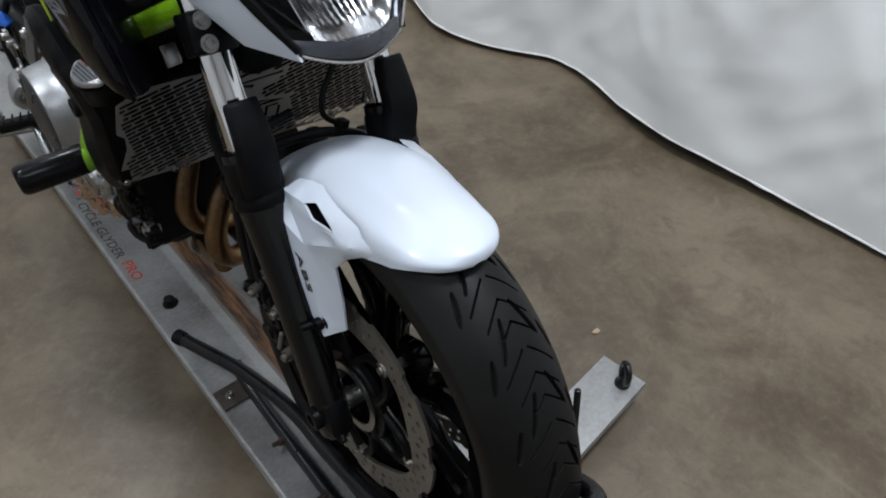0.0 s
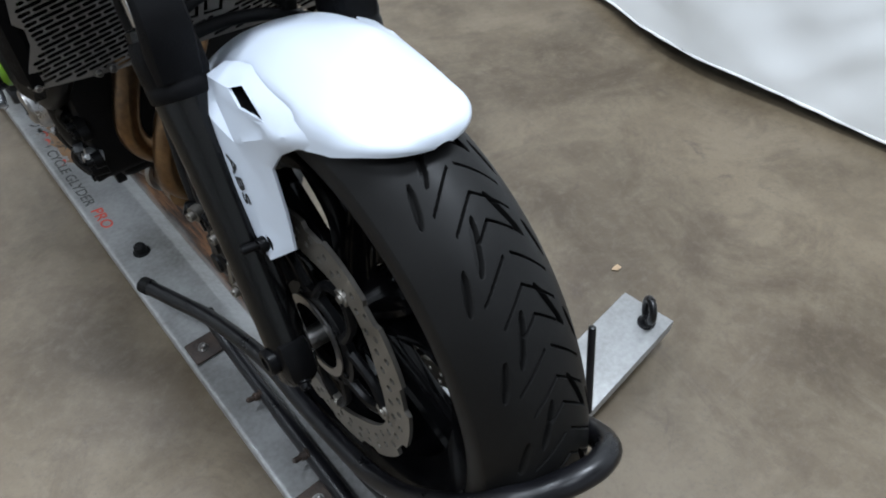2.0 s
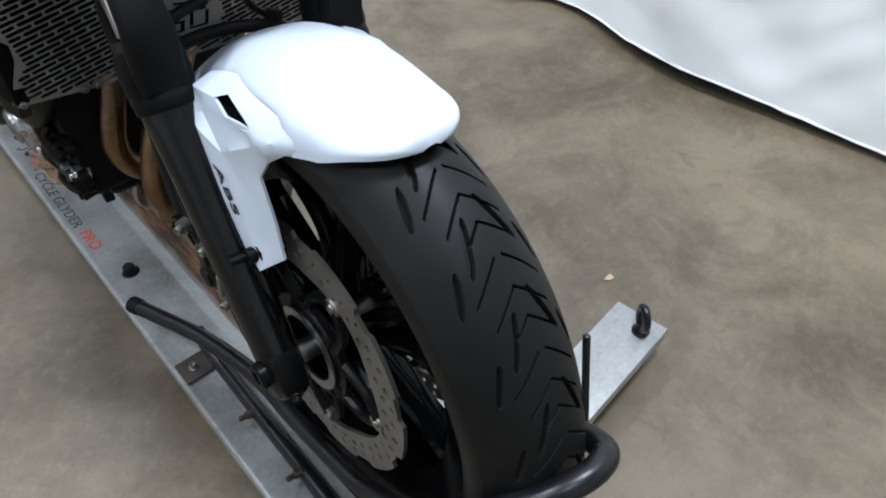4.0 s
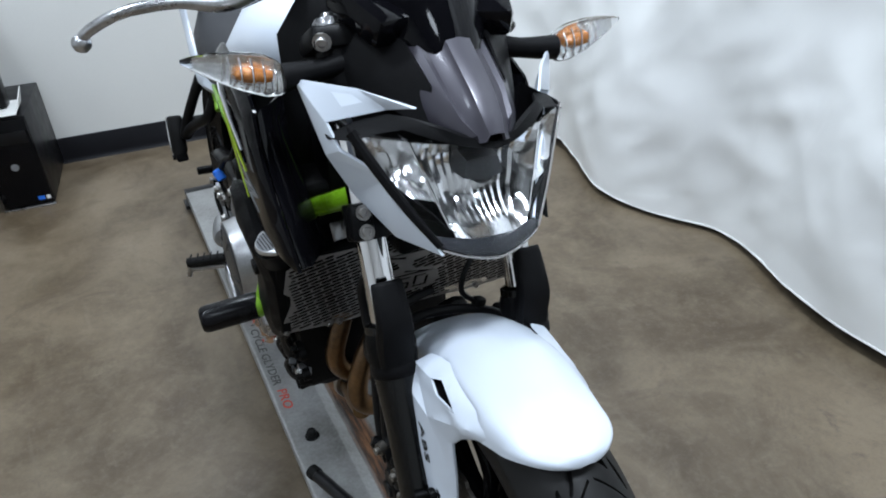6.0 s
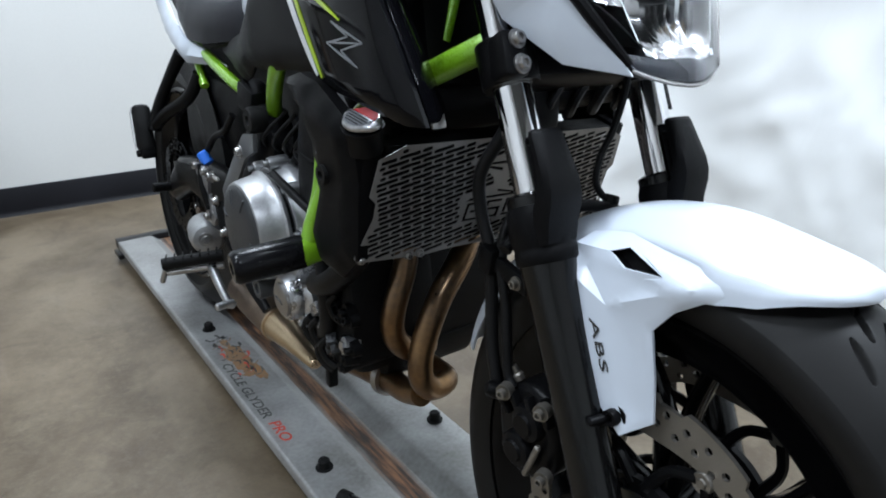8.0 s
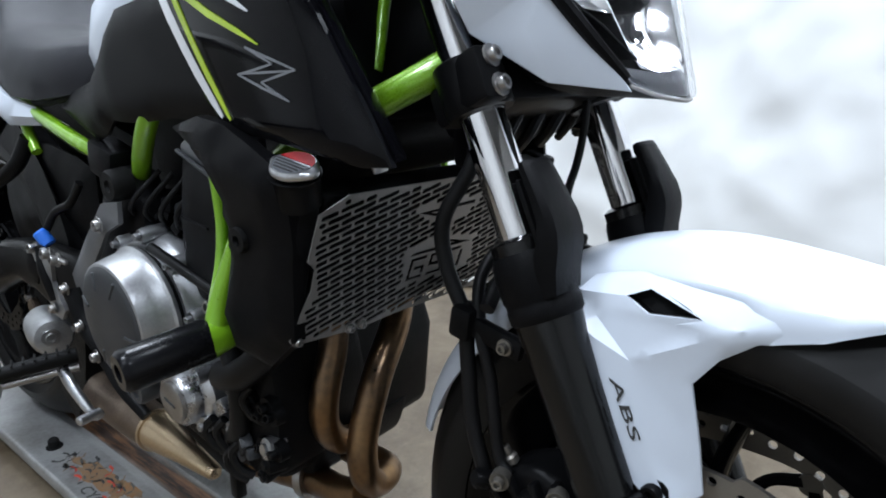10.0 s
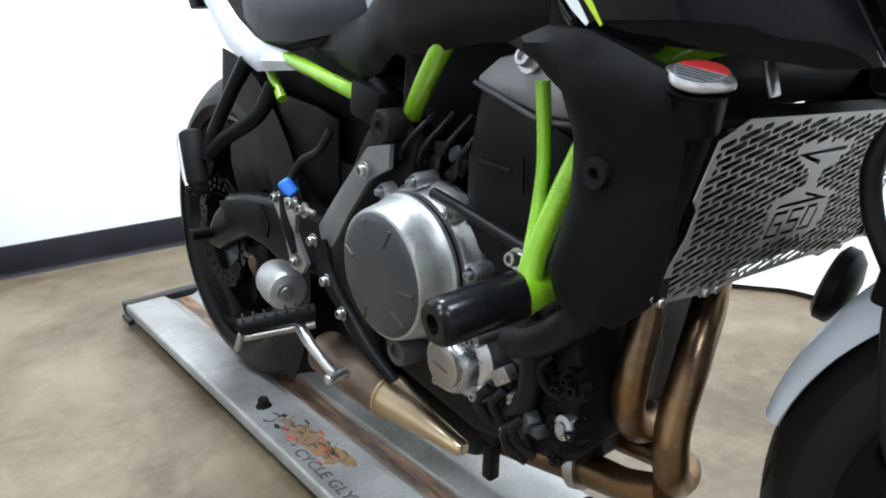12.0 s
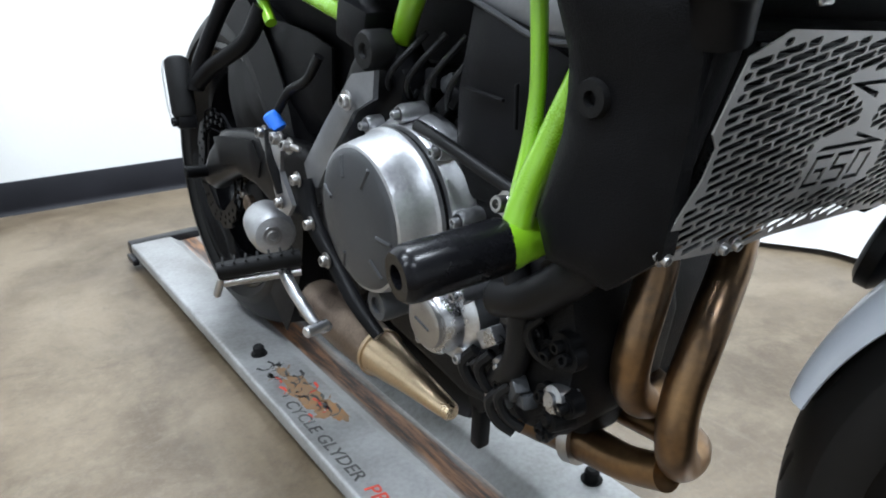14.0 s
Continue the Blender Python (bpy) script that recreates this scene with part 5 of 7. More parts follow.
part("head_cover", W(slab([(0.385, 0.648), (0.380, 0.672), (0.405, 0.698), (0.455, 0.708), (0.500, 0.700), (0.530, 0.682), (0.528, 0.672), (0.482, 0.660), (0.444, 0.650)], -0.172, 0.09, 0.008)), ALUDULL, eng, "grey cylinder head cover")
part("head_bolt", W(hexbolt((-0.175, 0.458, 0.700), (-1, 0, 0.3), 0.009, 0.010)), ALU, eng)
part("head_bolt", W(hexbolt((-0.175, 0.388, 0.668), (-1, 0, 0.3), 0.009, 0.010)), ALU, eng)
part("head_seam", W(tube([(-0.174, 0.530, 0.676), (-0.175, 0.482, 0.660), (-0.175, 0.444, 0.648), (-0.174, 0.392, 0.646)], 0.0026, 8, 4)), ENGGREY, eng)
CC = Vector((-0.240, 0.617, 0.472))
part("clutch_flange", W(turned([(0.05, -0.030), (0.094, -0.030), (0.0945, -0.016), (0.0925, -0.008), (0.0885, -0.003), (0.0880, 0.004), (0.0855, 0.008), (0.05, 0.008), (0.05, -0.030)], CC + Vector((0.060, 0, 0)), (-1, 0, 0), 64)), ALUSATIN, eng, "cast alloy flange")
part("clutch_gasket", W(turned([(0.05, 0.0), (0.0800, 0.0), (0.0800, 0.010), (0.05, 0.010), (0.05, 0.0)], CC + Vector((0.054, 0, 0)), (-1, 0, 0), 64)), ENGBLK, eng)
cov = part("clutch_cover", W(turned([(0.05, -0.046), (0.0830, -0.046), (0.0840, -0.044), (0.0838, -0.041), (0.0815, -0.039), (0.0800, -0.037), (0.0775, -0.022), (0.0745, -0.008), (0.0728, -0.0032), (0.0705, -0.0018), (0.05, -0.0018), (0.05, -0.046)], CC, (-1, 0, 0), 72)), ALUSATIN, eng, "satin alloy clutch cover rim")
part("cover_face", W(turned([(0.0, 0.0055), (0.03, 0.0052), (0.050, 0.0038), (0.062, 0.0014), (0.0685, -0.0004), (0.0708, -0.003), (0.0708, -0.02), (0, -0.02)], CC, (-1, 0, 0), 72)), ENGGREY, cov, "satin grey round cover face")
for k in range(9):
    a = 2 * math.pi * k / 9 + 0.2
    at_ = CC + Vector((0.050, 0.096 * math.cos(a), 0.096 * math.sin(a)))
    part("rim_bolt", W(joined(hexbolt(at_, (-1, 0, 0), 0.0046, 0.007), turned([(0, 0), (0.0080, 0), (0.0095, -0.005), (0.0095, -0.030), (0, -0.030)], at_, (-1, 0, 0), 14))), ALUSATIN, cov)
for a in (0.35, 1.25, 2.05, 3.25, 3.95, 5.2):
    d = Vector((0, math.cos(a), math.sin(a)))
    part("rib", W(joined(round_bar(CC + d * 0.042 + Vector((-0.0040, 0, 0)), CC + d * 0.064 + Vector((-0.0006, 0, 0)), 0.0026, 8, 0.001))), ENGGREY, cov)
part("small_flange", W(turned([(0, -0.07), (0.046, -0.07), (0.046, -0.028), (0.040, -0.022), (0.034, -0.020), (0.033, -0.006), (0.030, -0.002), (0, -0.002)], (-0.221, 0.532, 0.391), (-1, 0, 0), 36)), ALU, eng, "cast alloy pump housing")
part("small_cap", W(turned([(0, 0.004), (0.020, 0.004), (0.0245, 0.002), (0.0255, -0.003), (0.0255, -0.02), (0, -0.02)], (-0.221, 0.532, 0.391), (-1, 0, 0), 36)), STEEL, eng, "round polished cap")
part("cap_groove", W(round_bar((-0.2254, 0.521, 0.388), (-0.2254, 0.543, 0.394), 0.0012, 6, 0.0003)), ENGGREY, eng)
part("hole_boss", W(turned([(0.009, 0.0), (0.009, 0.004), (0.016, 0.004), (0.018, 0), (0.018, -0.03), (0, -0.03), (0, 0.0), (0.009, 0.0)], (-0.226, 0.606, 0.382), (-1, 0, 0), 24)), ENGGREY, eng)
for k in range(4):
    a = 2 * math.pi * k / 4 + 0.7
    c = Vector((-0.205, 0.532 + 0.043 * math.cos(a), 0.391 + 0.043 * math.sin(a)))
    part("flange_bolt", W(joined(hexbolt(c, (-1, 0, 0), 0.005, 0.007), turned([(0, 0), (0.010, 0), (0.010, -0.04), (0, -0.04)], c, (-1, 0, 0), 12))), ALU, eng)
# darker casting and fittings ahead of the pump
part("front_case", W(slab([(0.385, 0.33), (0.372, 0.42), (0.385, 0.492), (0.440, 0.495), (0.470, 0.44), (0.472, 0.36), (0.44, 0.315)], -0.190, -0.06, 0.012)), ENGBLK, eng)
part("oil_line", W(tube([(-0.195, 0.44, 0.475), (-0.200, 0.425, 0.44), (-0.198, 0.432, 0.39), (-0.190, 0.462, 0.355)], 0.012, 12, 6)), HOSE, eng)
part("water_hose", W(tube([(-0.185, 0.355, 0.515), (-0.195, 0.378, 0.485), (-0.200, 0.415, 0.455), (-0.198, 0.455, 0.44)], 0.017, 14, 6)), HOSE, eng, "thick black water hose")
rnd = random.Random(4)
for k in range(9):
    y, z = rnd.uniform(0.375, 0.47), rnd.uniform(0.325, 0.49)
    part("case_bolt", W(joined(hexbolt((-0.196, y, z), (-1, rnd.uniform(-0.3, 0.3), rnd.uniform(-0.3, 0.3)), 0.0055, 0.008), turned([(0, 0), (0.011, 0), (0.012, -0.012), (0, -0.012)], (-0.196, y, z), (-1, 0, 0), 12))), rnd.choice((ENGBLK, SATIN, SATIN, ENGGREY)), eng)
for k in range(16):
    y, z = rnd.uniform(0.385, 0.49), rnd.uniform(0.325, 0.50)
    r0 = rnd.uniform(0.006, 0.012)
    m0 = rnd.choice((ENGGREY, SATIN, ENGBLK, ALU, HOSE))
    if k % 3 == 0:
        part("hose_stub", W(tube([(-0.198, y, z), (-0.204, y + 0.01, z - 0.015), (-0.200, y + 0.005, z - 0.034), (-0.190, y - 0.006, z - 0.045)], r0 * 0.6, 8, 5)), HOSE, eng)
    elif k % 3 == 1:
        part("boss", W(turned([(0, 0.004), (r0 * 0.5, 0.004), (r0 * 0.55, 0.001), (r0, 0), (r0 * 1.05, -0.004), (r0 * 1.1, -0.02), (0, -0.02)], (-0.200, y, z), (-1, rnd.uniform(-0.4, 0.2), rnd.uniform(-0.3, 0.3)), 14)), m0, eng)
    else:
        part("lug", W(box(0.014, r0 * 2.2, r0 * 1.4, pose(-0.196, y, z, rnd.uniform(-60, 60), 0, rnd.uniform(-25, 25)), 0.002)), m0, eng)
part("oil_pan", W(slab([(0.40, 0.33), (0.42, 0.275), (0.50, 0.255), (0.62, 0.262), (0.68, 0.30), (0.66, 0.34)], -0.120, 0.04, 0.012)), ENGBLK, eng)
part("stand_lug", W(joined(box(0.016, 0.016, 0.055, pose(-0.150, 0.536, 0.244, 4, 0, 0), 0.003), turned([(0, 0), (0.014, 0), (0.014, -0.02), (0, -0.02)], (-0.158, 0.534, 0.278), (-1, 0, 0), 14))), SATIN, eng)
part("cable", W(tube([(-0.205, 0.560, 0.568), (-0.205, 0.520, 0.560), (-0.200, 0.470, 0.545), (-0.195, 0.420, 0.530)], 0.006, 10, 6)), HOSE, eng, "black cable across the cylinder")
part("cable_clip", W(hexbolt((-0.207, 0.440, 0.528), (-1, 0, 0.2), 0.007, 0.01)), STEEL, eng)
for k in range(10):
    y, z = 0.55 + 0.014 * k, 0.585 + 0.012 * math.sin(k * 1.7)
    part("throttle_bit", W(box(0.03 + 0.01 * (k % 3), 0.016, 0.020, pose(-0.125 - 0.006 * (k % 4), y, z, 15 * (k % 5), 10, 20), 0.004)), (SATIN, ENGGREY, PLASTIC)[k % 3], eng)
for k in range(5):
    part("wire", W(tube([(-0.15, 0.50 + 0.03 * k, 0.64), (-0.165 - 0.004 * k, 0.53 + 0.028 * k, 0.60), (-0.15, 0.56 + 0.03 * k, 0.57), (-0.13, 0.60 + 0.03 * k, 0.555)], 0.0032, 8, 5)), HOSE, eng)
part("airbox", W(slab([(0.44, 0.70), (0.46, 0.80), (0.66, 0.82), (0.74, 0.72), (0.70, 0.60), (0.58, 0.60), (0.54, 0.68)], -0.115, 0.06, 0.02)), PLASTIC, eng)

# ---- exhaust ----
ex = part("exhaust", W(tube([(-0.085, 0.378, 0.580), (-0.108, 0.366, 0.520), (-0.121, 0.359, 0.474), (-0.141, 0.357, 0.417), (-0.137, 0.361, 0.380), (-0.114, 0.365, 0.352), (-0.086, 0.368, 0.345), (-0.070, 0.390, 0.340), (-0.064, 0.43, 0.335)], 0.0160, 18, 8)), BRONZE, bike, "heat-tinted bronze exhaust headers")
part("header_pipe", W(tube([(0.025, 0.390, 0.560), (-0.032, 0.347, 0.488), (-0.090, 0.327, 0.433), (-0.117, 0.325, 0.375), (-0.123, 0.321, 0.335), (-0.106, 0.325, 0.308), (-0.080, 0.332, 0.301), (-0.064, 0.352, 0.298), (-0.060, 0.42, 0.290)], 0.0168, 18, 8)), BRONZE, ex)
part("collector", W(tube([(-0.118, 0.328, 0.300), (-0.112, 0.375, 0.278), (-0.106, 0.424, 0.266), (-0.108, 0.480, 0.260), (-0.125, 0.540, 0.258)], [0.016, 0.017, 0.019, 0.022, 0.020], 18, 7)), BRONZE, ex)
part("flange_ring", W(turned([(0.02, -0.006), (0.027, -0.006), (0.027, 0.006), (0.02, 0.006), (0.02, -0.006)], (-0.106, 0.440, 0.265), (-0.15, 0.95, -0.2), 24)), STEEL, ex)
CONE, CAX = Vector((-0.156, 0.578, 0.236)), Vector((0.02, 1.0, 0.02)).normalized()
part("cone", W(turned([(0, 0), (0.008, 0), (0.011, 0.004), (0.019, 0.080), (0.0285, 0.148), (0.0300, 0.156), (0.0300, 0.168), (0, 0.168)], CONE, CAX, 28)), TITAN, ex, "straw-coloured steel cone")
part("cone_band", W(turned([(0.0298, -0.003), (0.0322, -0.003), (0.0322, 0.003), (0.0298, 0.003), (0.0298, -0.003)], CONE + CAX * 0.158, CAX, 28)), TITAN, ex)
part("cone_pipe", W(turned([(0, 0), (0.0305, 0), (0.032, 0.02), (0.034, 0.08), (0.034, 0.17), (0, 0.17)], CONE + CAX * 0.164, CAX, 28)), PIPE, ex, "dull heat-stained exhaust pipe")
part("silencer", W(slab([(0.62, 0.16), (0.60, 0.24), (0.72, 0.275), (0.98, 0.30), (1.06, 0.26), (1.02, 0.17)], -0.105, 0.03, 0.03)), SATIN, ex, "black underslung silencer box")

# ---- moulded covers ----
part("radiator_cover", W(panel([(0.424, 0.716), (0.385, 0.728), (0.345, 0.724), (0.312, 0.712), (0.272, 0.696), (0.266, 0.655), (0.274, 0.60), (0.280, 0.540), (0.318, 0.506), (0.372, 0.510), (0.384, 0.540), (0.363, 0.600), (0.358, 0.650), (0.366, 0.682), (0.392, 0.702)], lambda y, z: -0.237 - 0.010 * max(0, 1 - abs(z - 0.69) / 0.06), 0.012, 0.009, 0.012)), PLASTIC, bike, "black plastic radiator side cover")
part("radiator_cover", mirrored(W(panel([(0.424, 0.716), (0.345, 0.724), (0.272, 0.696), (0.266, 0.655), (0.280, 0.540), (0.318, 0.506), (0.366, 0.508), (0.352, 0.600), (0.350, 0.650), (0.392, 0.702)], lambda y, z: -0.225, 0.004, 0.010, 0.014))), PLASTIC, bike, "black plastic radiator side cover")
part("cover_grommet", W(turned([(0.004, -0.002), (0.005, 0.003), (0.011, 0.003), (0.012, 0), (0.012, -0.004), (0, -0.004), (0, -0.002), (0.004, -0.002)], (-0.2390, 0.330, 0.627), (-1, 0, 0), 20)), GRIP, bike)
SHROUD = [(0.492, 0.852), (0.452, 0.822), (0.416, 0.768), (0.372, 0.716), (0.290, 0.714), (0.230, 0.708), (0.190, 0.702), (0.164, 0.704), (0.186, 0.742), (0.213, 0.785), (0.240, 0.826), (0.262, 0.868), (0.330, 0.900), (0.430, 0.905), (0.480, 0.885)]


def shroud_x(y, z):
    across = (0.82 * (y - 0.305) - 0.57 * (z - 0.800)) / 0.11
    return -0.218 - 0.013 * max(-0.3, 1 - across * across) + 0.05 * max(0, z - 0.80) + 0.16 * max(0, 0.235 - y) ** 1.2 + 0.25 * max(0, z - 0.86)


sh = panel(SHROUD, shroud_x, 0.004, 0.005, 0.010, 0.010)
shm = mirrored(W(sh.copy()))
shr = part("tank_shroud", W(sh), GLOSS, bike, "gloss black tank shroud with white and lime stripes")
part("tank_shroud", moved(shm, Matrix.Translation((-0.030, 0, 0))), GLOSS, bike, "gloss black tank shroud with white and lime stripes")


def on_shroud(y, z):
    d = min(1, edge_distance((y, z), SHROUD) / 0.010)
    return (shroud_x(y, z) + 0.005 * (1 - d) ** 2, y, z)


part("white_stripe", W(strip([on_shroud(*p) for p in ((0.455, 0.866), (0.438, 0.838), (0.422, 0.812), (0.405, 0.788), (0.386, 0.763), (0.366, 0.741), (0.354, 0.728))], [0.011, 0.011, 0.011, 0.0105, 0.010, 0.008, 0.003], -0.0014)), STRIPEW, shr)
part("lime_stripe", W(strip([on_shroud(*p) for p in ((0.416, 0.842), (0.397, 0.811), (0.384, 0.790), (0.368, 0.765), (0.354, 0.746), (0.340, 0.727))], [0.0065, 0.0065, 0.0062, 0.006, 0.005, 0.002], -0.0016)), STRIPEG, shr)
part("lime_stripe", W(strip([on_shroud(*p) for p in ((0.416, 0.842), (0.392, 0.830), (0.350, 0.812), (0.310, 0.798), (0.285, 0.788))], [0.007, 0.006, 0.006, 0.004, 0.001], -0.0016)), STRIPEG, shr)
part("white_stripe", W(strip([on_shroud(*p) for p in ((0.452, 0.866), (0.400, 0.850), (0.350, 0.834), (0.312, 0.820), (0.295, 0.812))], [0.007, 0.006, 0.006, 0.005, 0.001], -0.0015)), STRIPEW, shr)
for pts in (((0.302, 0.786), (0.273, 0.778), (0.244, 0.770)), ((0.244, 0.770), (0.265, 0.765), (0.285, 0.760)), ((0.285, 0.760), (0.269, 0.753), (0.253, 0.747)), ((0.302, 0.786), (0.286, 0.780), (0.270, 0.774)), ((0.270, 0.774), (0.293, 0.769), (0.316, 0.765)), ((0.316, 0.765), (0.285, 0.756), (0.253, 0.747)), ((0.314, 0.7655), (0.280, 0.7675), (0.246, 0.7695))):
    part("emblem_line", W(strip([on_shroud(*p) for p in pts], [0.0014, 0.0020, 0.0012], -0.0012)), LOGOM, shr)
EDGE = ((0.166, 0.706), (0.188, 0.743), (0.215, 0.786), (0.242, 0.827), (0.264, 0.868))
for s_, q in ((1, "W"), (-1, "M")):
    ret = loft([[(shroud_x(y, z) + 0.010, y + 0.001, z) for y, z in EDGE], [(shroud_x(y, z) + 0.022, y + 0.004, z) for y, z in EDGE], [(shroud_x(y, z) + 0.046, y + 0.030, z + 0.004) for y, z in EDGE], [(shroud_x(y, z) + 0.054, y + 0.075, z + 0.008) for y, z in EDGE]], closed=False)
    ret = W(thick(ret, 0.003))
    part("shroud_return", ret if s_ == 1 else moved(mirrored(ret), Matrix.Translation((-0.030, 0, 0))), GLOSS, shr)
both("front_inner", W(slab([(0.36, 0.88), (0.33, 0.76), (0.34, 0.715), (0.42, 0.72), (0.44, 0.85)], -0.196, -0.120, 0.010)), PLASTIC, bike)
both("side_cover", W(panel([(0.945, 0.704), (0.83, 0.722), (0.725, 0.742), (0.650, 0.785), (0.600, 0.822), (0.520, 0.835), (0.470, 0.842), (0.425, 0.802), (0.390, 0.752), (0.362, 0.722), (0.430, 0.716), (0.515, 0.712), (0.585, 0.702), (0.655, 0.700), (0.690, 0.680), (0.735, 0.668), (0.790, 0.676), (0.860, 0.688)], lambda y, z: -0.196 + 0.17 * max(0, y - 0.62), 0.004, 0.012, 0.025, 0.016)), PLASTIC, bike, "black grained plastic side cover")
TAILX = [(0.868, -0.158), (1.003, -0.184), (1.069, -0.179), (1.20, -0.166), (1.30, -0.150), (1.52, -0.095)]
both("tail_panel", W(panel([(0.868, 0.6745), (1.003, 0.669), (1.069, 0.684), (1.125, 0.702), (1.185, 0.750), (1.235, 0.795), (1.30, 0.840), (1.40, 0.890), (1.50, 0.918), (1.42, 0.930), (1.28, 0.915), (1.18, 0.870), (1.138, 0.820), (1.118, 0.772), (1.07, 0.744), (0.99, 0.711), (0.93, 0.697)], lambda y, z: along(TAILX, y), 0.004, 0.010, 0.020, 0.016)), WHITE, bike, "pearl white tail panel")
# seat
rings = []
for y, w, zt, zb in ((0.755, 0.060, 0.812, 0.735), (0.785, 0.090, 0.806, 0.724), (0.83, 0.125, 0.797, 0.712), (0.90, 0.142, 0.795, 0.702), (0.98, 0.145, 0.802, 0.704), (1.05, 0.138, 0.816, 0.735), (1.10, 0.115, 0.850, 0.76), (1.14, 0.10, 0.885, 0.79), (1.22, 0.09, 0.905, 0.81), (1.36, 0.07, 0.915, 0.84), (1.42, 0.05, 0.905, 0.86)):
    rings.append([(-w, y, zb), (-w * 1.02, y, zb + (zt - zb) * 0.35), (-w * 0.94, y, zb + (zt - zb) * 0.72), (-w * 0.70, y, zt - 0.008), (-w * 0.35, y, zt), (0, y, zt - 0.002), (w * 0.35, y, zt), (w * 0.70, y, zt - 0.008), (w * 0.94, y, zb + (zt - zb) * 0.72), (w * 1.02, y, zb + (zt - zb) * 0.35), (w, y, zb)])
st = loft(rings)
bmesh.ops.subdivide_edges(st, edges=st.edges[:], cuts=1, use_grid_fill=True, smooth=0.6)
seat = part("seat", st, SEATM, bike, "dark grained vinyl seat", 60)
part("seat_base", W(tube([(-0.150, 0.985, 0.700), (-0.153, 0.93, 0.702), (-0.150, 0.86, 0.712), (-0.135, 0.80, 0.727)], 0.0045, 8, 4)), GRIP, seat)
# tank
rings = []
for y, w, zt, zb in ((0.34, 0.05, 0.905, 0.84), (0.38, 0.100, 0.928, 0.83), (0.46, 0.135, 0.940, 0.82), (0.55, 0.145, 0.935, 0.80), (0.63, 0.150, 0.912, 0.775), (0.70, 0.146, 0.880, 0.745), (0.745, 0.130, 0.850, 0.732), (0.775, 0.100, 0.830, 0.728)):
    rings.append([(-w * 0.92, y, zb), (-w, y, zb + (zt - zb) * 0.30), (-w * 0.97, y, zb + (zt - zb) * 0.55), (-w * 0.80, y, zt - 0.020), (-w * 0.45, y, zt - 0.003), (0, y, zt), (w * 0.45, y, zt - 0.003), (w * 0.80, y, zt - 0.020), (w * 0.97, y, zb + (zt - zb) * 0.55), (w, y, zb + (zt - zb) * 0.30), (w * 0.92, y, zb)])
tk = loft(rings)
bmesh.ops.subdivide_edges(tk, edges=tk.edges[:], cuts=1, use_grid_fill=True, smooth=0.5)
tank = part("fuel_tank", tk, WHITE, bike, "pearl white fuel tank", 60)
part("ignition_cover", box(0.17, 0.10, 0.05, pose(0, 0.335, 0.890, 20, 0, 0), 0.015), PLASTIC, bike)

# ---- headlight and cowl ----
def lens_point(u, v, back=0.0):
    """On the headlamp's face: u across from -1 to 1, v up from 0 to 1."""
    w = 0.058 + 0.068 * v ** 0.9
    z = 0.743 + 0.120 * v + u * u * (0.011 * (1 - v) + 0.004 * v)
    y = 0.030 + 0.032 * v + abs(u) ** 1.5 * (0.020 + 0.043 * v)
    return (u * w, y + back, z)


hl = part("headlight", loft([[lens_point(-1 + 2 * i / 16, k / 10, 0.085) for i in range(17)] for k in range(11)], closed=False), PLASTIC, bike, "clear-lens headlight with a chrome reflector")
part("lens", thick(loft([[lens_point(-1 + 2 * i / 22, k / 12) for i in range(23)] for k in range(13)], closed=False), 0.0022), GLASS, hl, "clear faceted lens", 70).visible_shadow = False


def bowl(name, u0, u1, v0, v1, deep, flute, nu, nv, label):
    """A chromed bowl behind the lens with upright flutes."""
    bm = bmesh.new()
    rows = []
    for k in range(nv + 1):
        row = []
        for i in range(nu + 1):
            fu, fv = i / nu, k / nv
            x, y, z = lens_point(u0 + (u1 - u0) * fu, v0 + (v1 - v0) * fv)
            d = (1 - abs(2 * fu - 1) ** 3) * (1 - abs(2 * fv - 1) ** 3)
            row.append(bm.verts.new((x, y + 0.006 + deep * d + flute * (i % 2) * (0.3 + 0.7 * d) + 0.002 * (k // 3 % 2), z)))
        rows.append(row)
    for a, b in zip(rows, rows[1:]):
        for i in range(nu):
            bm.faces.new((a[i], a[i + 1], b[i + 1], b[i]))
    return part(name, bm, REFL, hl, label, 24)


both("housing_wall", thick(loft([[lens_point(-1.0, k / 6, back) for k in range(7)] for back in (0.003, 0.04, 0.085)], closed=False), 0.002), PLASTIC, hl)
part("housing_floor", thick(loft([[lens_point(-1 + i / 8, 0.0, back) for i in range(17)] for back in (0.003, 0.04, 0.085)], closed=False), 0.002), PLASTIC, hl)
bowl("reflector", -0.62, 0.62, 0.145, 0.96, 0.048, 0.0035, 26, 14, "fluted chrome reflector")
bowl("side_reflector", -0.97, -0.64, 0.46, 0.97, 0.024, 0.0012, 8, 8, "small chrome side reflector")
bowl("side_reflector", 0.64, 0.97, 0.46, 0.97, 0.024, 0.0012, 8, 8, "small chrome side reflector")
both("reflector_wall", thick(loft([[lens_point(-0.63, 0.20 + 0.076 * k, back) for k in range(11)] for back in (0.006, 0.020, 0.034)], closed=False), 0.0015), REFL, hl)
both("reflector_wall", thick(loft([[lens_point(-0.98 + 0.35 * f, 0.20 + 0.40 * (1 - f) * 0.9, 0.004) for f in (0, 0.5, 1)], [lens_point(-0.98 + 0.35 * f, 0.20 + 0.40 * (1 - f) * 0.9, 0.03) for f in (0, 0.5, 1)]], closed=False), 0.0015), PLASTIC, hl)
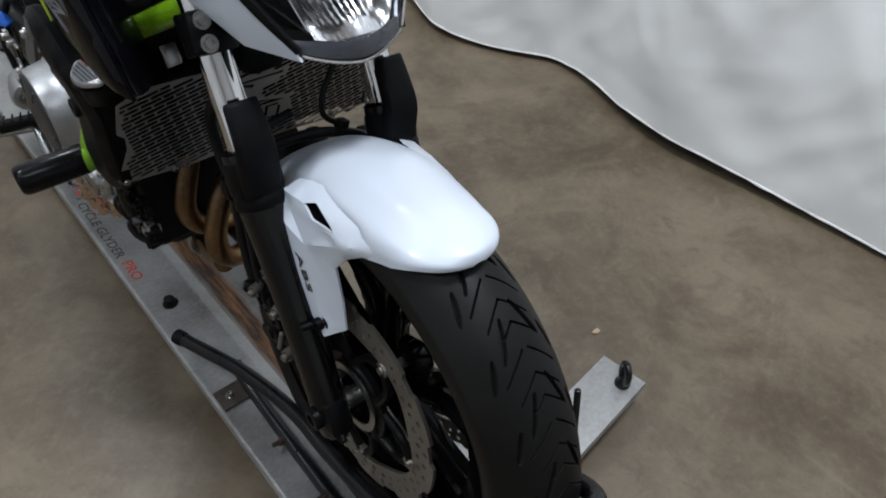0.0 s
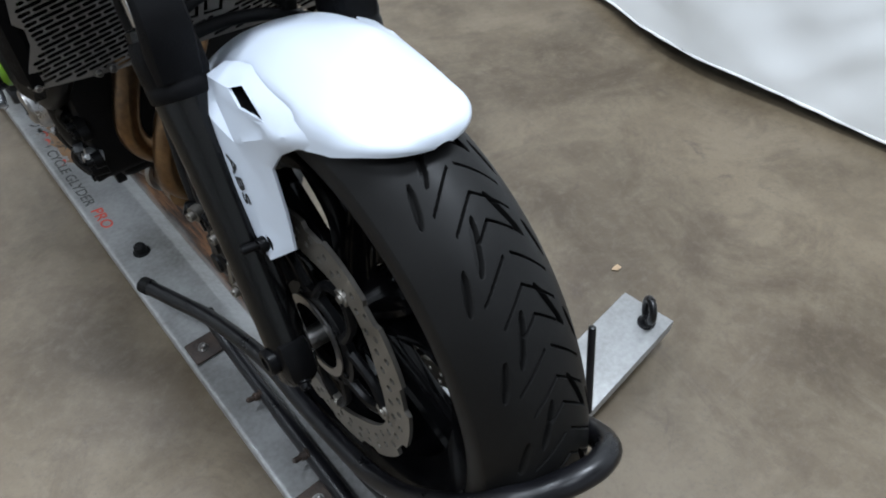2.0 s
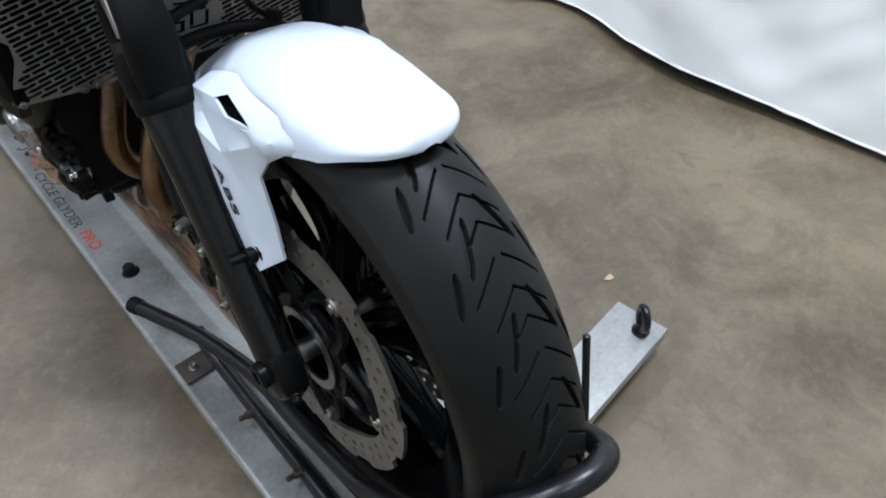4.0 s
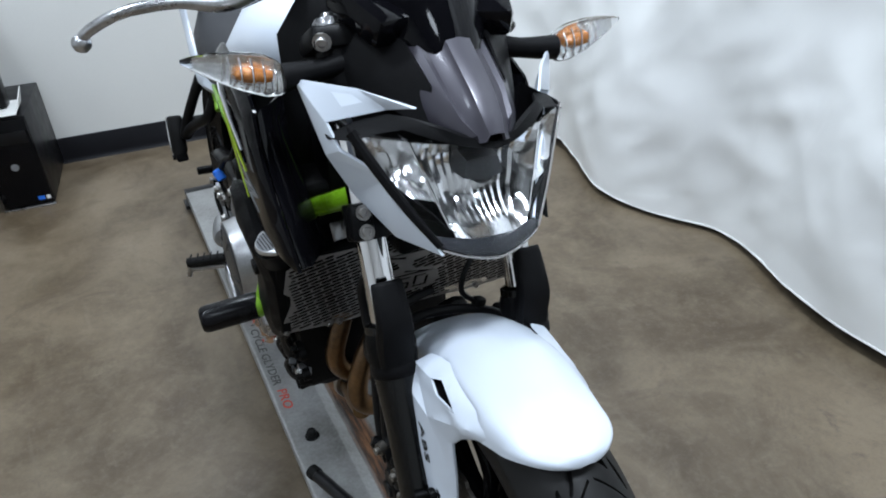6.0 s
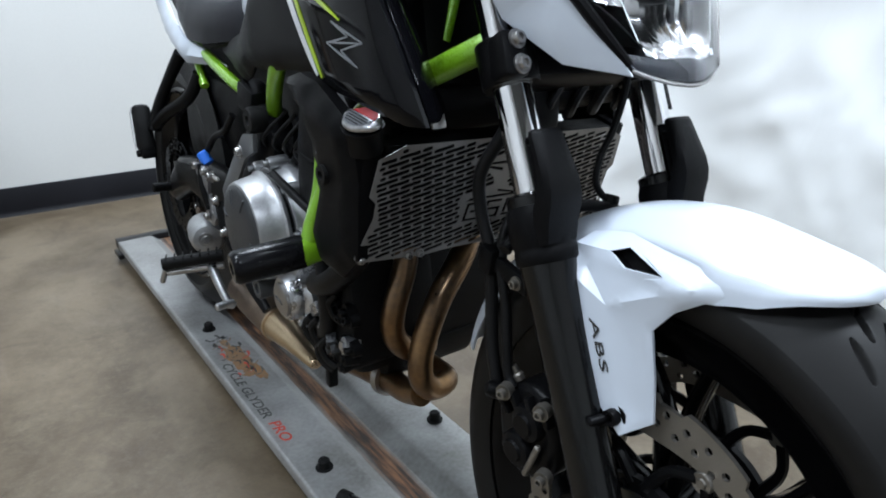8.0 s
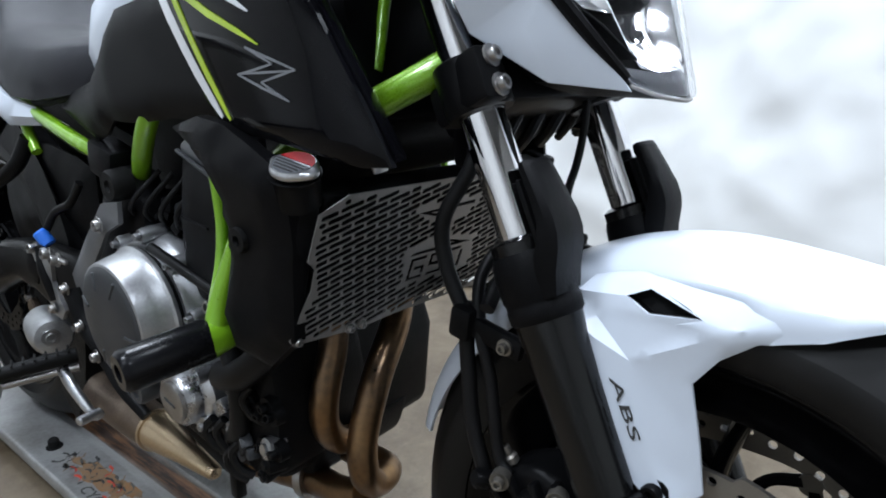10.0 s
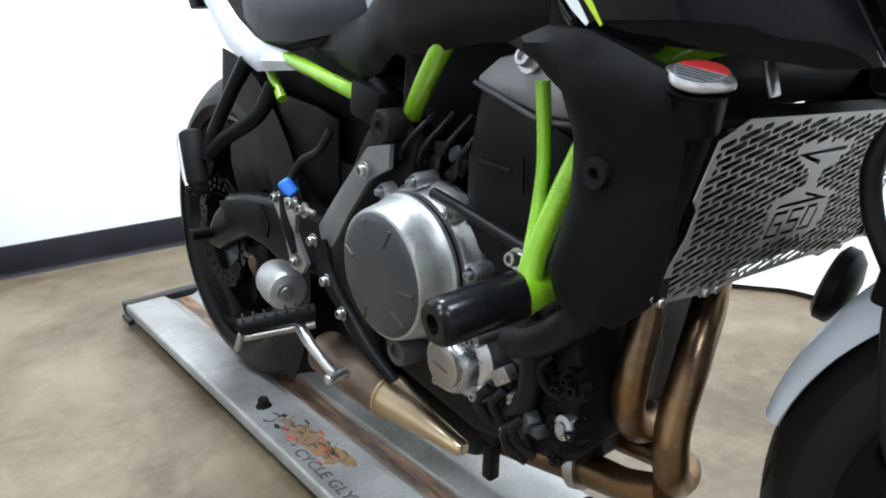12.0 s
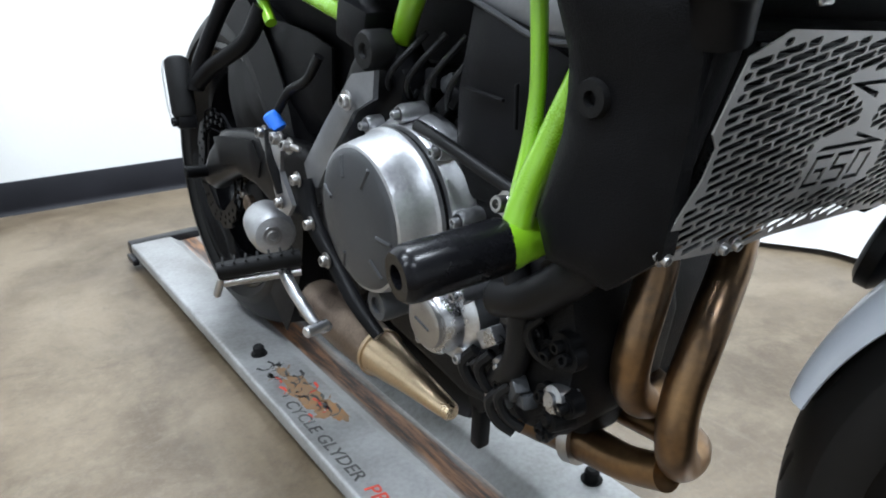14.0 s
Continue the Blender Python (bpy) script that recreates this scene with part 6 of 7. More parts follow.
part("bulb_shield", turned([(0, 0.016), (0.010, 0.016), (0.016, 0.010), (0.018, 0.0), (0.018, -0.03), (0, -0.03)], (0.004, 0.092, 0.822), (0, -1, 0), 24), SATIN, hl, "dark bulb shield")
part("visor", loft([[(x * 0.8, 0.074 + 0.3 * abs(x), 0.842 - 0.25 * abs(x) + 0.0), (x, 0.070 + 0.3 * abs(x), 0.816 + 0.10 * abs(x)), (x, 0.110, 0.816), (x * 0.8, 0.110, 0.842)] for x in (-0.024, -0.014, 0.0, 0.014, 0.024)]), ENGGREY, hl, "grey hood over the bulb")
# smoky band low in the lens, black trim above it and down its sides
band = loft([[lens_point(-1 + 2 * i / 18, v * (1 - 0.35 * abs(-1 + i / 9)), 0.004 + 0.05 * max(0, v - 0.10)) for i in range(19)] for v in (0.01, 0.05, 0.09, 0.13, 0.17)], closed=False)
part("lower_trim", thick(band, 0.002), SMOKY, hl, "smoky dark band low in the lens")
part("lower_lip", tube([Vector(lens_point(-1 + 2 * i / 14, 0.0)) + Vector((0, 0.003, -0.002)) for i in range(15)], 0.0016, 8, 3), GUARD, hl, "pale lip of the lens")
part("side_trim", tube([lens_point(-1.02, 0.02, 0.002), lens_point(-1.03, 0.35, 0.003), lens_point(-1.03, 0.7, 0.003), lens_point(-1.02, 1.0, 0.002)], [0.004, 0.0055, 0.006, 0.006], 8, 5), PLASTIC, hl)
part("side_trim", tube([lens_point(1.0, 0.02, 0.001), lens_point(1.0, 0.35, 0.001), lens_point(1.0, 0.7, 0.001), lens_point(1.0, 1.0, 0.001)], 0.0016, 8, 5), GUARD, hl, "pale edge of the lens")
UP = [(-0.146, 0.156, 0.872), (-0.118, 0.140, 0.884), (-0.088, 0.122, 0.890), (-0.073, 0.096, 0.890), (-0.048, 0.079, 0.881), (-0.030, 0.069, 0.874), (0.0, 0.060, 0.868)]
DN = [(-0.128, 0.128, 0.860), (-0.106, 0.116, 0.869), (-0.084, 0.104, 0.874), (-0.060, 0.085, 0.867), (-0.040, 0.073, 0.862), (-0.026, 0.066, 0.860), (0.0, 0.058, 0.857)]
brow = loft([[(x, y + 0.004, z - 0.003 - 0.13 * max(0, -0.055 - x)) for x, y, z in UP], [(x, y - 0.002, z - 0.005 - 0.13 * max(0, -0.055 - x)) for x, y, z in UP], [(x, y - 0.005, z) for x, y, z in DN], [(x, y + 0.006, z - 0.002) for x, y, z in DN]], closed=False)
both("brow_trim", thick(brow, 0.003), PLASTIC, hl, "black brow over the lens")
# white side cowls
V = dict(a=(-0.176, 0.208, 0.914), a1=(-0.128, 0.150, 0.911), b=(-0.089, 0.092, 0.899), c=(-0.106, 0.122, 0.892), d=(-0.162, 0.157, 0.879), l=(-0.157, 0.138, 0.853), f=(-0.122, 0.098, 0.829), g=(-0.087, 0.049, 0.750), w=(-0.118, 0.100, 0.757), h=(-0.143, 0.152, 0.792), o=(-0.165, 0.165, 0.840), p=(-0.128, 0.112, 0.795))
cw = bmesh.new()
vv = {n: cw.verts.new(UNBIKE @ Vector(q)) for n, q in V.items()}
for f in ("a a1 c d", "a1 b c", "a d o", "d l o", "o l f", "o f h", "h f p", "f g p", "h p w", "p g w"):
    cw.faces.new([vv[n] for n in f.split()])
cw = softened(thick(cw, 0.0035), 0.001, 2, 9)
part("side_cowl", cw.copy(), WHITE, bike, "angular pearl white headlight cowl")
far_cowl = mirrored(cw)
for v in far_cowl.verts:
    v.co.x *= 1 - 0.16 * max(0, min(1, (0.885 - v.co.z) / 0.025))
part("side_cowl", far_cowl, WHITE, bike, "angular pearl white headlight cowl")
# grey nose cowl
rings = []
for v, y, z, w in ((0, 0.056, 0.862, 0.030), (0.15, 0.066, 0.876, 0.044), (0.35, 0.090, 0.898, 0.053), (0.6, 0.126, 0.922, 0.056), (0.8, 0.150, 0.938, 0.058), (1, 0.168, 0.950, 0.060)):
    ring = []
    for fx, dz in ((-1.0, -0.003 - 0.03 * v), (-0.92, 0.002), (-0.66, 0.006), (-0.55, 0.000), (-0.30, 0.002), (-0.22, 0.009), (0, 0.010), (0.22, 0.009), (0.30, 0.002), (0.55, 0.000), (0.66, 0.006), (0.92, 0.002), (1.0, -0.003 - 0.03 * v)):
        ring.append((fx * w, y + 0.10 * abs(fx) ** 2 * (0.3 + v * 0.3) * w / 0.05, z + dz))
    rings.append(ring)
part("nose_cowl", thick(loft(rings, closed=False), -0.003), GREYP, bike, "metallic dark grey nose cowl with ridges", 28)
wing = loft([[(-0.150, 0.300, 0.900), (-0.108, 0.210, 0.898), (-0.078, 0.150, 0.886), (-0.048, 0.100, 0.872)],
             [(-0.152, 0.300, 0.935), (-0.105, 0.215, 0.926), (-0.070, 0.160, 0.912), (-0.045, 0.105, 0.884)],
             [(-0.118, 0.300, 0.985), (-0.074, 0.225, 0.968), (-0.050, 0.172, 0.948), (-0.044, 0.118, 0.914)]], closed=False)
both("cowl_wing", thick(moved(wing, pose(0.0, 0, -0.006)), 0.003), PLASTIC, bike)
rings = []
for y, z, w in ((0.128, 0.922, 0.046), (0.146, 0.950, 0.060), (0.178, 0.995, 0.066), (0.212, 1.030, 0.058)):
    rings.append([(fx * w, y + 0.045 * fx * fx, z - 0.004 * fx * fx) for fx in (-1, -0.75, -0.5, -0.25, 0, 0.25, 0.5, 0.75, 1)])
part("fly_screen", thick(loft(rings, closed=False), 0.003), GLOSS, bike, "small dark fly screen", 60)
part("instruments", box(0.12, 0.05, 0.08, pose(0, 0.235, 0.985, -25, 0, 0), 0.012), GLOSS, bike)
both("meter_bracket", box(0.05, 0.09, 0.035, pose(-0.072, 0.215, 0.965, 20, 0, 20), 0.008), GLOSS, bike)
both("head_bracket", box(0.06, 0.08, 0.10, pose(-0.050, 0.200, 0.815, -20, 0, 0), 0.01), PLASTIC, bike)

# indicators
INDREF = surf("satin_chrome", (0.74, 0.74, 0.73), 0.16, 0.92, 0.10, 90, 300, rvar=0.08)


def indicator(tip, root, stalk):
    tip, root, stalk = Vector(tip), Vector(root), Vector(stalk)
    d = (tip - root)
    L = d.length
    d.normalize()
    up = Vector((0, 0.1, 1)).normalized()
    fw_ = d.cross(up).normalized()
    out = []
    for t, h, dd in ((0, 0.012, 0.013), (0.06, 0.0185, 0.019), (0.2, 0.0225, 0.021), (0.45, 0.0200, 0.018), (0.7, 0.014, 0.012), (0.9, 0.007, 0.006), (1.0, 0.002, 0.002)):
        c = root + d * L * t + up * 0.010 * t
        out.append([tuple(c + up * h * math.sin(a) + fw_ * dd * math.cos(a)) for a in (2 * math.pi * j / 18 for j in range(18))])
    ind = part("indicator", tube([stalk, (stalk + root) / 2 + Vector((0, 0, -0.002)), root + d * 0.004], [0.014, 0.012, 0.015], 12, 4), PLASTIC, bike, "clear indicator with an amber bulb on a black stalk")
    part("lens", loft(out), GLASS, ind, "clear ribbed lens", 60).visible_shadow = False
    inner = []
    for k in range(17):
        t = 0.04 + 0.84 * k / 16
        h = along([(0, 0.011), (0.06, 0.0168), (0.2, 0.0205), (0.45, 0.0182), (0.7, 0.0125), (0.9, 0.0055)], t) * (0.90 if k % 2 else 0.84)
        c = root + d * L * t + up * 0.010 * t
        inner.append([tuple(c + up * h * math.sin(a) + fw_ * (h * 0.80 * math.cos(a) if math.cos(a) * fw_.y > 0 else -h * 0.10 * math.cos(a))) for a in (2 * math.pi * j / 18 for j in range(18))])
    part("reflector", loft(inner), INDREF, ind, "ribbed silver reflector", 50)
    c = root + d * L * 0.33 + up * 0.003 + Vector((0, -0.0050, 0))
    part("bulb", turned([(0, -0.020), (0.005, -0.019), (0.0068, -0.012), (0.0078, 0.0), (0.0070, 0.010), (0.004, 0.017), (0, 0.019)], c, d, 18), AMBER, ind, "amber bulb")
    for k in range(5):
        t = 0.12 + 0.11 * k
        h = along([(0, 0.012), (0.2, 0.0195), (0.45, 0.0170), (0.7, 0.012)], t) * 0.86
        c = root + d * L * t + up * 0.010 * t
        part("reflector_rib", tube([c + up * q * h + Vector((0, -0.011 * math.sqrt(max(0, 1 - 0.9 * q * q)) - 0.002, 0)) for q in (-1, -0.5, 0, 0.5, 1)], 0.0011, 6, 3), INDREF, ind)
    for q in (-0.012, -0.006, 0.0, 0.006, 0.012):
        rib = [root + d * L * t + up * (0.010 * t + q * (1 - 0.75 * t)) + Vector((0, -0.0185 * (1 - 0.8 * t) * math.sqrt(max(0.05, 1 - (q / 0.022) ** 2)), 0)) for t in (0.06, 0.25, 0.5, 0.75)]
        part("lens_rib", tube(rib, 0.0007, 6, 4), GLASS, ind)
    return ind


I0, I1, I2 = UNBIKE @ Vector((-0.284, 0.215, 0.938)), UNBIKE @ Vector((-0.184, 0.212, 0.914)), UNBIKE @ Vector((-0.095, 0.225, 0.918))
indicator(I0, I1, I2)
indicator((-I0.x, I0.y, I0.z), (-I1.x, I1.y, I1.z), (-I2.x, I2.y, I2.z))

# handlebar, lever, fork tops
hb = part("handlebar", tube([(-0.36, 0.44, 1.000), (-0.25, 0.385, 1.012), (-0.14, 0.315, 1.020), (0, 0.300, 1.012), (0.14, 0.315, 1.020), (0.25, 0.385, 1.012), (0.36, 0.44, 1.000)], 0.011, 12, 6), SATIN, bike, "black tubular handlebar")
both("grip", round_bar((-0.26, 0.392, 1.011), (-0.375, 0.448, 0.999), 0.0165), GRIP, hb)
part("brake_lever", W(tube([(-0.165, 0.330, 0.985), (-0.210, 0.335, 0.972), (-0.260, 0.345, 0.978), (-0.315, 0.360, 0.972), (-0.350, 0.375, 0.957), (-0.366, 0.385, 0.944)], [0.011, 0.010, 0.0075, 0.0065, 0.0065, 0.006], 12, 6)), ALU, hb, "silver brake lever with a ball end")
part("lever_ball", W(turned([(0, -0.011), (0.006, -0.0095), (0.010, -0.0045), (0.011, 0), (0.010, 0.0045), (0.006, 0.0095), (0, 0.011)], (-0.366, 0.386, 0.940), (0.3, 0, 1), 18)), ALU, hb)
part("master_cylinder", W(box(0.07, 0.035, 0.03, pose(-0.135, 0.315, 0.990, 0, 8, 20), 0.008)), SATIN, hb)
for s in (-1, 1):
    part("fork_cap", turned([(0, 0.016), (0.010, 0.016), (0.012, 0.012), (0.019, 0.010), (0.021, 0.004), (0.021, 0), (0, 0)], fork(0.092 * s, 0.668), RAKE, 24), ALU, bike, "silver fork cap")
    part("yoke_bolt", hexbolt(fork(0.115 * s, 0.648, 0.03), (s * 0.4, -1, -0.2), 0.007, 0.007), STEEL, bike)
part("head_tube", round_bar(fork(0, 0.475, -0.036), fork(0, 0.65, -0.036), 0.027), GREEN, bike, "lime green steering head")
part("hose_block", W(box(0.05, 0.04, 0.05, pose(-0.06, 0.20, 0.70, 0, 0, 0), 0.008)), PLASTIC, bike)
part("airduct", box(0.22, 0.10, 0.13, pose(0, 0.335, 0.760, -15, 0, 0), 0.02), PLASTIC, bike)

# brake hoses and calipers
for s in (1, -1):
    def M(bm):
        w_ = W(bm)
        return w_ if s == 1 else moved(mirrored(w_), Matrix.Translation((2 * AX.x, 0, 0)))
    cal = part("brake_caliper", M(slab([(0.056, 0.448), (0.046, 0.410), (0.050, 0.372), (0.066, 0.348), (0.100, 0.338), (0.130, 0.362), (0.136, 0.404), (0.118, 0.440), (0.088, 0.456)], -0.150, -0.105, 0.010, 3)), SATIN, bike, "black two-piston brake caliper")
    for y, z, r in ((0.082, 0.416, 0.0205), (0.096, 0.377, 0.0205)):
        part("piston_housing", M(turned([(0, 0.012), (r * 0.55, 0.012), (r * 0.62, 0.009), (r * 0.9, 0.007), (r, 0.002), (r, -0.012), (0, -0.012)], (-0.152, y, z), (-1, 0, 0), 22)), SATIN, cal)
    for k in range(4):
        part("caliper_rib", M(box(0.012, 0.007, 0.030 - 0.004 * (k % 2), pose(-0.153, 0.058 + 0.020 * k, 0.440 - 0.006 * k, -20 - 8 * k, 0, 0), 0.002)), SATIN, cal)
    part("pad_pin", M(round_bar((-0.158, 0.062, 0.402), (-0.158, 0.080, 0.356), 0.0035)), DISC, cal)
    part("bleed_nipple", M(turned([(0, 0.016), (0.0035, 0.016), (0.0035, 0.008), (0.006, 0.006), (0.006, 0), (0, 0)], (-0.140, 0.112, 0.446), (-0.2, 0.4, 0.9), 12)), DISC, cal)
    for y, z in ((0.056, 0.446), (0.050, 0.372), (0.110, 0.440)):
        part("caliper_bolt", M(joined(hexbolt((-0.164, y, z), (-1, -0.3, 0), 0.0052, 0.006), turned([(0, 0), (0.0085, 0), (0.0085, -0.01), (0, -0.01)], (-0.164, y, z), (-1, -0.3, 0), 14))), DISC, cal)
    if s == 1:
        part("brake_hose", W(tube([(-0.095, 0.185, 0.735), (-0.118, 0.168, 0.695), (-0.134, 0.188, 0.645), (-0.136, 0.184, 0.605), (-0.138, 0.164, 0.565), (-0.140, 0.160, 0.530), (-0.146, 0.150, 0.470), (-0.150, 0.135, 0.432)], 0.0068, 10, 8)), HOSE, bike, "black rubber brake hose")
        part("sensor_cable", W(tube([(-0.055, 0.15, 0.635), (-0.090, 0.150, 0.628), (-0.122, 0.158, 0.598), (-0.138, 0.148, 0.560), (-0.142, 0.134, 0.515), (-0.148, 0.122, 0.455), (-0.150, 0.110, 0.440)], 0.0055, 10, 8)), HOSE, bike, "thin black sensor cable")
    part("hose_bracket", M(joined(box(0.010, 0.065, 0.020, pose(-0.139, 0.136, 0.556, 12, 0, 0), 0.004), box(0.022, 0.022, 0.030, pose(-0.139, 0.162, 0.562, 10, 0, 0), 0.005))), PLASTIC, bike, "black hose bracket on the fork")
    part("bracket_bolt", M(hexbolt((-0.146, 0.118, 0.552), (-1, 0, 0), 0.0048, 0.005)), DISC, bike)
    part("banjo", M(turned([(0, 0.008), (0.006, 0.008), (0.009, 0.004), (0.009, -0.012), (0, -0.012)], (-0.158, 0.132, 0.430), (-0.8, 0.4, 0.4), 14)), SATIN, cal)
part("hose_bridge", tube([(-0.108, 0.135, 0.575), (-0.075, 0.142, 0.597), (-0.035, 0.142, 0.606), (0.015, 0.137, 0.603), (0.060, 0.130, 0.588), (0.085, 0.125, 0.565)], 0.0065, 10, 6), HOSE, bike, "black hose arching over the mudguard")
part("sensor_cable", W(tube([(0.030, 0.150, 0.760), (0.015, 0.142, 0.714), (0.0, 0.140, 0.678), (-0.016, 0.140, 0.651), (-0.019, 0.140, 0.624), (0.000, 0.140, 0.603), (0.012, 0.138, 0.600)], 0.0038, 8, 8)), HOSE, bike, "thin black sensor cable")
part("cable_clip", W(box(0.016, 0.014, 0.012, pose(0.004, 0.138, 0.602, 0, 20, 10), 0.003)), GRIP, bike)
part("wiring_cover", W(slab([(0.185, 0.700), (0.175, 0.745), (0.195, 0.790), (0.260, 0.800), (0.285, 0.745), (0.262, 0.692), (0.215, 0.684)], -0.045, 0.125, 0.012)), PLASTIC, bike, "black moulded cover above the radiator")
for k in range(5):
    part("loom", W(tube([(-0.050 + 0.036 * k, 0.182, 0.775 - 0.008 * (k % 2)), (-0.040 + 0.036 * k, 0.172, 0.738), (-0.052 + 0.036 * k, 0.180, 0.705), (-0.035 + 0.036 * k, 0.205, 0.684)], 0.0045 + 0.001 * (k % 3), 8, 5)), HOSE, bike)
part("guard_lug", W(box(0.020, 0.004, 0.026, pose(-0.135, 0.262, 0.688, -15, 0, 8), 0.002)), STEEL, bike, "small bolted steel lug")
part("guard_lug", W(box(0.018, 0.004, 0.022, pose(0.118, 0.240, 0.690, -15, 0, 0), 0.002)), STEEL, bike, "small bolted steel lug")

# ---- rear end ----
RAX = Vector((0, 1.305, 0.350))
rw = wheel("rear_wheel", RAX, 0.306, 0.079, 0.218, 5, 0.055, tread)
part("brake_disc", moved(petal_disc(0.110, 0.075, 8), pose(-0.088, 0, 0, 0, 90, 0)), SATIN, rw, "drilled petal-edged rear disc")
part("rear_axle", round_bar((-0.15, 1.305, 0.350), (0.15, 1.305, 0.350), 0.011), SATIN, bike)
swa = part("swingarm", W(slab([(0.80, 0.46), (0.92, 0.475), (1.04, 0.470), (1.13, 0.462), (1.215, 0.446), (1.285, 0.400), (1.335, 0.352), (1.330, 0.325), (1.285, 0.325), (1.235, 0.350), (1.150, 0.382), (1.075, 0.380), (1.02, 0.365), (0.92, 0.372), (0.80, 0.38)], -0.165, -0.125, 0.014, 3)), SATIN, bike, "black gull-shaped steel swingarm")
part("far_arm", mirrored(W(slab([(0.80, 0.46), (1.04, 0.470), (1.215, 0.446), (1.335, 0.352), (1.330, 0.325), (1.150, 0.382), (1.02, 0.365), (0.80, 0.38)], -0.165, -0.125, 0.014, 3))), SATIN, swa)
part("cross_tube", tube([(-0.12, 0.86, 0.43), (0, 0.86, 0.43), (0.12, 0.86, 0.43)], 0.03, 14, 3), SATIN, swa)
part("arm_cover", W(panel([(1.235, 0.432), (1.20, 0.440), (1.06, 0.458), (1.035, 0.430), (1.05, 0.402), (1.10, 0.398), (1.16, 0.402), (1.22, 0.385)], lambda y, z: -0.171, 0.004, 0.004, 0.012, 0.02)), PLASTIC, swa, "black plastic swingarm cover")
part("inner_guard", W(panel([(0.90, 0.600), (0.915, 0.480), (1.02, 0.470), (1.20, 0.448), (1.31, 0.395), (1.36, 0.46), (1.34, 0.555), (1.26, 0.600), (1.16, 0.625), (1.05, 0.625), (0.96, 0.615)], lambda y, z: -0.118 + 0.10 * max(0, y - 1.12), 0.004, 0.012, 0.03, 0.03)), PLASTIC, bike, "black plastic inner rear guard")
cal = part("rear_caliper", W(slab([(1.130, 0.372), (1.205, 0.352), (1.215, 0.300), (1.165, 0.265), (1.125, 0.290), (1.115, 0.335)], -0.138, -0.090, 0.010)), SATIN, bike, "dusty rear brake caliper")
part("caliper_cap", W(turned([(0, 0.010), (0.013, 0.010), (0.016, 0.007), (0.016, -0.01), (0, -0.01)], (-0.140, 1.165, 0.325), (-1, 0, 0), 20)), PIPE, cal)
for yy, zz in ((1.135, 0.300), (1.195, 0.335)):
    part("caliper_bolt", W(hexbolt((-0.139, yy, zz), (-1, 0, 0), 0.007, 0.007)), STEEL, cal)
skirt = loft([[(-0.088, RAX.y - r * math.sin(radians(a)), RAX.z + r * math.cos(radians(a))) for r in (0.345, 0.31, 0.27)] for a in range(8, 130, 8)], closed=False)
both("hugger_side", thick(skirt, 0.003), PLASTIC, bike)
part("hugger", thick(loft([[(fx * 0.085, RAX.y - 0.345 * math.sin(radians(a)) * (1 - 0.03 * abs(fx)), RAX.z + 0.345 * math.cos(radians(a)) * (1 - 0.06 * fx * fx)) for fx in (-1, -0.8, -0.4, 0, 0.4, 0.8, 1)] for a in range(8, 130, 8)], closed=False), 0.004), PLASTIC, bike, "black plastic rear hugger")
part("under_tray", W(slab([(0.72, 0.640), (0.735, 0.545), (0.80, 0.52), (0.93, 0.525), (1.00, 0.565), (1.10, 0.625), (1.30, 0.70), (1.45, 0.80), (1.30, 0.84), (1.0, 0.72), (0.85, 0.67)], -0.088, 0.022, 0.02)), PLASTIC, bike, "black plastic under-tray")
part("pivot_plate", W(slab([(0.63, 0.60), (0.66, 0.635), (0.70, 0.640), (0.74, 0.60), (0.80, 0.52), (0.84, 0.44), (0.83, 0.33), (0.78, 0.29), (0.74, 0.33), (0.75, 0.42), (0.70, 0.50), (0.64, 0.56)], -0.172, -0.130, 0.010)), SATIN, bike)
part("pivot_plate", mirrored(W(slab([(0.63, 0.60), (0.66, 0.635), (0.70, 0.640), (0.74, 0.60), (0.80, 0.52), (0.84, 0.44), (0.83, 0.33), (0.78, 0.29), (0.74, 0.33), (0.75, 0.42), (0.70, 0.50), (0.64, 0.56)], -0.172, -0.130, 0.010))), SATIN, bike)
part("frame_plug", W(turned([(0.006, 0.002), (0.008, 0.006), (0.017, 0.006), (0.020, 0.002), (0.020, -0.02), (0, -0.02), (0, 0.002), (0.006, 0.002)], (-0.188, 0.668, 0.622), (-1, 0, 0), 24)), GRIP, bike, "black rubber frame plug")
part("grey_bracket", W(panel([(0.645, 0.606), (0.690, 0.598), (0.755, 0.540), (0.820, 0.478), (0.812, 0.452), (0.788, 0.455), (0.740, 0.510), (0.690, 0.560), (0.650, 0.578)], lambda y, z: -0.200, 0.006, 0.004, 0.010, 0.02)), ALUDULL, bike, "grey alloy footrest bracket")
part("bracket_bolt", W(hexbolt((-0.204, 0.690, 0.572), (-1, 0, 0), 0.007, 0.006)), STEEL, bike)
part("shift_arm", W(tube([(-0.205, 0.805, 0.462), (-0.208, 0.785, 0.420), (-0.205, 0.745, 0.380), (-0.205, 0.700, 0.345), (-0.200, 0.655, 0.315)], [0.012, 0.011, 0.010, 0.010, 0.008], 10, 6, flat=0.6)), SATIN, bike)
for y, z in ((0.806, 0.464), (0.780, 0.415), (0.745, 0.380)):
    part("arm_bolt", W(hexbolt((-0.214, y, z), (-1, 0, 0), 0.0065, 0.007)), STEEL, bike)
hp = part("heel_plate", W(panel([(0.932, 0.500), (0.885, 0.506), (0.862, 0.486), (0.868, 0.459), (0.842, 0.420), (0.858, 0.402), (0.888, 0.404), (0.905, 0.465)], lambda y, z: -0.210, 0.006, 0.003, 0.008, 0.014)), ALUSATIN, bike, "silver alloy heel guard")
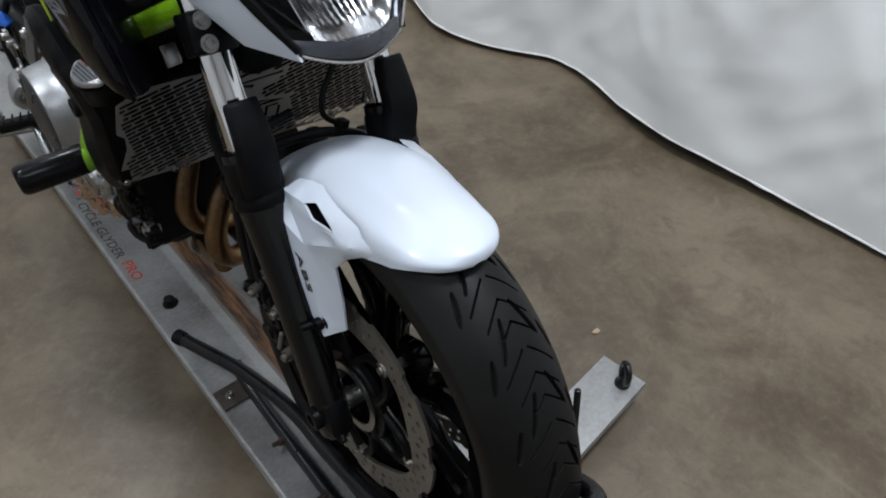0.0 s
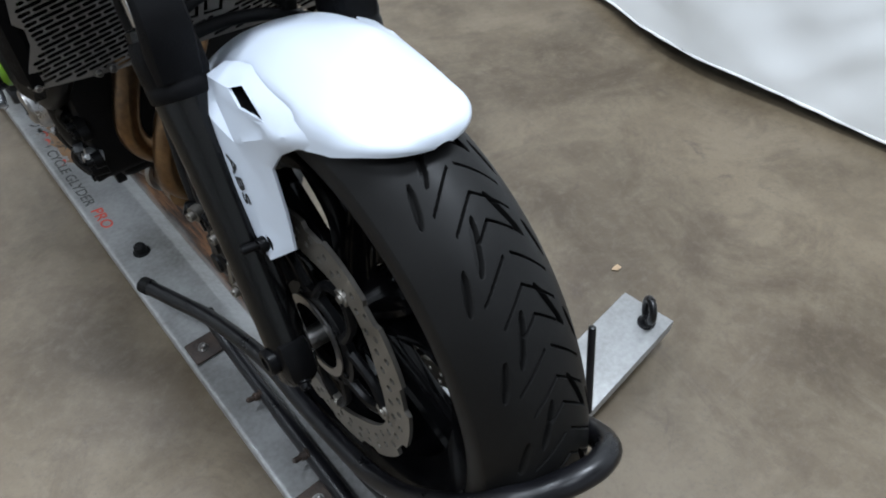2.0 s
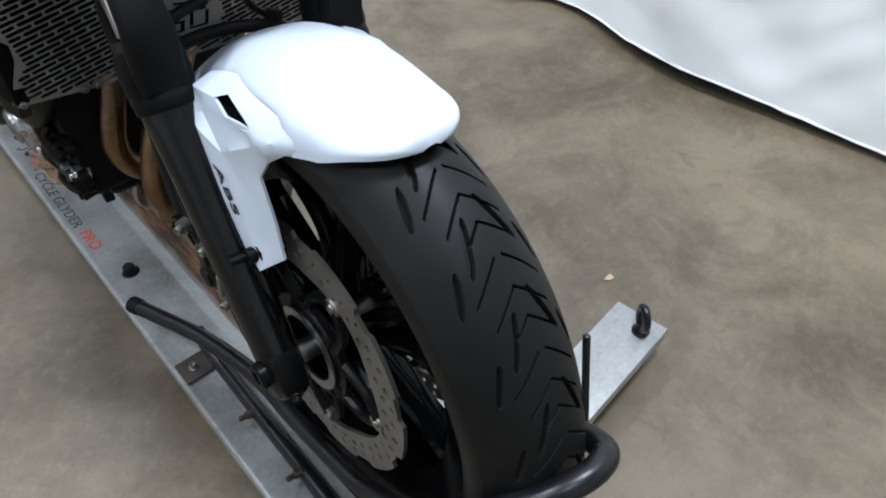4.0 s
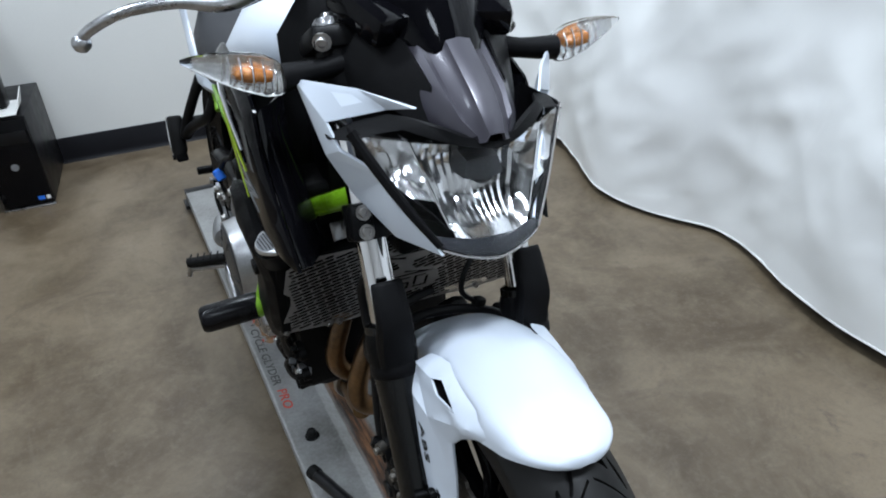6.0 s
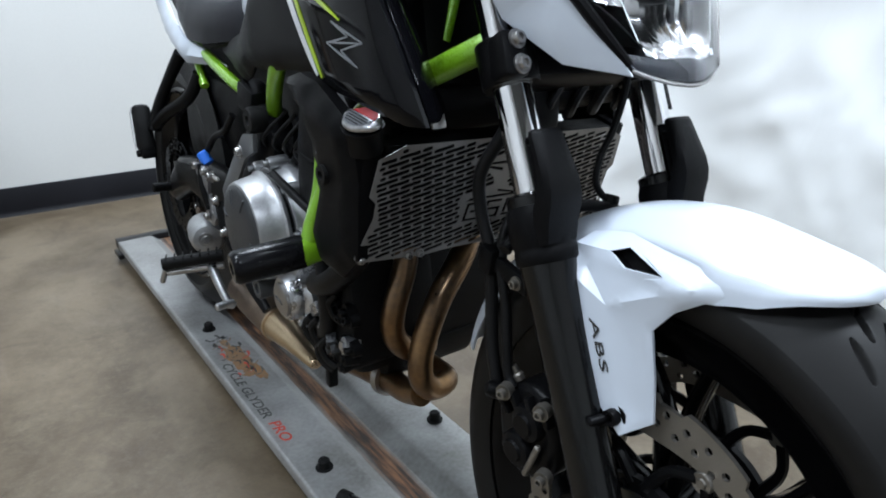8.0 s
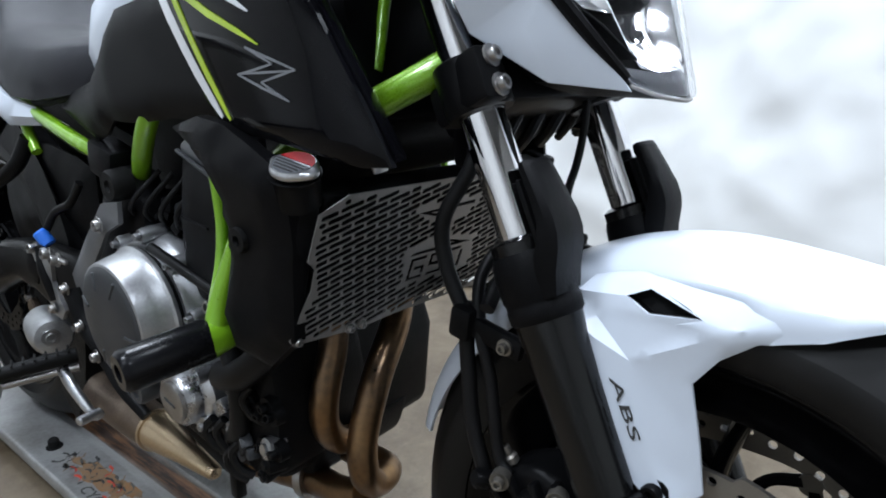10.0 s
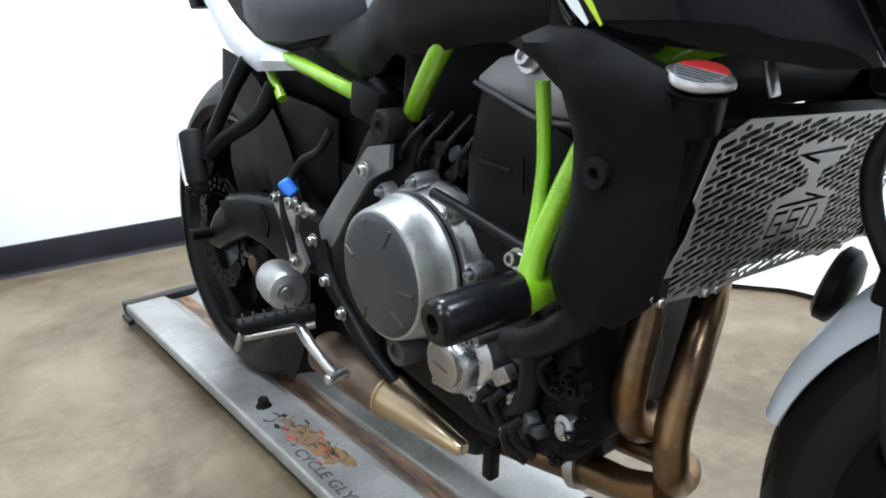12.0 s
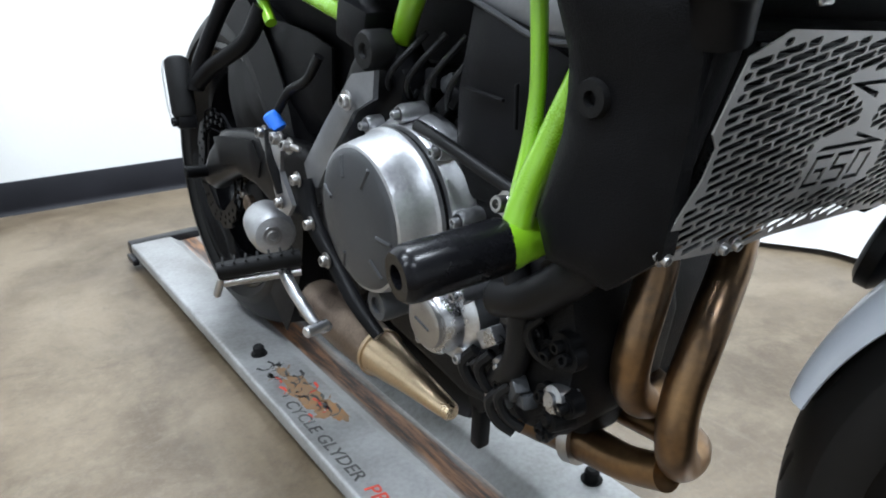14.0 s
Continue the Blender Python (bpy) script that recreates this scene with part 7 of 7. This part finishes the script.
part("plate_screw", W(hexbolt((-0.214, 0.866, 0.420), (-1, 0, 0), 0.006, 0.005)), STEEL, hp)
part("rear_cylinder", W(turned([(0, -0.046), (0.022, -0.046), (0.029, -0.042), (0.0315, -0.034), (0.0325, 0.0), (0.0305, 0.028), (0.026, 0.036), (0.012, 0.039), (0, 0.039)], (-0.200, 0.942, 0.360), (-0.22, -0.97, 0.02), 30)), ALUSATIN, bike, "rounded silver alloy footrest boss")
part("boss_bolt", W(joined(hexbolt((-0.212, 0.904, 0.362), (-0.22, -0.97, 0.02), 0.0085, 0.006), turned([(0, 0.001), (0.013, 0.001), (0.014, -0.003), (0, -0.003)], (-0.212, 0.904, 0.362), (-0.22, -0.97, 0.02), 18))), STEEL, bike)
fp = part("footpeg", W(tube([(-0.205, 0.835, 0.353), (-0.250, 0.852, 0.350), (-0.302, 0.872, 0.346)], [0.013, 0.0135, 0.013], 14, 4, flat=0.8)), GRIP, bike, "black rubber footpeg with ridges")
for k in range(7):
    t = k / 6
    part("ridge", W(box(0.003, 0.024, 0.003, pose(-0.215 - 0.08 * t, 0.838 + 0.032 * t, 0.3645 - 0.006 * t, 0, 0, -20), 0.001)), GRIP, fp)
part("peg_hanger", W(tube([(-0.205, 0.838, 0.332), (-0.250, 0.856, 0.330), (-0.296, 0.873, 0.328)], 0.006, 10, 4)), STEEL, fp)
part("peg_feeler", W(round_bar((-0.298, 0.872, 0.336), (-0.306, 0.877, 0.310), 0.005)), STEEL, fp)
part("brake_pedal", W(tube([(-0.222, 0.865, 0.345), (-0.228, 0.820, 0.322), (-0.232, 0.770, 0.308), (-0.236, 0.730, 0.305), (-0.238, 0.706, 0.318)], [0.009, 0.008, 0.007, 0.006, 0.006], 10, 6)), ALU, bike, "silver brake pedal")
part("pedal_toe", W(round_bar((-0.236, 0.708, 0.320), (-0.268, 0.700, 0.322), 0.0065)), ALU, bike)
part("reservoir_cap", W(turned([(0, 0.015), (0.008, 0.015), (0.0105, 0.012), (0.0105, -0.008), (0.008, -0.010), (0, -0.010)], (-0.194, 0.898, 0.514), (-0.3, 0.5, 0.8), 20)), BLUE, bike, "blue plastic cap")
part("rear_hose", W(tube([(-0.188, 0.902, 0.528), (-0.180, 0.880, 0.555), (-0.170, 0.850, 0.570), (-0.160, 0.83, 0.60)], 0.006, 10, 5)), HOSE, bike)
part("brake_pushrod", W(tube([(-0.200, 0.900, 0.505), (-0.206, 0.885, 0.470), (-0.205, 0.870, 0.430)], [0.010, 0.011, 0.009], 10, 4)), SATIN, bike)
for y, z in ((0.915, 0.500), (0.868, 0.500), (0.84, 0.497)):
    part("fitting", W(hexbolt((-0.205, y, z), (-1, 0, 0.2), 0.007, 0.010)), STEEL, bike)
part("linkage", W(round_bar((-0.203, 0.875, 0.497), (-0.203, 0.815, 0.497), 0.004)), STEEL, bike)
for s in (1, -1):
    def M(bm):
        w_ = W(bm)
        return w_ if s == 1 else mirrored(w_)
    hang = part("rear_peg_hanger", M(tube([(-0.172, 1.040, 0.682), (-0.190, 1.065, 0.640), (-0.215, 1.095, 0.575), (-0.225, 1.105, 0.535)], [0.013, 0.011, 0.011, 0.013], 10, 5)), SATIN, bike, "black passenger footrest hanger")
    part("hanger_arm", M(tube([(-0.160, 0.985, 0.650), (-0.178, 1.01, 0.605), (-0.205, 1.07, 0.570), (-0.222, 1.10, 0.545)], 0.012, 10, 5)), SATIN, hang)
    peg_a, peg_b = Vector((-0.238, 1.136, 0.578)), Vector((-0.246, 1.106, 0.494))
    peg_w = (peg_b - peg_a).normalized()
    peg = part("rear_peg", M(turned([(0, 0), (0.012, 0), (0.0165, 0.004), (0.0175, 0.010), (0.0175, 0.080), (0.014, 0.088), (0, 0.089)], peg_a, peg_w, 22)), GRIP, hang, "black rubber passenger peg, folded up")
    side = Vector((-0.75, 0.62, 0)).normalized()
    part("peg_plate", M(tube([peg_a + side * 0.0165 + peg_w * 0.004, peg_a + side * 0.0185 + peg_w * 0.02, peg_a + side * 0.0185 + peg_w * 0.07, peg_a + side * 0.0165 + peg_w * 0.092], [0.004, 0.0058, 0.0058, 0.004], 10, 4, flat=0.6)), CHROME, peg, "bright metal edge of the peg")
    part("peg_pivot", M(joined(hexbolt(peg_b + Vector((-0.010, 0.004, -0.004)), (-1, 0, 0), 0.007, 0.008), box(0.026, 0.022, 0.020, Matrix.Translation(peg_b + Vector((0.002, 0, -0.004))), 0.004))), SATIN, peg)
part("number_plate_holder", W(slab([(1.44, 0.845), (1.42, 0.77), (1.46, 0.765), (1.50, 0.85)], -0.09, 0.03, 0.005)), PLASTIC, bike)
for s in (1, -1):
    w_ = W(tube([(-0.08, 1.42, 0.830), (-0.11, 1.425, 0.832), (-0.145, 1.43, 0.835), (-0.190, 1.44, 0.838)], [0.009, 0.010, 0.020, 0.004], 12, 6))
    part("rear_indicator", w_ if s == 1 else mirrored(w_), PLASTIC, bike, "black rear indicator")
